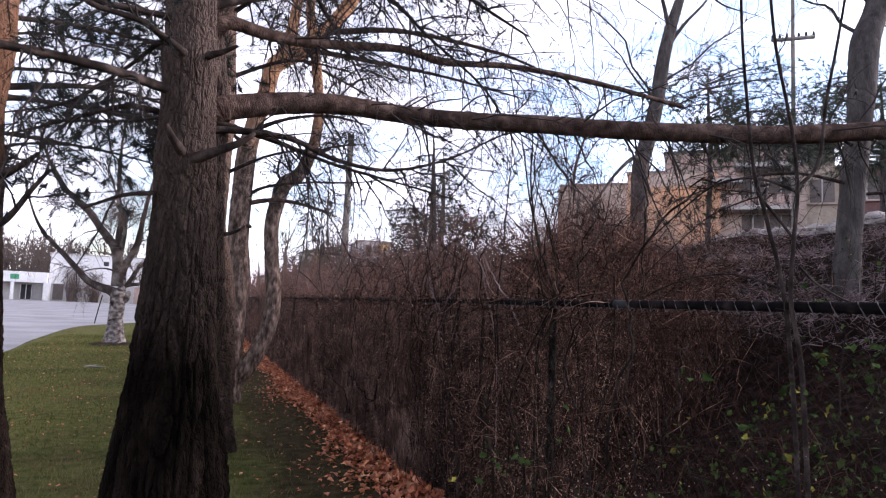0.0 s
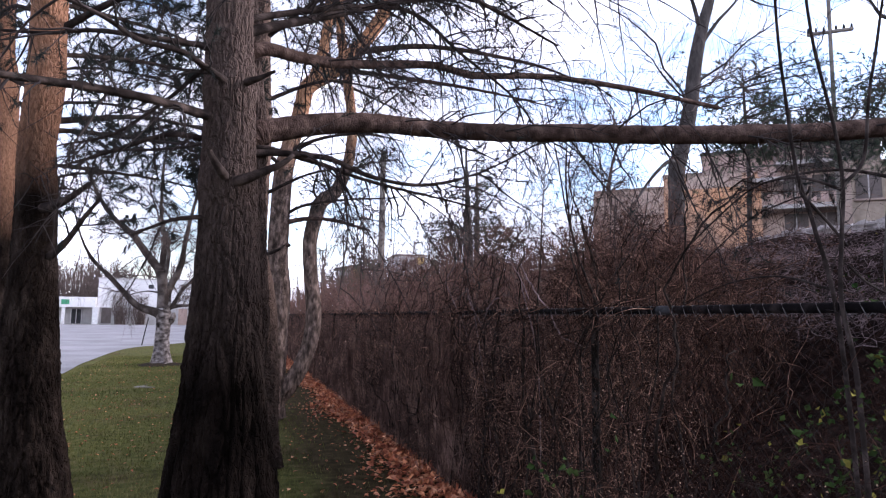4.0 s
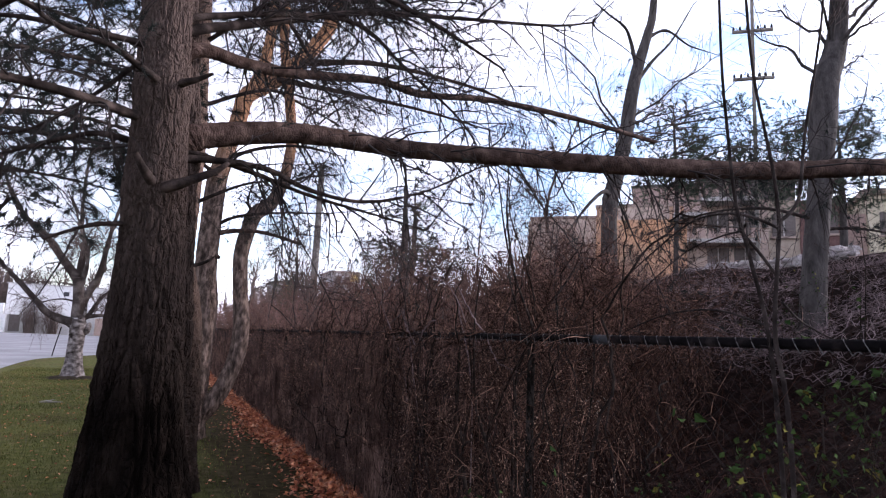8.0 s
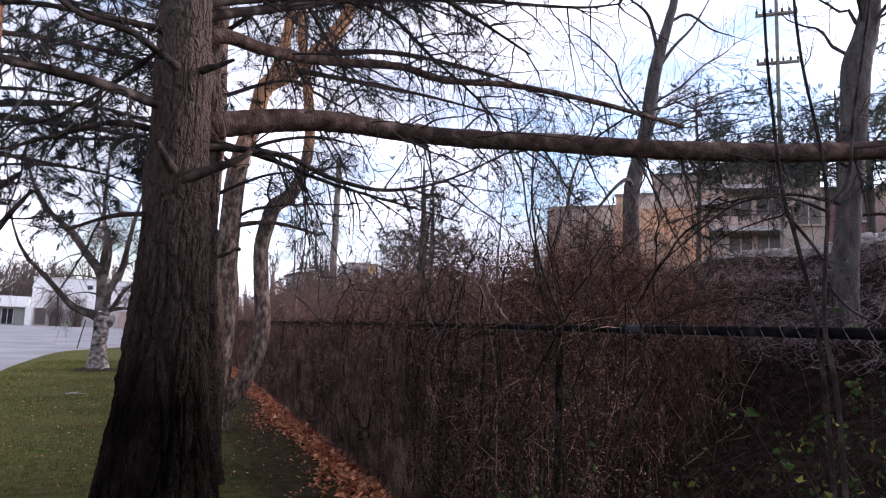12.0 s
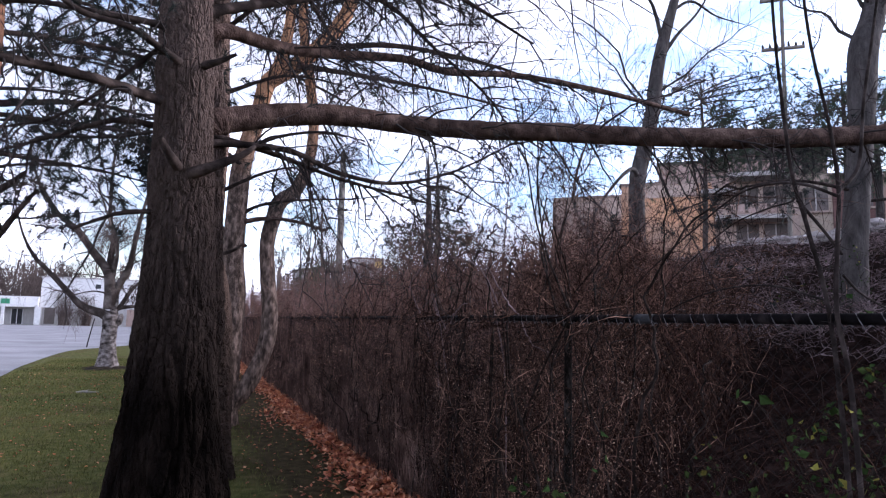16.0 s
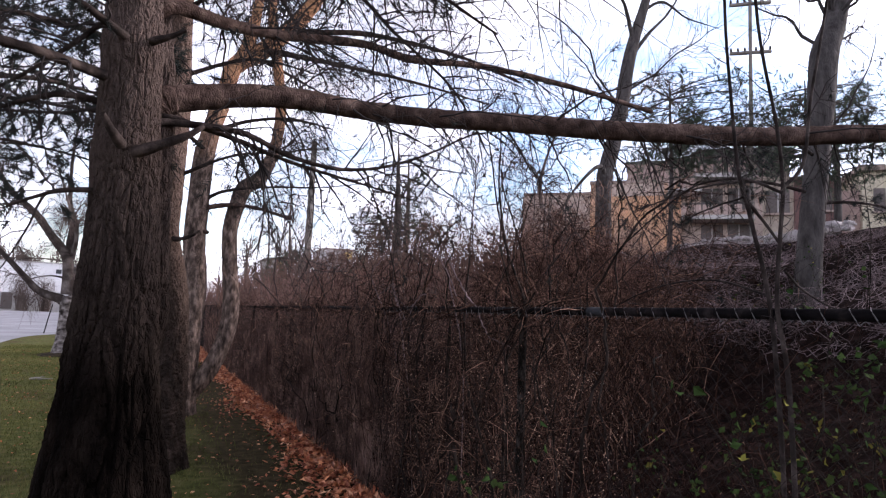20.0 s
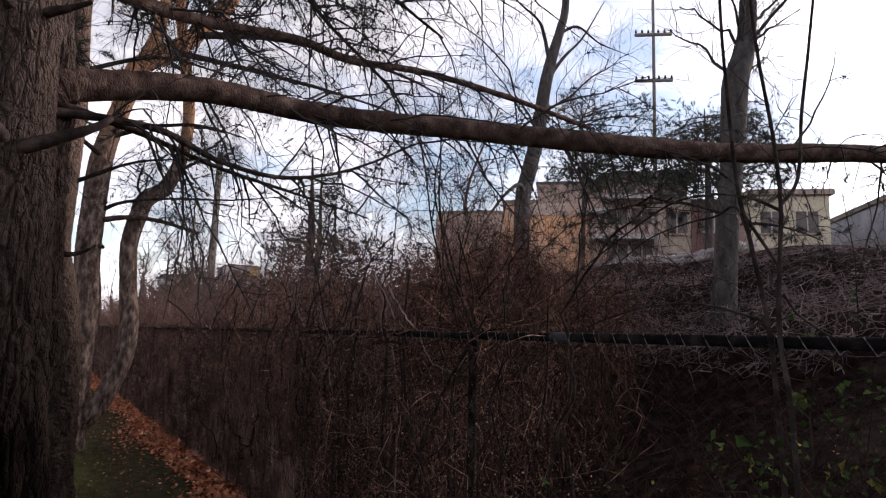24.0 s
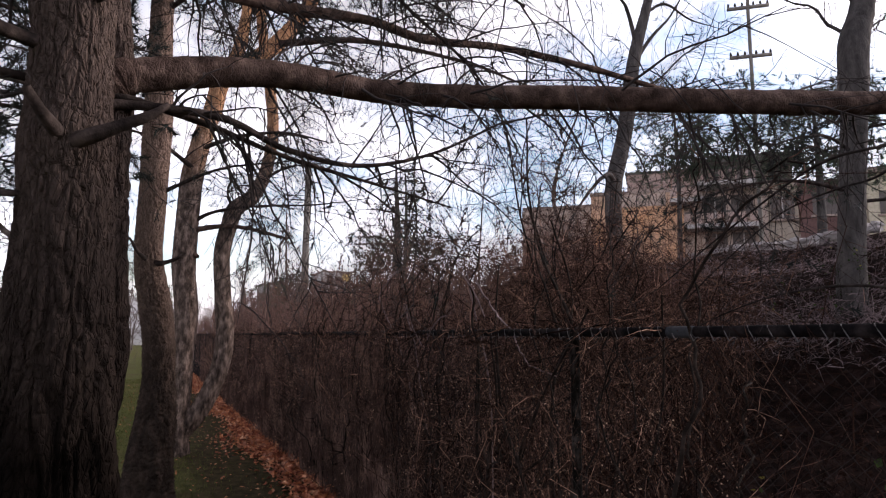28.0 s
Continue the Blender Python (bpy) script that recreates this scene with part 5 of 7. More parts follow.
def brush():
    t = thing("brush", "dense leafless brown brush covering the bank", "brush", kind="stuff", at=(4, 14, 1))
    n = 6500
    x = rng.uniform(0.5, 10.3, n)
    y = 0.5 + 46 * rng.uniform(0, 1, n) ** 1.35
    y[::9] = rng.uniform(-12, 0.8, len(y[::9]))
    base = np.stack([x, y, bank(x, y) - 0.03], -1)
    low = np.where((x > 2.2) & (y < 16), np.clip(0.95 - 0.13 * x, 0.16, 0.7), 1.0)
    P, R = stems(base, rng.uniform(0.45, 1.5, n) * low * (0.8 + 0.35 * (y > 12)), 0.4, 0.9, 9, rng.uniform(0.003, 0.0085, n) * np.clip(0.12 * y, 0.35, 1.0), rng.uniform(0, 0.75, n))
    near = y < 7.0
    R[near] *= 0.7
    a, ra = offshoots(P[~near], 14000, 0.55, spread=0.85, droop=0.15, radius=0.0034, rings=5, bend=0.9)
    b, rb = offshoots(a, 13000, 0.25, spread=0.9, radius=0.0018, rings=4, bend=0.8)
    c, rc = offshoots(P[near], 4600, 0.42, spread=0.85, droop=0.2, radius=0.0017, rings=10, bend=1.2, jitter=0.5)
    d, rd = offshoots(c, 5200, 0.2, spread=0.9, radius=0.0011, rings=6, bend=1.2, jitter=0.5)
    # near twigs: their darkness is painted shade
    part("brushwood", mesh("stems", *join([tubes(c, rc, 3), tubes(d, rd, 3)]), M["brush"]), t, "fine curled twigs with shade in their dark colour", kind="stuff")
    # shade-dark colour up to 12.5 m, sunlit colour beyond
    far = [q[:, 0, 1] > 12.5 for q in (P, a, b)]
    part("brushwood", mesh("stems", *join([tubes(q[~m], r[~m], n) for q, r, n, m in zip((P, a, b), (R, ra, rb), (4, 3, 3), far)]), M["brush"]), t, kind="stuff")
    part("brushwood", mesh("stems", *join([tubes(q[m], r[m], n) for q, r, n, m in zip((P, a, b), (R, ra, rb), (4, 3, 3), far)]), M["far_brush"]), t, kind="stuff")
    k = 14000
    x = rng.uniform(0.2, 9.5, k)
    y = 0.3 + 40 * rng.uniform(0, 1, k) ** 1.5
    o = np.stack([x, y, bank(x, y) + 0.01], -1)
    part("fallen_leaves", mesh("fallen_leaves", *leaves(o, 0.075, flat=0.4), M["brown_leaf"], smooth=False), t, "brown fallen leaves with the brush's shade in their colour", "stuff")
    # taller thicket further along
    n = 1900
    x = rng.uniform(0.8, 10, n)
    y = rng.uniform(8, 48, n)
    keep = ~((x > 2.0 + 0.25 * np.abs(y - 8)) & (y < 16.5))
    x, y = x[keep], y[keep]
    n = len(x)
    base = np.stack([x, y, bank(x, y) - 0.03], -1)
    P, R = stems(base, rng.uniform(1.6, 3.4, n) * (0.8 + 0.45 * np.clip(1 - np.abs(x - 5) / 4, 0, 1)), 0.14, 0.4, 11, rng.uniform(0.006, 0.014, n), rng.uniform(0, 0.4, n))
    a, ra = offshoots(P, 15000, 0.8, spread=0.7, droop=0.2, radius=0.005, rings=6, bend=0.8)
    b, rb = offshoots(a, 22000, 0.4, spread=0.8, droop=0.2, radius=0.003, rings=4, bend=0.8)
    part("thicket", mesh("thicket", *join([tubes(P, R, 4), tubes(a, ra, 3), tubes(b, rb, 3)]), M["far_brush"]), t, "tall reddish brown thicket, painted sunlit", "stuff")

    # a close thicket with hanging tips before the building
    n = 1500
    y = rng.uniform(5.3, 12.5, n)
    side = rng.uniform(0, 1, n)
    x = np.clip(0.62 * (y - 4.7) + 2.6 * side, 0.4, 8.0)
    base = np.stack([x, y, bank(x, y) - 0.03], -1)
    top = rng.uniform(2.3, 3.5, n) + 0.09 * (y - 5) - 0.5 * side + 0.5 * (rng.uniform(0, 1, n) < 0.15)
    P, R = stems(base, np.clip(top - base[:, 2], 0.5, 3), 0.13, 0.45, 12, rng.uniform(0.004, 0.010, n), rng.uniform(0.1, 0.4, n))
    a, ra = offshoots(P, 9000, 0.6, spread=0.7, droop=0.45, radius=0.0042, rings=6, bend=0.9, start=0.3)
    b, rb = offshoots(a, 14000, 0.3, spread=0.8, droop=0.5, radius=0.003, rings=4, bend=0.9)
    # most growth beyond 6.6 m takes the painted sunlit colour
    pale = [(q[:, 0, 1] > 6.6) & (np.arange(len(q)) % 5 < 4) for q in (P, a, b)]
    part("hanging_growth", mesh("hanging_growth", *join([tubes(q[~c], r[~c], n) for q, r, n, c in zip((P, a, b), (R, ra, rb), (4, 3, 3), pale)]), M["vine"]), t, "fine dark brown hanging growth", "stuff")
    part("hanging_growth", mesh("hanging_growth", *join([tubes(q[c], r[c], n) for q, r, n, c in zip((P, a, b), (R, ra, rb), (4, 3, 3), pale)]), M["far_brush"]), t, "fine reddish brown hanging growth, painted sunlit", "stuff")
    # close brush at the far end of the bank
    n = 2600
    x = 1.2 + 19 * rng.uniform(0, 1, n) ** 1.2
    y = rng.uniform(40, 58, n)
    base = np.stack([x, y, bank(x, y) - 0.03], -1)
    top = 2.9 + 0.15 * x + 0.022 * (y - 40) + rng.normal(0, 0.3, n)
    P, R = stems(base, np.clip(top - base[:, 2], 0.6, 4), 0.1, 0.35, 9, rng.uniform(0.01, 0.02, n), rng.uniform(0, 0.3, n))
    a, ra = offshoots(P, 12000, 0.9, spread=0.6, droop=0.1, radius=0.009, rings=5, bend=0.7, up=0.2)
    part("thicket", mesh("thicket", *join([tubes(P, R, 4), tubes(a, ra, 3)]), M["far_brush"]), t, "reddish far thicket, paled with painted haze", "stuff")
    # pale arching vines on the slope
    n = 2600
    x = rng.uniform(4.6, 10.3, n)
    y = rng.uniform(4.0, 15, n)
    base = np.stack([x, y, bank(x, y)], -1)
    P, R = stems(base, rng.uniform(0.3, 0.8, n) * np.clip(1.45 - 0.12 * x, 0.22, 1.0), 0.7, 1.5, 12, rng.uniform(0.0025, 0.006, n), rng.uniform(0.3, 1.0, n))
    P[:, :, 2] = np.maximum(P[:, :, 2], bank(P[:, :, 0], P[:, :, 1]) + 0.05)
    a, ra = offshoots(P, 1500, 0.5, spread=0.8, droop=0.3, radius=0.003, rings=6, bend=1.1)
    part("arching_growth", mesh("arching_growth", *join([tubes(P, R, 4), tubes(a, ra, 3)]), M["pale_vine"]), t, "pale grey arching vines", "stuff")


brush()


def fallen_leaves():
    k = 22000
    y = -7.0 + 41.2 * rng.uniform(0, 1, k) ** 1.15
    x = -np.abs(rng.normal(0.0, 0.29, k)) * (0.9 + 0.25 * np.sin(y * 1.1)) - 0.02
    o = np.stack([x, y, 0.012 + rng.uniform(0, 0.05, k) * np.exp(x / 0.3)], -1)
    k2 = 3200
    x2, y2 = -0.4 - 6.2 * rng.uniform(0, 1, k2) ** 1.7, -6 + 33 * rng.uniform(0, 1, k2) ** 1.1
    o2 = np.stack([x2, y2, np.full(k2, 0.02)], -1)
    me = mesh("fallen_leaves", *join([leaves(o, 0.082, flat=0.65, aspect=0.7), leaves(o2, 0.048, flat=0.8, aspect=0.7)]), M["dead_leaf"], smooth=False)
    tagged(new("fallen_leaves", me), "drift of russet fallen leaves along the fence foot", "leaves", kind="stuff")


fallen_leaves()


def lawn():
    k = 90000
    y = 4.5 + 26 * rng.uniform(0, 1, k) ** 1.5
    x = rng.uniform(-7.2, -0.5, k)
    keep = (rng.uniform(0, 1, k) < np.clip((-1.0 - x) / 0.8, 0.13, 1)) & (x > -7.0)
    x, y = x[keep], y[keep]
    o = np.stack([x, y, np.zeros(len(x))], -1)
    d = rng.normal(size=o.shape) * 0.45
    d[:, 2] = 1
    d = unit(d)
    w = unit(np.cross(d, rng.normal(size=d.shape))) * (0.0025 + 0.00018 * y)[:, None]
    L = rng.uniform(0.03, 0.07, (len(x), 1))
    v = np.stack([o - w, o + w, o + d * L], 1).reshape(-1, 3)
    tagged(new("grass", mesh("grass", v, np.arange(len(v)).reshape(-1, 3), M["grass"], smooth=False)), "short autumn grass on the lawn", "grass", kind="stuff")


lawn()


# ---- saplings and leafy shrub by the fence ----
def sapling():
    t = thing("sapling", "slender bare sapling with two forking stems by the fence", "sapling", at=(0.07, 2.1, 0))
    a = [[(0.06, 2.1, -0.03), (0.05, 2.1, 0.7), (0.01, 2.1, 1.54), (-0.05, 2.1, 1.85), (-0.03, 2.1, 2.12), (-0.01, 2.1, 2.32), (-0.04, 2.1, 2.56), (-0.13, 2.1, 2.91), (-0.17, 2.1, 3.3), (-0.2, 2.1, 3.9)],
         [(-0.01, 2.1, 2.32), (0.11, 2.1, 2.44), (0.16, 2.1, 2.71), (0.24, 2.1, 3.02), (0.32, 2.1, 3.4), (0.35, 2.1, 3.9)],
         [(0.08, 2.14, -0.03), (0.06, 2.15, 0.8), (-0.01, 2.15, 1.76), (-0.12, 2.15, 2.17), (-0.19, 2.15, 2.37), (-0.23, 2.15, 2.67), (-0.26, 2.15, 3.03), (-0.27, 2.15, 3.8)],
         [(-0.01, 2.1, 2.30), (-0.06, 2.2, 2.36), (0.0, 2.40, 2.41), (0.02, 2.62, 2.40), (0.10, 3.0, 2.28), (0.21, 3.4, 2.15), (0.3, 3.7, 2.05)],
         [(-0.14, 2.15, 2.22), (0.10, 2.35, 2.37), (0.36, 2.62, 2.40), (0.50, 2.87, 2.42), (0.50, 3.13, 2.36), (0.42, 3.4, 2.15), (0.4, 3.6, 2.0)],
         [(-0.17, 2.15, 2.28), (-0.06, 2.14, 2.18), (0.02, 2.12, 2.08)],
         [(0.02, 2.12, 2.0), (0.14, 2.13, 1.93), (0.3, 2.1, 1.86), (0.5, 2.1, 1.84)],
         [(-0.02, 2.15, 1.90), (0.05, 2.5, 1.98), (0.1, 2.9, 1.96), (0.12, 3.3, 1.84), (0.12, 3.6, 1.68)]]
    r = [(0.0125, 0.006), (0.009, 0.005), (0.012, 0.006), (0.0075, 0.003), (0.0075, 0.003), (0.008, 0.006), (0.006, 0.003), (0.006, 0.0025)]
    for p, (r0, r1) in zip(a, r):
        part("stem", mesh("stem", *rod(p, [r0 * 0.9, (r0 + r1) * 0.44, r1 * 0.85], 40, 8), M["sapling_bark"]), t)
    P = resampled(a, 16)
    q, rq = offshoots(P, 34, 0.32, spread=0.7, radius=0.003, rings=6, start=0.3)
    q2, rq2 = offshoots(q, 120, 0.15, spread=0.8, radius=0.0018, rings=4)
    part("twig_spray", mesh("twig_spray", *join([tubes(q, rq, 4), tubes(q2, rq2, 3)]), M["twig"]), t, kind="stuff")


sapling()


def climbing_vine(label, polys, radii, sprays):
    t = thing("climbing_vine", label, "vine", "woody vines behind the fence", at=polys[0][0])
    for p, (r0, r1) in zip(polys, radii):
        part("stem", mesh("stem", *rod(p, [r0, (r0 + r1) / 2, r1], 36, 8), M["stem"]), t)
    P = resampled(polys, 16)
    a, ra = offshoots(P, sprays, 0.7, spread=0.8, droop=0.7, radius=0.0036, rings=8, bend=0.9, start=0.3)
    b, rb = offshoots(a, sprays * 5, 0.3, spread=0.85, droop=0.4, radius=0.0022, rings=5, bend=0.9)
    part("twig_spray", mesh("twig_spray", *join([tubes(a, ra, 4), tubes(b, rb, 3)]), M["vine"]), t, "fine hanging vine twigs", "stuff")


climbing_vine("woody dark vine rising above the fence rail", [[(1.0, 6.0, 0.2), (1.1, 6.0, 0.9), (1.08, 6.0, 1.6), (1.02, 6.0, 1.99), (1.03, 6.0, 2.39), (0.89, 6.0, 2.89), (0.8, 6.0, 3.4), (0.69, 6.0, 3.85), (0.6, 6.0, 4.3)],
              [(1.6, 6.3, 0.4), (1.65, 6.3, 1.3), (1.63, 6.3, 2.01), (1.41, 6.3, 2.38), (1.26, 6.3, 2.81), (1.1, 6.3, 3.23), (1.14, 6.3, 3.68), (1.34, 6.3, 4.2)],
              [(0.89, 6.0, 2.89), (1.0, 6.1, 3.2), (1.2, 6.2, 3.5), (1.5, 6.3, 3.7)]], [(0.014, 0.005), (0.014, 0.005), (0.008, 0.003)], 110)
climbing_vine("arching brown vine over the fence rail", [[(0.1, 7.0, 0.0), (0.08, 7.0, 1.2), (0.1, 7.0, 2.0), (0.21, 7.0, 2.22), (0.44, 7.0, 2.51), (0.89, 7.0, 2.62), (1.25, 7.0, 2.4), (1.42, 7.0, 2.11)],
              [(0.4, 6.5, 0.0), (0.3, 6.5, 0.7), (0.24, 6.5, 1.29), (0.12, 6.5, 1.58), (0.06, 6.5, 1.98), (-0.1, 6.5, 2.58), (-0.2, 6.5, 2.77), (-0.28, 6.5, 3.3)]], [(0.009, 0.004), (0.010, 0.004)], 80)
climbing_vine("thin dark vine leaning on the fence", [[(0.08, 4.3, 0.0), (0.06, 4.3, 0.6), (0.05, 4.3, 1.03), (0.05, 4.3, 1.36), (0.08, 4.3, 1.61), (0.17, 4.3, 1.8), (0.2, 4.3, 2.1), (0.1, 4.35, 2.5)],
              [(0.1, 3.6, 0.0), (0.08, 3.65, 0.8), (0.12, 3.5, 1.5), (0.05, 3.4, 2.0)]], [(0.011, 0.005), (0.009, 0.004)], 40)
for yy in (5.1, 8.3, 9.6, 11.4, 13.5):
    zz = rng.normal(size=(6, 2)) * 0.07
    climbing_vine("woody dark vine rising above the fence rail", [[(0.25 + zz[k, 0] + 0.15 * k, yy + zz[k, 1] * 2, 0.62 * k) for k in range(6)],
                  [(0.3 + zz[k, 1] * 1.5 + 0.2 * k, yy + 0.4 + zz[k, 0] * 2, 0.1 + 0.6 * k) for k in range(6)]], [(0.010, 0.004), (0.012, 0.004)], 70)


climbing_vine("thick dark vine rising from the fence rail to the pine limb", [[(0.10, 4.15, -0.02), (0.10, 4.22, 0.7), (0.12, 4.16, 1.3), (0.12, 4.22, 1.79), (0.16, 4.25, 1.9), (0.20, 4.48, 2.14), (0.25, 4.70, 2.36), (0.30, 4.88, 2.66), (0.33, 4.98, 2.92), (0.36, 5.02, 3.16), (0.38, 5.06, 3.4)],
              [(0.12, 4.2, 1.75), (0.13, 4.34, 1.85), (0.15, 4.49, 2.1), (0.18, 4.64, 2.29), (0.21, 4.70, 2.5), (0.2, 4.6, 2.8)]], [(0.013, 0.006), (0.009, 0.004)], 34)
for polys in ([[(-0.06, 5.38, -0.02), (-0.06, 5.40, 0.37), (-0.06, 5.64, 0.88), (-0.06, 5.98, 1.18), (-0.06, 6.12, 1.42), (-0.05, 5.96, 1.64), (0.0, 5.9, 1.9), (0.1, 5.98, 2.2)], [(-0.06, 5.66, 0.9), (-0.06, 5.6, 1.2), (-0.05, 5.68, 1.5), (0.0, 5.6, 1.86)]],
              [[(-0.05, 4.22, -0.02), (-0.05, 4.25, 0.66), (-0.05, 4.49, 1.06), (-0.05, 4.34, 1.34), (-0.05, 4.19, 1.54), (-0.05, 3.98, 1.76), (0.02, 3.9, 1.95)], [(-0.05, 4.48, 1.05), (-0.05, 4.68, 1.3), (-0.05, 4.74, 1.6), (0.0, 4.86, 1.9), (0.08, 4.95, 2.3)]],
              [[(-0.06, 7.35, -0.02), (-0.06, 7.30, 0.62), (-0.06, 7.43, 1.03), (-0.06, 7.23, 1.35), (-0.05, 7.3, 1.7), (0.02, 7.2, 2.05)]],
              [[(-0.06, 4.75, -0.02), (-0.06, 4.70, 0.5), (-0.06, 4.86, 0.95), (-0.06, 4.74, 1.4), (-0.05, 4.84, 1.82)], [(-0.06, 4.8, 0.7), (-0.06, 5.0, 1.05), (-0.06, 4.98, 1.5), (0.0, 5.1, 1.9)]]):
    climbing_vine("dark winding vine on the near side of the fence", polys, [(0.011, 0.006)] * len(polys), 16)
for polys in ([[(0.35, 6.6, 0.0), (0.2, 6.5, 1.2), (-0.04, 6.34, 2.11), (-0.05, 6.13, 1.91), (-0.05, 5.87, 1.78)], [(-0.05, 5.87, 1.78), (-0.06, 5.76, 1.87), (-0.06, 5.57, 1.92), (-0.04, 5.36, 1.94)]],
              [[(0.5, 5.8, 0.1), (0.35, 5.6, 1.4), (0.0, 5.35, 2.24), (-0.04, 4.97, 2.06), (-0.05, 4.77, 1.94), (-0.04, 4.63, 1.84), (-0.05, 4.53, 1.72), (-0.05, 4.41, 1.65), (-0.04, 4.2, 1.64)]],
              [[(0.4, 7.2, 0.0), (0.3, 7.1, 1.3), (-0.04, 7.03, 2.1), (-0.04, 6.81, 2.34), (-0.04, 6.14, 2.39), (-0.04, 5.59, 2.33), (-0.04, 5.12, 2.18), (0.0, 4.9, 1.9)]]):
    pale = thing("climbing_vine", "pale peeling vine looped over the fence rail", "vine", "woody vines behind the fence", at=polys[0][0])
    for p in polys:
        wind = spline(p, 40)
        wind = wind + np.cumsum(rng.normal(size=wind.shape) * 0.006, 0) * np.clip(np.linspace(0, 4, 40), 0, 1)[:, None]
        part("stem", mesh("stem", *tubes(wind[None], np.linspace(0.0065, 0.004, 40)[None], 7), M["pale_vine"]), pale)


def kinked(x, y, height, seed, r):
    """One woody vine that winds up through the fence and droops at its tip."""
    g = np.random.default_rng(seed)
    n = 34
    u = np.linspace(0, 1, n)
    w = np.cumsum(g.normal(size=(n, 3)) * (0.018, 0.03, 0.012), 0)
    w = w + 0.035 * np.stack([np.sin(u * g.uniform(9, 20) + k) for k in g.uniform(0, 6, 3)], -1)
    P = np.stack([x + 0 * u, y + g.uniform(-0.35, 0.35) * u, -0.02 + height * np.sin(u * g.uniform(1.2, 1.9))], -1) + w * np.clip(u * 6, 0, 1)[:, None]
    P[:, 0] += g.uniform(0, 0.5) * u**2
    return P, r * (1 - 0.6 * u)


for k in range(46):
    yy = 3.1 + 9.0 * (k / 46) ** 1.15 + rng.uniform(-0.12, 0.12)
    xx, hh, rr = (rng.uniform(-0.10, -0.055) if k % 2 else rng.uniform(0.05, 0.35)), rng.uniform(1.5, 2.9), rng.uniform(0.0055, 0.0125)
    P, R = kinked(xx, yy, hh, 500 + k, rr)
    vine = thing("climbing_vine", "dark kinked woody vine winding up through the fence", "vine", "woody vines behind the fence", at=tuple(P[0]))
    part("stem", mesh("stem", *tubes(P[None], R[None], 7), M["stem"]), vine)
    a, ra = offshoots(P[None], 12, 0.5, spread=0.8, droop=0.3, radius=0.003, rings=7, bend=1.0, start=0.2)
    b, rb = offshoots(a, 36, 0.25, spread=0.85, droop=0.3, radius=0.002, rings=5, bend=1.0)
    part("twig_spray", mesh("twig_spray", *join([tubes(a, ra, 4), tubes(b, rb, 3)]), M["vine"]), vine, "fine side shoots", "stuff")


def shrub(x, y, n, spread, h, leafy, seed, label):
    t = thing("leafy_shrub", label, "shrub", "green shrubs by the fence", at=(x, y, float(bank(x, y))))
    base = np.stack([rng.normal(x, spread, n), rng.normal(y, spread, n), np.zeros(n)], -1)
    base[:, 0] = np.clip(base[:, 0], 0.06, None)
    base[:, 2] = bank(base[:, 0], base[:, 1]) - 0.02
    P, R = stems(base, rng.uniform(0.5, 1.0, n) * h, 0.25, 0.4, 10, rng.uniform(0.003, 0.006, n), rng.uniform(0, 0.4, n))
    a, ra = offshoots(P, n * 6, 0.35, spread=0.8, radius=0.0024, rings=5)
    part("brushwood", mesh("stems", *join([tubes(P, R, 5), tubes(a, ra, 3)]), M["stem"]), t, kind="stuff")
    o = np.concatenate([a[rng.integers(0, len(a), leafy), rng.integers(1, 5, leafy)]]) + rng.normal(size=(leafy, 3)) * 0.02
    part("leaf_foliage", mesh("leaves", *leaves(o, 0.036, aspect=0.75), M["green_leaf"], smooth=False), t, "green leaves", "stuff")
    k = leafy // 9
    part("yellow_foliage", mesh("yellow_leaves", *leaves(a[rng.integers(0, len(a), k), -1], 0.038, aspect=0.7), M["yellow_leaf"], smooth=False), t, "yellowing leaves", "stuff")


shrub(0.28, 2.12, 30, 0.16, 2.1, 1100, 1, "green-leaved bramble shrub growing through the fence")
shrub(0.75, 2.05, 22, 0.2, 1.9, 500, 2, "green-leaved bramble shrub behind the fence")
shrub(0.60, 3.35, 12, 0.16, 1.4, 150, 3, "sparse green shrub behind the fence")
shrub(5.6, 6.5, 14, 0.3, 1.0, 120, 5, "yellowing shrub at the foot of a bank tree")
shrub(0.35, 4.0, 8, 0.07, 0.85, 90, 4, "small green seedlings at the fence foot")


# ---- trees on the bank ----
def bare_tree(name, label, trunk, radii, mat, limbs=12, reach=2.0, start=0.5, twigs=500, category="tree", seed=0, group="", low=None, sides=40, fine=900, up=0.5, flare=0.03, stout=0.45):
    b = trunk[0]
    t = thing(name, label, category, group, at=(b[0], b[1], b[2]))
    v, f = bark_tube(trunk, radii, sides=sides, step=0.05, depth=0.012, plate=(0.04, 0.2), seed=seed, flare=flare)
    part("trunk", mesh("trunk", v, f, mat), t)
    P = spline(trunk, 24)[None]
    a, ra = offshoots(P, limbs, reach, spread=0.75, up=up, radius=np.mean(radii) * stout, rings=9, start=start, bend=0.5, jitter=0.25)
    for p, r in zip(a, ra):
        part("limb", mesh("limb", *tubes(p[None], r[None], 7, capped=True), mat), t)
    q, rq = offshoots(a, twigs, reach * 0.45, spread=0.75, up=0.15, radius=0.008, rings=6, bend=0.6)
    s, rs = offshoots(q, fine, reach * 0.22, spread=0.8, radius=0.004, rings=4, bend=0.6)
    part("twig_spray", mesh("twig_spray", *join([tubes(q, rq, 4), tubes(s, rs, 3)]), M["farwood"]), t, kind="stuff")
    return t, a, q, s


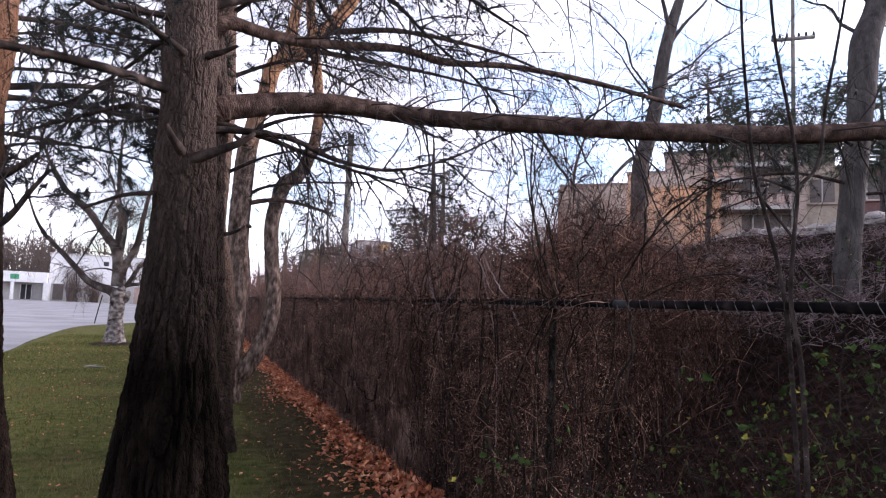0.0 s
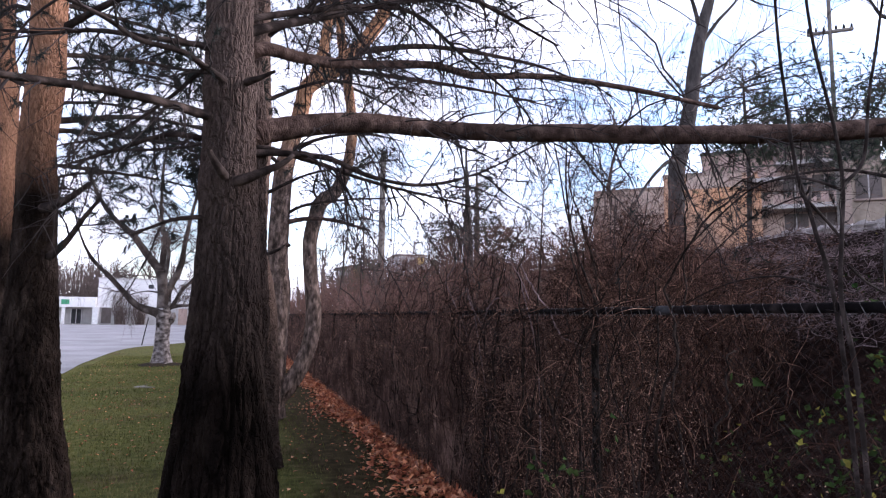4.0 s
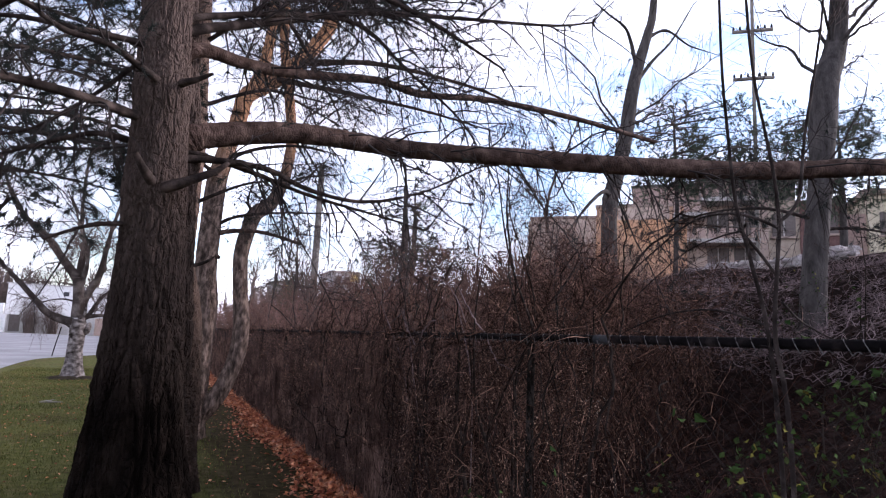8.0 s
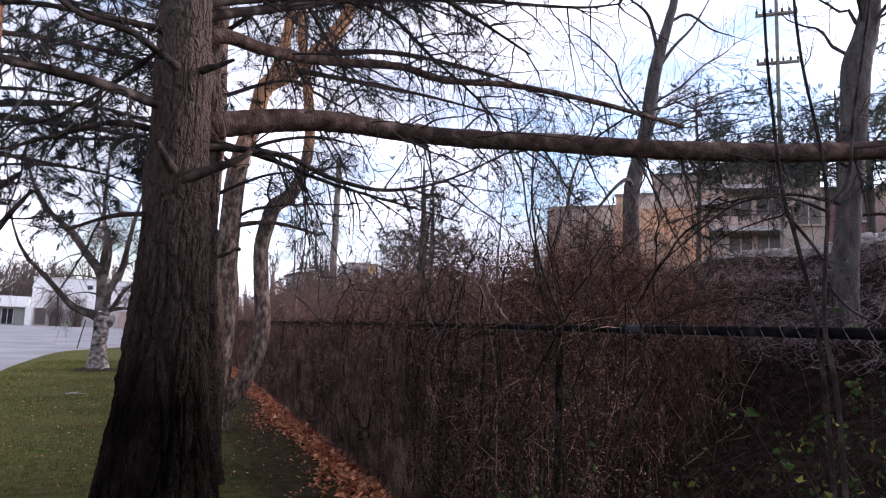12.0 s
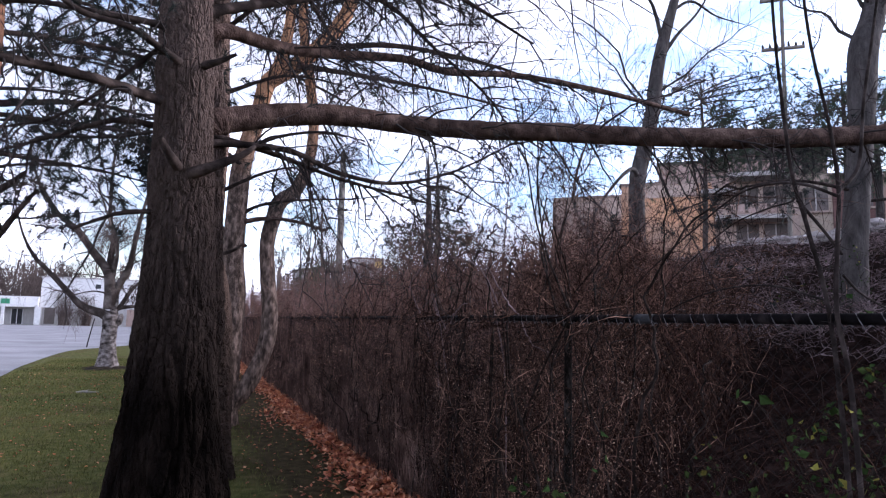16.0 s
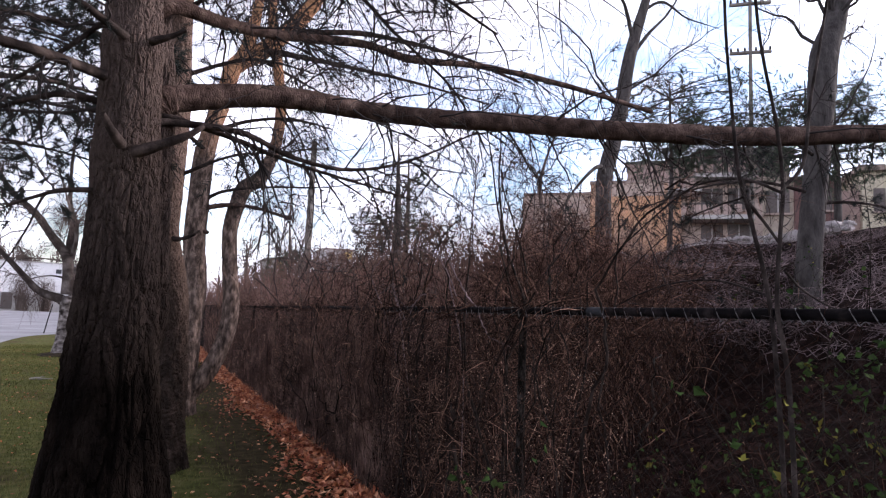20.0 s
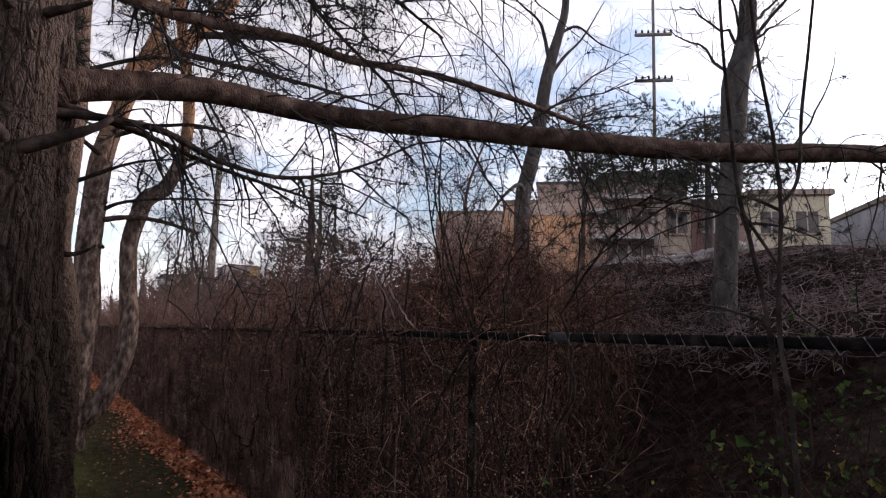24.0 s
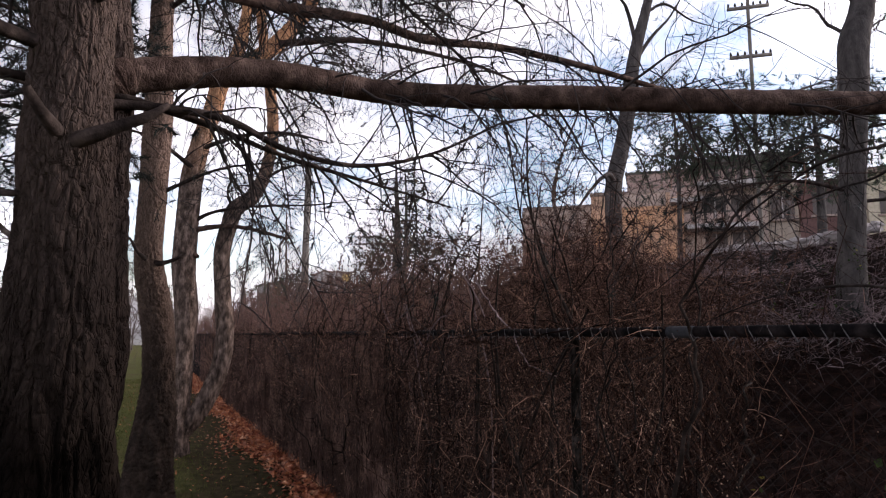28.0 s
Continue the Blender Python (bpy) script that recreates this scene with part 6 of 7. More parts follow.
bare_tree("bank_tree", "tall grey forked tree standing on the bank", [(7.75, 13.0, 2.4), (7.75, 13.0, 3.0), (7.74, 13.0, 3.8), (7.72, 13.0, 4.85), (7.78, 13.0, 5.5), (8.0, 13.0, 6.25), (8.22, 13.0, 7.1), (8.4, 13.0, 8.2), (8.62, 13.0, 9.1), (8.95, 13.0, 10.1), (9.15, 13.0, 11.0), (9.3, 13.0, 14)],
          [0.24, 0.215, 0.20, 0.19, 0.20, 0.19, 0.18, 0.17, 0.15, 0.12, 0.10, 0.03], M["greybark"], limbs=9, reach=3.8, start=0.5, twigs=300, seed=61, fine=1100, up=0.15, stout=0.2)
forked = bpy.data.objects["bank_tree"]
knobbed = [[(7.75, 12.95, 5.35), (7.5, 12.8, 5.55), (7.2, 12.7, 5.45), (6.7, 12.6, 5.0), (6.2, 12.5, 4.4), (5.9, 12.4, 3.9)], [(8.6, 13.0, 9.0), (8.3, 12.9, 9.7), (8.0, 12.8, 10.0), (7.3, 12.7, 10.2), (6.4, 12.6, 10.6)],
           [(8.95, 13.0, 10.0), (9.5, 12.9, 10.3), (10.2, 12.8, 10.0), (11.0, 12.7, 9.9)], [(8.45, 13.0, 8.5), (9.0, 12.9, 9.3), (9.6, 12.8, 10.0), (10.3, 12.7, 11.2)]]
for p, r in zip(knobbed, (0.07, 0.06, 0.05, 0.06)):
    part("limb", mesh("limb", *rod(p, [r, r * 0.6, r * 0.2], 24, 8), M["greybark"]), forked)
a, ra = offshoots(resampled(knobbed, 14), 40, 0.9, spread=0.75, droop=0.2, radius=0.012, rings=7, start=0.2, bend=0.7)
b, rb = offshoots(a, 160, 0.45, spread=0.8, droop=0.2, radius=0.006, rings=5, bend=0.8)
part("branchwork", mesh("branches", *join([tubes(a, ra, 4), tubes(b, rb, 3)]), M["twig"]), forked, "crooked bare side branches", "stuff")
bare_tree("bank_tree", "thick grey tree with a bulging trunk on the bank", [(6.08, 6.5, 1.7), (6.14, 6.5, 2.1), (6.23, 6.5, 3.0), (6.38, 6.5, 4.0), (6.49, 6.5, 4.75), (6.55, 6.5, 5.3), (6.63, 6.5, 5.9), (6.86, 6.5, 6.42), (7.0, 6.5, 7.0), (7.1, 6.5, 8.5), (7.1, 6.5, 11)],
          [0.225, 0.185, 0.165, 0.16, 0.165, 0.19, 0.195, 0.165, 0.14, 0.11, 0.03], M["greybark"], limbs=18, reach=2.8, start=0.6, twigs=340, seed=67, fine=1000, stout=0.25)
bulged = bpy.data.objects["bank_tree.001"]
boughs = [[(6.3, 6.5, 3.75), (5.5, 6.7, 3.85), (4.6, 6.9, 3.7), (3.6, 7.0, 3.3)], [(6.4, 6.5, 4.3), (5.6, 6.3, 4.35), (4.9, 6.2, 4.2), (4.3, 6.1, 4.0)], [(6.3, 6.5, 3.6), (6.8, 6.3, 3.65), (7.3, 6.1, 3.6), (7.8, 5.9, 3.45)], [(6.4, 6.5, 4.6), (7.0, 6.2, 4.7), (7.6, 6.0, 4.55)]]
for p in boughs:
    part("limb", mesh("limb", *rod(p, [0.028, 0.018, 0.008], 20, 7), M["limb"]), bulged)
a, ra = offshoots(resampled(boughs, 14), 90, 0.55, spread=0.75, droop=0.15, radius=0.006, rings=7, start=0.2, bend=0.6)
b, rb = offshoots(a, 300, 0.25, spread=0.8, droop=0.1, radius=0.003, rings=5)
part("branchwork", mesh("branches", *join([tubes(a, ra, 4), tubes(b, rb, 3)]), M["twig"]), bulged, "dark side branches", "stuff")
part("needle_foliage", mesh("needles", *tufts(b, 520, needles=22, size=0.075, width=0.003, start=0.3), M["needle"], smooth=False), bulged, "sparse dark needles", "stuff")
for n in range(18):
    y = 9.0 + 1.6 * n + rng.uniform(-0.4, 0.4)
    x = rng.uniform(0.7, 7.5)
    h, r = rng.uniform(2.4, 4.0) + 0.04 * y, rng.uniform(0.022, 0.05)
    z = float(bank(x, y)) - 0.05
    w = rng.normal(size=(4, 2)) * 0.14
    bare_tree("sapling_tree", "thin bare sapling among the brush", [(x, y, z), (x + w[0, 0], y, z + h * 0.3), (x + w[1, 0] * 2, y + w[1, 1], z + h * 0.6), (x + w[2, 0] * 3, y + w[2, 1], z + h)], [r, r * 0.8, r * 0.55, r * 0.2],
              M["farwood"], limbs=12, reach=1.3, start=0.25, twigs=90, seed=80 + n, sides=8, fine=260, group="saplings on the bank", category="sapling", up=0.25)


def conifer(x, y, h, spread, label, seed, trunk_r=0.16, z=None, sparse=1.0, layered=False):
    z = float(bank(x, y)) if z is None else z
    t = thing("conifer", label, "conifer", "evergreens behind the fence", at=(x, y, z))
    part("trunk", mesh("trunk", *bark_tube([(x, y, z - 0.1), (x + 0.1, y, z + h * 0.5), (x, y, z + h)], [trunk_r, trunk_r * 0.7, 0.02], sides=14, step=0.2, depth=0.01, seed=seed), M["greybark"]), t)
    n = int(30 * sparse)
    hh = rng.choice([0.54, 0.64, 0.74, 0.84, 0.92], n) + rng.normal(0, 0.02, n) if layered else rng.uniform(0.25, 1.0, n)
    az = rng.uniform(0, 2 * np.pi, n)
    L = spread * rng.uniform(0.45, 1.0, n) * (1.3 - 0.6 * hh) if layered else spread * (1.15 - hh) * rng.uniform(0.6, 1.2, n) + 0.3
    u = np.linspace(0, 1, 7)
    d = np.stack([np.cos(az), np.sin(az), np.full(n, 0.12)], -1)
    Q = np.array([x, y, z]) + np.stack([0 * hh, 0 * hh, hh * h], -1)[:, None] + d[:, None] * (u[None, :, None] * L[:, None, None])
    Q[:, :, 2] -= 0.15 * L[:, None] * u[None] ** 2
    a, ra = offshoots(Q, n * 11, spread * 0.3, spread=0.8, radius=0.008, rings=4)
    a2, ra2 = offshoots(a, n * 40, spread * 0.12, spread=0.8, radius=0.005, rings=4, start=0.2)
    a, ra = np.concatenate([a, a2]), np.concatenate([ra, ra2])
    part("branchwork", mesh("branches", *join([tubes(Q, 0.03 * (1 - 0.7 * u)[None].repeat(n, 0), 4), tubes(a, ra, 3)]), M["farwood"]), t, kind="stuff")
    part("needle_foliage", mesh("needles", *tufts(a, int(n * (170 if layered else 90)), needles=26, size=0.085, width=0.0024, start=0.05), M["conifer"], smooth=False), t, "dark green needles", "stuff")


conifer(5.2, 21.0, 6.2, 2.2, "dark green pine among bare brush on the bank", 5, 0.2)
conifer(9.0, 30.0, 6.5, 2.4, "dark green pine among bare brush on the bank", 6)
conifer(12.7, 16.0, 6.1, 3.6, "spreading pine on the terrace above the bank", 7, 0.09, layered=True, sparse=1.5)
conifer(16.5, 14.0, 6.1, 3.4, "spreading pine on the terrace above the bank", 8, layered=True, sparse=1.4)
conifer(19.4, 15.0, 6.4, 2.6, "spreading pine on the terrace above the bank", 11, layered=True)
conifer(5.6, 39.5, 3.4, 2.4, "broad dark evergreen bush above the brush", 12, 0.12, sparse=2.2)
bare_tree("sapling_tree", "slender dead stem hung with drooping vines", [(5.35, 39.6, 2.0), (5.3, 39.6, 4.5), (5.15, 39.6, 7.0), (5.1, 39.6, 9.6)], [0.09, 0.08, 0.06, 0.03], M["farwood"], limbs=34, reach=0.8, start=0.3, twigs=260, seed=99, sides=8, fine=500, group="saplings on the bank", category="sapling", up=-1.1)
conifer(-46, 152, 14.0, 5.0, "far dark evergreen behind the white building", 13, 0.3, z=0.0, sparse=1.6)
conifer(-32, 156, 12.0, 5.0, "far dark evergreen behind the white building", 14, 0.3, z=0.0, sparse=1.6)
conifer(6.5, 70, 7.0, 3.0, "far dark conifer beyond the bank", 9)
conifer(9.5, 75, 9.0, 3.4, "far dark conifer beyond the bank", 10)


def pole(name, label, x, y, z0, z1, r, arms, mat):
    t = thing(name, label, "pole", at=(x, y, z0))
    part("shaft", mesh("shaft", *rod([(x, y, z0 - 0.2), (x, y, (z0 + z1) / 2), (x, y, z1)], [r, r * 0.9, r * 0.75], 10, 12), mat), t)
    for z in arms:
        arm = part("crossarm", mesh("crossarm", *turned(box(x - 0.75, x + 0.75, y - 0.06, y + 0.06, z - 0.06, z + 0.06, 0.01), -0.7, (x, y, z)), M["grey_wood"]), t)
        for s in (-0.7, -0.45, -0.2, 0.2, 0.45, 0.7):
            c, q = math.cos(-0.7) * s, math.sin(-0.7) * s
            ob = part("insulator", mesh("insulator", *rod([(x + c, y + q, z + 0.05), (x + c, y + q, z + 0.12), (x + c, y + q, z + 0.22)], [0.03, 0.055, 0.03], 6, 8), M["sleeve"]), t)


pole("utility_pole", "wooden utility pole with crossarms and insulators", 18.35, 17.6, 3.8, 17.2, 0.08, (12.55, 14.55), M["grey_wood"])
pole("utility_pole", "plain weathered grey wooden pole among the brush", 7.5, 45, 2.6, 13.8, 0.26, (), M["grey_wood"])


# ---- birch ----
def birch():
    x, y = -4.69, 25.0
    t, a, q, s = bare_tree("birch_tree", "old white-barked birch with bare drooping crown on the lawn", [(x, y, -0.05), (x, y, 0.5), (x, y, 0.92), (x + 0.02, y, 1.4), (x + 0.02, y, 1.75), (x, y, 1.95)],
                           [0.30, 0.25, 0.235, 0.24, 0.265, 0.2], M["birch"], limbs=2, reach=0.8, start=0.7, twigs=10, fine=20, seed=71, category="birch", sides=36, flare=0.12)
    limbs = [[(-4.75, y, 1.72), (-4.95, y, 1.86), (-5.25, y, 1.95), (-5.61, y, 2.12), (-5.98, y, 2.51), (-6.5, y, 3.08), (-7.08, y, 3.69), (-7.47, y, 4.45), (-7.8, y, 5.6)],
             [(-4.70, y, 2.0), (-4.74, y, 2.65), (-4.87, y, 3.28), (-5.34, y, 3.9), (-5.87, y, 4.6), (-6.54, y, 5.2), (-7.1, y, 6.1), (-7.5, y, 7.2)],
             [(-4.74, y, 2.5), (-4.82, y + 0.1, 3.68), (-4.78, y + 0.2, 4.48), (-4.97, y + 0.3, 5.28), (-5.0, y + 0.3, 7.0), (-4.8, y, 8.8)],
             [(-4.66, y, 2.2), (-4.55, y, 2.7), (-4.22, y, 3.46), (-4.11, y, 4.27), (-3.99, y, 5.09), (-3.7, y, 6.6), (-3.5, y, 8.2)],
             [(-4.6, y, 1.95), (-4.4, y, 2.05), (-4.09, y, 2.10), (-3.79, y, 2.14), (-3.2, y - 0.2, 2.5), (-2.6, y - 0.3, 3.3)],
             [(-4.55, y, 2.0), (-4.38, y, 2.14), (-4.11, y, 2.66), (-3.83, y, 2.98), (-3.3, y, 3.7), (-2.9, y, 4.8)],
             [(-4.75, y, 2.5), (-5.1, y - 0.1, 2.58), (-5.42, y - 0.2, 2.56), (-5.77, y - 0.3, 2.44)], [(-4.8, y, 3.04), (-5.3, y - 0.2, 3.12), (-5.8, y - 0.3, 3.1), (-6.22, y - 0.4, 3.01)],
             [(-4.7, y, 3.2), (-4.6, y - 0.4, 4.0), (-4.9, y - 0.7, 5.0), (-5.3, y - 0.9, 6.2)]]
    for p, r in zip(limbs, (0.16, 0.20, 0.13, 0.14, 0.085, 0.09, 0.035, 0.035, 0.08)):
        part("limb", mesh("limb", *rod(p, [r * 1.15, r * 0.85, r * 0.6, r * 0.4, 0.02], 30, 9), M["birch_limb"]), t)
    part("burl", mesh("burl", *bark_tube([(-4.52, y - 0.02, 1.42), (-4.44, y - 0.05, 1.56), (-4.37, y - 0.06, 1.72), (-4.33, y - 0.06, 1.86)], [0.06, 0.13, 0.11, 0.03], sides=18, step=0.03, depth=0.01, seed=5), M["birch"]), t, "stub of a lost limb")
    P = resampled(limbs[:6] + limbs[8:], 14)
    b, rb = offshoots(P, 120, 1.4, spread=0.75, radius=0.022, rings=8, start=0.25, up=0.3, droop=0.15)
    c, rc = offshoots(b, 1700, 0.75, spread=0.75, droop=0.35, radius=0.010, rings=6)
    d, rd = offshoots(c, 6500, 0.42, spread=0.8, droop=0.6, radius=0.006, rings=4)
    part("twig_spray", mesh("twig_spray", *join([tubes(b, rb, 5), tubes(c, rc, 3), tubes(d, rd, 3)]), M["farwood"]), t, "fine drooping bare twigs", "stuff")


birch()
u = np.linspace(0, 2 * np.pi, 41)[:-1]
edge = 0.85 + 0.12 * np.sin(3 * u + 1) + 0.07 * np.sin(7 * u) + 0.04 * np.sin(13 * u)
rings = [np.stack([-4.69 + edge * k * np.cos(u), 25.0 + edge * k * np.sin(u), np.full(40, z)], -1) for k, z in ((1.0, -0.01), (0.85, 0.03), (0.6, 0.07), (0.25, 0.11))]
soil = thing("soil_mound", "low mound of dark bare soil round the birch foot", "soil", at=(-4.69, 25.0, 0))
part("earth", mesh("earth", np.concatenate(rings), np.array([(r * 40 + i, r * 40 + (i + 1) % 40, r * 40 + 40 + (i + 1) % 40, r * 40 + 40 + i) for r in range(3) for i in range(40)]), M["earth"]), soil)
stake = thing("leaning_stake", "thin dark leaning stake at the lawn edge", "stake", at=(-7.3, 41.0, 0))
part("shaft", mesh("shaft", *rod([(-7.3, 41.0, -0.1), (-7.15, 41.0, 0.8), (-7.0, 41.0, 1.6)], [0.028, 0.028, 0.024], 6, 8), M["steel"]), stake)
log = thing("fallen_branch", "short pale fallen branch on the lawn", "branch", at=(-4.3, 17.4, 0))
part("wood", mesh("wood", *rod([(-4.52, 17.4, 0.02), (-4.38, 17.43, 0.03), (-4.25, 17.36, 0.025), (-4.06, 17.4, 0.02)], [0.02, 0.03, 0.024, 0.01], 12, 9), M["grey_wood"]), log)
shard = part("splinter", mesh("splinter", *rod([(-4.40, 17.42, 0.03), (-4.3, 17.48, 0.055), (-4.24, 17.52, 0.065)], [0.013, 0.01, 0.005], 8, 7), M["grey_wood"]), log)

# ---- pale fluff among the brush ----
fluff = thing("seed_head", "pale fluffy seed head among the brown brush", "plant", at=(2.03, 5.96, 0.8))
part("stalk", mesh("stalk", *rod([(2.03, 5.96, float(bank(2.03, 5.96)) - 0.02), (2.05, 5.95, 1.0), (2.03, 5.96, 1.2)], [0.005, 0.004, 0.003], 8, 5), M["vine"]), fluff)
part("fluff", mesh("fluff", *leaves(np.array([2.03, 5.96, 1.2]) + rng.normal(size=(34, 3)) * (0.07, 0.05, 0.04), 0.035), M["blossom"], smooth=False), fluff, kind="stuff")

# ---- buildings ----
def solid(name, chunk, mat, parent, label=""):
    return part(name, mesh(name, *chunk, mat, smooth=False), parent, label)


def hall():
    t = thing("white_building", "low white commercial building across the parking area", "building", at=(-26, 124, 0))
    solid("wall", box(-24.4, -2, 122, 146, 2.9, 7.75), M["white"], t, "white upper wall")
    solid("plinth", box(-24.3, -2.1, 122.05, 145.9, 0, 2.9), M["block"], t, "pale block lower wall")
    solid("coping", box(-24.6, -1.8, 121.8, 146.2, 7.75, 7.95), M["block"], t)
    solid("wing", box(-80, -24.5, 121, 146, 2.85, 4.55), M["white"], t, "white fascia of the low wing")
    solid("wing_wall", box(-80, -24.5, 123.5, 145.9, 0, 2.85), M["block"], t, "recessed pale wall under the canopy")
    solid("sign_panel", box(-29.6, -28.4, 120.9, 121.02, 3.3, 4.1, 0.02), M["green_sign"], t, "small green sign panel")
    for x in np.arange(-79.5, -25, 5.0):
        solid("pillar", box(x, x + 0.45, 121.1, 121.55, 0, 2.85, 0.03), M["white"], t)
        w = solid("window", box(x + 0.9, x + 2.6, 123.38, 123.48, 0.1, 2.5), M["dark"], t)
        for s in (0, 0.8, 1.6):
            solid("mullion", box(x + 0.9 + s, x + 1.0 + s, 123.3, 123.37, 0.1, 2.5), M["white"], w)
    solid("pier", box(-24.9, -24.0, 120.9, 122.0, 0, 2.9), M["white"], t, "white pier at the corner")
    door = solid("door", box(-23.7, -22.2, 121.9, 122.02, 0.2, 2.85), M["pane"], t, "grey glazed door")
    solid("frame", box(-23.8, -22.1, 121.85, 121.95, 2.85, 2.97), M["white"], door)
    solid("door", box(-11.6, -10.2, 121.9, 122.02, 0, 2.8), M["redbrick"], t, "brown door")
    solid("window", box(-16.6, -15.8, 121.92, 121.99, 6.2, 6.9), M["dark"], t)
    solid("window", box(-13.4, -12.4, 121.92, 121.99, 6.2, 6.9), M["dark"], t)
    for x in (-20.6, -17.4, -8.6):
        sh = thing("foundation_shrub", "narrow bare shrub against the white wall", "shrub", "shrubs along the wall", at=(x, 120.8, 0))
        P, R = stems(np.stack([rng.normal(x, 0.4, 60), rng.normal(120.8, 0.2, 60), np.zeros(60)], -1), rng.uniform(2, 5.5, 60), 0.1, 0.3, 7, np.full(60, 0.05), np.zeros(60))
        a, ra = offshoots(P, 300, 1.0, radius=0.03, rings=4)
        part("brushwood", mesh("stems", *join([tubes(P, R, 4), tubes(a, ra, 3)]), M["farwood"]), sh, kind="stuff")


hall()


def bank_house():
    """The stepped brick building at the top of the bank; its front runs along one slanting line."""
    ang = math.atan2(24.4 - 33.0, 26.9 - 17.5)
    o = (17.5, 33.0, 0.0)
    t = thing("brick_building", "stepped tan and orange brick building above the bank", "building", at=o)

    def blk(name, s0, s1, d0, d1, z0, z1, mat, label="", parent=None):
        return solid(name, turned(box(o[0] + s0, o[0] + s1, o[1] + d0, o[1] + d1, z0, z1), ang, o), mat, parent or t, label)

    blk("wall", 0.3, 4.0, 0, 12, 3.5, 9.15, M["tan"], "tan brick wall")
    solid("corner", turned((rod([(o[0] + 0.32, o[1] + 0.32, 3.5), (o[0] + 0.32, o[1] + 0.32, 6.0), (o[0] + 0.32, o[1] + 0.32, 9.1)], [0.34, 0.34, 0.34], 4, 24)), ang, o), M["tan"], t, "rounded brick corner")
    blk("coping", 0.1, 4.0, -0.12, 12, 9.15, 9.3, M["slab"], "pale coping")
    blk("wall", 4.0, 8.9, -0.15, 12, 3.5, 9.72, M["orange"], "orange brick wall")
    blk("coping", 3.95, 8.95, -0.25, 12, 9.72, 9.9, M["slab"], "pale coping")
    blk("panel", 5.2, 8.0, -0.22, -0.16, 9.0, 9.7, M["tan"], "tan band under the coping")
    pent = blk("penthouse", 5.9, 9.75, 3.0, 9, 9.7, 11.6, M["redbrick"], "dull red brick penthouse")
    blk("parapet", 5.8, 9.85, 2.9, 9.1, 11.6, 11.75, M["roof"], "", pent)
    for s in np.arange(5.9, 9.8, 0.65):
        blk("rail_post", s, s + 0.05, 2.95, 3.0, 11.75, 12.1, M["roof"], "", pent)
    # the bowed block with balconies and a dark top storey
    blk("wall", 8.9, 12.7, 0.2, 12, 3.5, 9.9, M["mauve"], "mauve-brown wall behind the balconies")
    top = blk("loggia", 9.7, 14.4, 0.5, 12, 9.9, 11.25, M["shade"], "dark glazed top storey")
    blk("roof", 9.5, 14.6, 0.1, 12, 11.25, 11.5, M["roof"], "flat dark roof")
    blk("roof", 10.3, 14.2, 0.6, 11, 11.5, 11.75, M["roof"], "raised roof edge")
    for s in (9.75, 10.9, 12.0, 13.1, 14.2):
        blk("mullion", s, s + 0.12, 0.42, 0.5, 9.95, 11.25, M["slab"], "", top)
    for z, s0, s1 in ((7.5, 8.9, 12.6), (8.95, 8.2, 9.9), (9.75, 9.6, 12.6)):
        sl = blk("balcony", s0, s1, -1.2, 0.2, z, z + 0.22, M["stone_band"], "pale balcony slab")
        for q in np.arange(s0, s1 - 0.3, 0.52):
            blk("baluster", q, q + 0.34, -1.19, -1.13, z + 0.28, z + 0.78, M["redbrick"], "", sl)
        blk("rail", s0, s1, -1.22, -1.1, z + 0.8, z + 0.86, M["roof"], "", sl)
    blk("column", 12.45, 12.8, -1.25, -0.95, 3.5, 9.75, M["slab"], "grey column")
    blk("wall", 12.8, 14.4, -0.4, 12, 3.5, 9.85, M["cream"], "cream plastered wall")
    blk("wall", 14.4, 16.4, -0.6, 12, 3.5, 9.8, M["maroon"], "dark red-brown wall")
    blk("wall", 16.4, 17.6, 0.4, 12, 3.5, 9.2, M["redbrick"], "dull red brick link")
    blk("wall", 17.6, 21.6, 0.0, 12, 3.5, 10.1, M["yellow_wall"], "pale yellowish rendered wall")
    blk("roof", 17.4, 21.8, -0.3, 12, 10.1, 10.4, M["slab"], "flat grey roof")
    for s, z, d in ((9.95, 4.2, 0.14), (11.3, 4.2, 0.14), (9.95, 6.2, 0.14), (11.3, 6.2, 0.14), (9.95, 8.2, 0.14), (11.3, 8.2, 0.14), (13.1, 5.6, -0.46), (13.1, 7.9, -0.46), (15.0, 5.6, -0.66), (15.0, 8.0, -0.66), (18.1, 5.4, -0.06), (19.9, 5.4, -0.06), (18.1, 8.0, -0.06), (19.9, 8.0, -0.06)):
        w = blk("window", s, s + 1.1, d, d + 0.3, z, z + 1.2, M["pane"])
        blk("sill", s - 0.1, s + 1.2, d - 0.09, d + 0.2, z - 0.1, z, M["slab"], "", w)
        blk("mullion", s + 0.52, s + 0.58, d - 0.02, d + 0.02, z, z + 1.2, M["stone_band"], "", w)


bank_house()


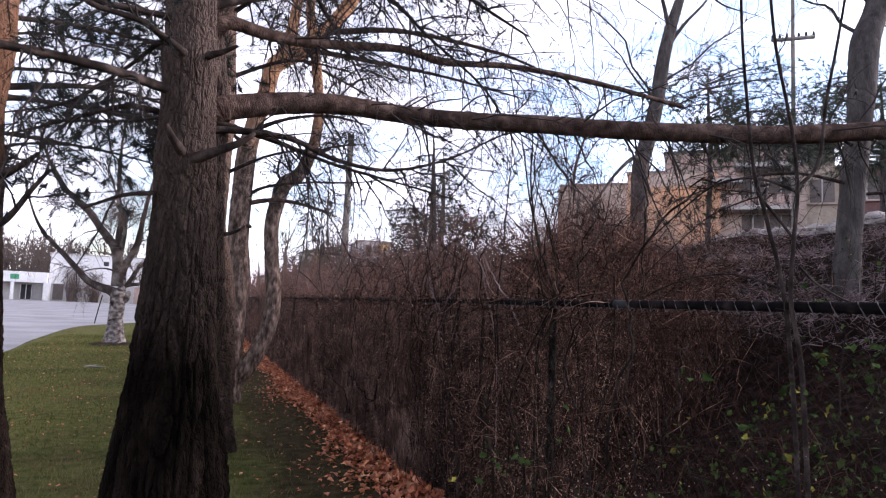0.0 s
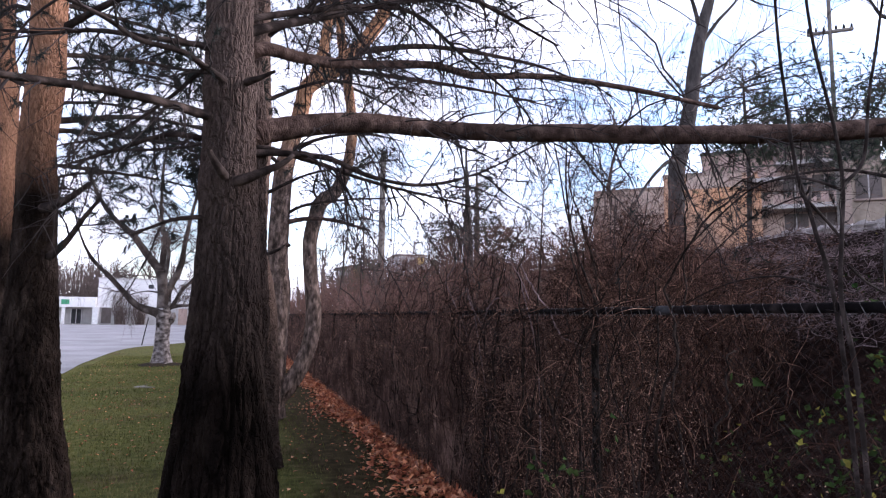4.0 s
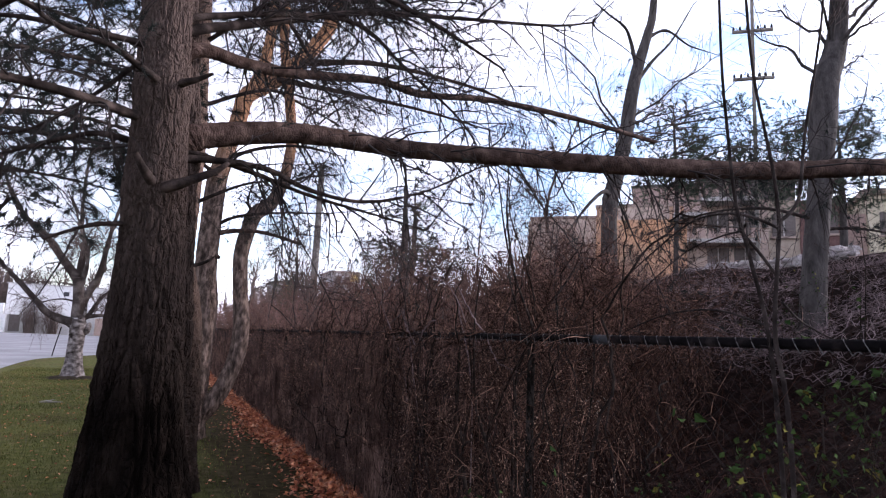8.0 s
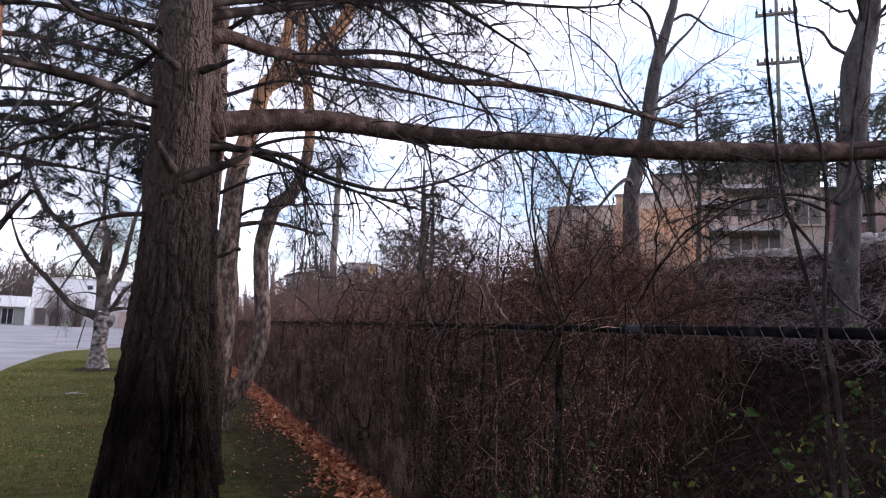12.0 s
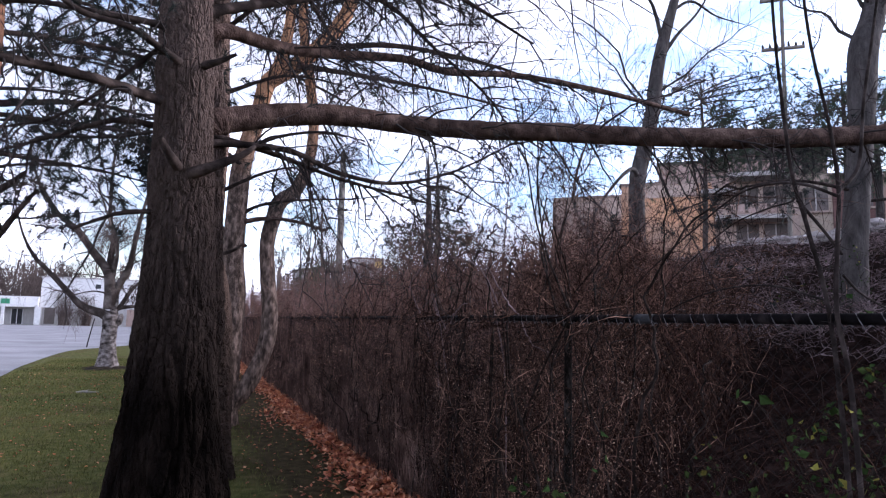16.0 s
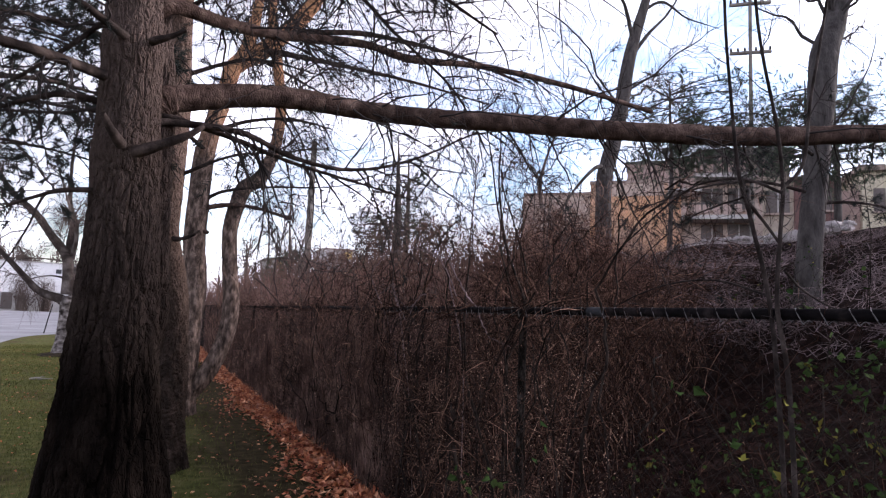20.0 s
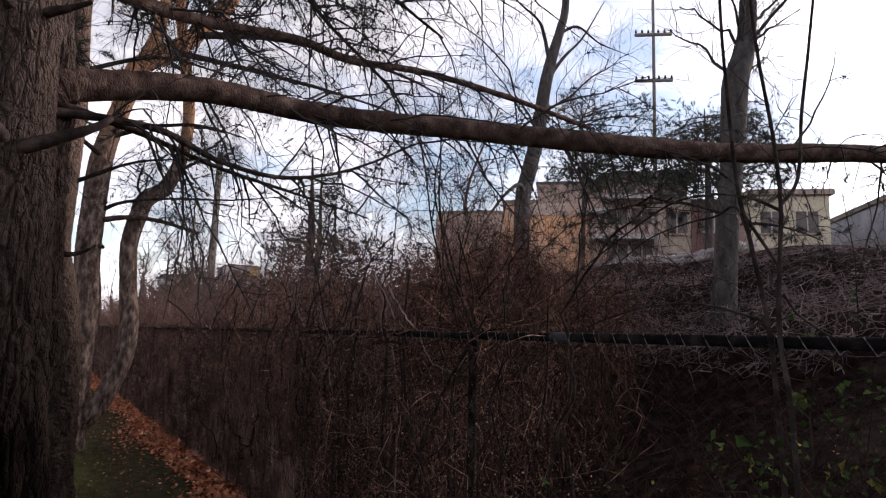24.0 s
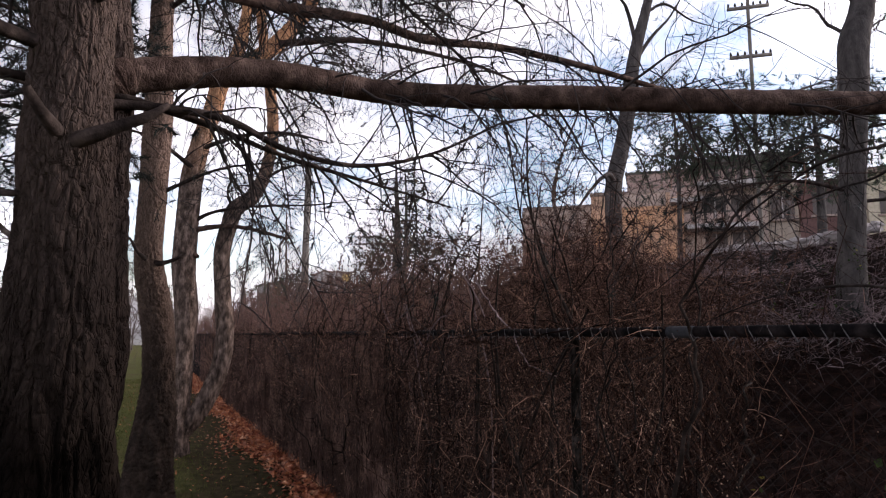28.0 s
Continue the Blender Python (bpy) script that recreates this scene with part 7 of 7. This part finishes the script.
def grey_house():
    """The next block along the top of the bank."""
    t = thing("grey_building", "blue-grey rendered building further along the bank", "building", at=(39, 15, 4))
    solid("wall", turned(box(35.6, 45, 15, 27, 4.0, 10.3), -0.74, (35.6, 15, 0)), M["grey_wall"], t)
    solid("roof", turned(box(35.4, 45.2, 14.8, 27.2, 10.3, 10.6), -0.74, (35.6, 15, 0)), M["roof"], t, "flat dark roof")
    for k in range(3):
        w = solid("window", turned(box(37 + 2.6 * k, 38.2 + 2.6 * k, 14.93, 15.03, 7.2, 8.6), -0.74, (35.6, 15, 0)), M["pane"], t)
        solid("sill", turned(box(36.9 + 2.6 * k, 38.3 + 2.6 * k, 14.86, 14.99, 7.08, 7.2), -0.74, (35.6, 15, 0)), M["slab"], w)


grey_house()


def far_house():
    """A small pale house, its top just above the brush."""
    t = thing("hill_house", "small pale house far up the slope behind the brush", "house", at=(22.4, 92, 3))
    solid("wall", box(20.4, 24.6, 92, 99, 2.5, 10.9), M["white"], t, "pale wall")
    solid("roof", box(20.3, 24.7, 91.8, 99.2, 10.9, 11.1), M["slab"], t, "low grey roof")
    for x, z in ((20.9, 9.2), (22.2, 9.2)):
        w = solid("window", box(x, x + 0.9, 91.9, 92.02, z, z + 1.1), M["pane"], t)
        solid("sill", box(x - 0.1, x + 1.0, 91.8, 91.95, z - 0.1, z), M["slab"], w)
    solid("window", box(23.2, 24.3, 91.88, 91.99, 9.7, 10.7), M["lit_pane"], t, "golden lit window")


far_house()


def slope_house():
    """A small white house with a railed deck beyond the far brush."""
    t = thing("hill_house", "small white house with a railed deck beyond the brush", "house", at=(12.2, 90, 2))
    solid("wall", box(11.9, 14.2, 90, 96, 1.5, 8.6), M["white"], t, "white wall")
    v = np.array([(11.6, 89.6, 8.6), (14.5, 89.6, 8.6), (14.5, 96.4, 8.6), (11.6, 96.4, 8.6), (11.6, 89.6, 8.75), (14.5, 89.6, 9.2), (14.5, 96.4, 9.2), (11.6, 96.4, 8.75)])
    solid("roof", (v, [np.array([(3, 2, 1, 0), (4, 5, 6, 7), (0, 1, 5, 4), (1, 2, 6, 5), (2, 3, 7, 6), (3, 0, 4, 7)])]), M["roof"], t, "dark sloping roof")
    solid("deck", box(10.8, 14.2, 88.6, 90, 6.9, 7.05), M["slab"], t)
    for x in np.arange(10.9, 14.2, 0.65):
        solid("railing_post", box(x, x + 0.09, 88.62, 88.7, 7.05, 7.8), M["white"], t)
    solid("rail", box(10.8, 14.2, 88.6, 88.72, 7.8, 7.9), M["white"], t)
    w = solid("window", box(13.1, 14.0, 89.9, 90.02, 7.4, 8.4), M["lit_pane"], t)
    solid("sill", box(13.0, 14.1, 89.82, 89.95, 7.3, 7.4), M["white"], w)


slope_house()


def ledge():
    """A low edging of pale rough stones along the top of the bank."""
    t = thing("stone_edging", "pale rough stone edging along the top of the bank", "wall", at=(10.6, 12, 3.7))
    line = spline([(11.4, 17.0, 0), (10.75, 15.0, 0), (10.6, 13.2, 0), (10.62, 11.7, 0), (10.6, 10.2, 0), (10.57, 9.4, 0), (10.55, 8.8, 0)], 72)
    for k, p in enumerate(line):
        for lay in range(2):
            if rng.uniform() < 0.05:
                continue
            z = float(bank(10.6, p[1])) + 0.02 + 0.11 * lay + rng.normal(0, 0.012)
            c, w, h = rng.uniform(0.06, 0.13), rng.uniform(0.08, 0.13), rng.uniform(0.08, 0.13)
            q = p[:2] + rng.normal(0, 0.05, 2)
            v, f = turned(box(q[0] - c, q[0] + c, q[1] - w, q[1] + w, z, z + h, 0.03), rng.uniform(-0.5, 0.5), (q[0], q[1], z))
            v = v + (np.stack([lattice(v * 9, m) for m in (3, 4, 5)], -1) - 0.5) * 0.09
            part("stone", mesh("stone", v, f, M["stone"], smooth=False), t)


ledge()


def far_woods():
    """Bare trees along the horizon; an unseen added row behind blocks low light."""
    n = 760
    # the last 160 stand unseen behind the camera, added to block light
    x = np.concatenate([rng.uniform(-120, 8, 460), rng.uniform(-6, 60, 140), rng.uniform(-90, 60, 160)])
    y = np.concatenate([rng.uniform(148, 190, 460), rng.uniform(55, 120, 140), rng.uniform(-70, -35, 160)])
    h = np.concatenate([rng.uniform(7, 16, 460), rng.uniform(4, 8.5, 140), rng.uniform(9, 15, 160)])
    base = np.stack([x, y, bank(x, y) - 0.2], -1)
    P, R = stems(base, h, 0.05, 0.15, 8, 0.018 * h, np.zeros(n))
    a, ra = offshoots(P, 11000, 4.0, spread=0.7, up=0.4, radius=0.06, rings=5, start=0.15)
    b, rb = offshoots(a, 26000, 1.9, spread=0.8, up=0.1, radius=0.04, rings=4)
    n2 = 240
    base = np.stack([rng.uniform(-75, -22, n2), rng.uniform(147, 158, n2), np.full(n2, -0.2)], -1)
    P2, R2 = stems(base, rng.uniform(8, 12.5, n2), 0.08, 0.2, 8, np.full(n2, 0.13), np.zeros(n2))
    a2, ra2 = offshoots(P2, 5200, 3.4, spread=0.75, up=0.3, radius=0.07, rings=5, start=0.1)
    b2, rb2 = offshoots(a2, 12000, 1.6, spread=0.8, radius=0.05, rings=4)
    P, R, a, ra, b, rb = np.concatenate([P, P2]), np.concatenate([R, R2]), np.concatenate([a, a2]), np.concatenate([ra, ra2]), np.concatenate([b, b2]), np.concatenate([rb, rb2])
    tagged(new("far_woods", mesh("far_woods", *join([tubes(P, R, 5), tubes(a, ra, 3), tubes(b, rb, 3)]), M["farwood"])), "far bare brown woods, with an added light-blocking row behind", "trees", kind="stuff")


far_woods()


# ---- car ----
def car():
    t = thing("car", "dark blue-grey hatchback car driving across the parking area", "car")

    def shell(name, prof, half, inset, mat, parent, label=""):
        k = len(prof)
        rows = []
        for s, w in ((-1, inset), (-1, 0), (1, 0), (1, inset)):
            rows.append([(s * (half - w), p[0], p[1] - (0.0)) for p in prof])
        rows[0] = [(-(half - inset * 0.9), p[0] * 0.985, p[1] + 0.03 * (p[1] > 0.8)) for p in prof]
        rows[3] = [((half - inset * 0.9), p[0] * 0.985, p[1] + 0.03 * (p[1] > 0.8)) for p in prof]
        order = [rows[1], rows[0], rows[3], rows[2]]
        v = np.array(order).reshape(-1, 3)
        i = np.arange(4 * k).reshape(4, k)
        fs = [np.stack([i[a, :], np.roll(i[a, :], -1), np.roll(i[b, :], -1), i[b, :]], -1) for a, b in ((0, 1), (1, 2), (2, 3))]
        caps = [i[0][::-1][None], i[3][None]]
        return part(name, mesh(name, v, [np.concatenate(fs), np.concatenate(caps)], mat, smooth=False), parent, label)

    body = shell("body", [(-2.25, 0.35), (-2.28, 0.6), (-2.2, 0.94), (-1.6, 0.99), (1.0, 0.94), (2.0, 0.78), (2.25, 0.55), (2.2, 0.3), (1.0, 0.24), (-1.5, 0.24)], 0.88, 0.08, M["carpaint"], t)
    shell("cabin", [(-2.05, 0.97), (-1.55, 1.52), (-0.6, 1.62), (0.2, 1.58), (1.0, 0.94)], 0.74, 0.12, M["glass"], t, "tinted glass cabin")
    solid("roof", box(-0.58, 0.58, -1.45, 0.2, 1.585, 1.645, 0.02), M["carpaint"], t)
    for s in (-1, 1):
        solid("tail_light", box(s * 0.62 - 0.18, s * 0.62 + 0.18, -2.31, -2.22, 0.66, 0.82, 0.02), M["taillight"], t, "red tail light")
        for y in (-1.35, 1.35):
            w = part("wheel", mesh("wheel", *rod([(s * 0.66, y, 0.32), (s * 0.78, y, 0.32), (s * 0.9, y, 0.32)], [0.32, 0.325, 0.31], 5, 20), M["rubber"]), t)
            part("rim", mesh("rim", *rod([(s * 0.88, y, 0.32), (s * 0.9, y, 0.32), (s * 0.915, y, 0.32)], [0.2, 0.2, 0.17], 3, 16), M["sleeve"]), w)
    solid("number_plate", box(-0.26, 0.26, -2.315, -2.28, 0.52, 0.64), M["white"], t)
    solid("bumper", box(-0.86, 0.86, -2.33, -2.2, 0.34, 0.5, 0.03), M["rubber"], t)
    return t


vehicle = car()


def motions():
    # the car crosses the parking area, away from the camera and to the right
    walk(vehicle, [(0.0, pose(-62, 8.0, 0.035, 0, 0, -72)), (18.0, pose(-30, 16.0, 0.035, 0, 0, -60)), (20.5, pose(-15.5, 29.5, 0.035, 0, 0, -25)), (22.0, pose(-11.9, 39.3, 0.035, 0, 0, -10)), (23.5, pose(-10.74, 48.96, 0.035, 0, 0, -6)), (24.5, pose(-10.1, 55.4, 0.035, 0, 0, -5)), (26.0, pose(-9.2, 65.0, 0.035, 0, 0, -5)), (28.0, pose(-8.2, 78.0, 0.035, 0, 0, -4))])


motions()
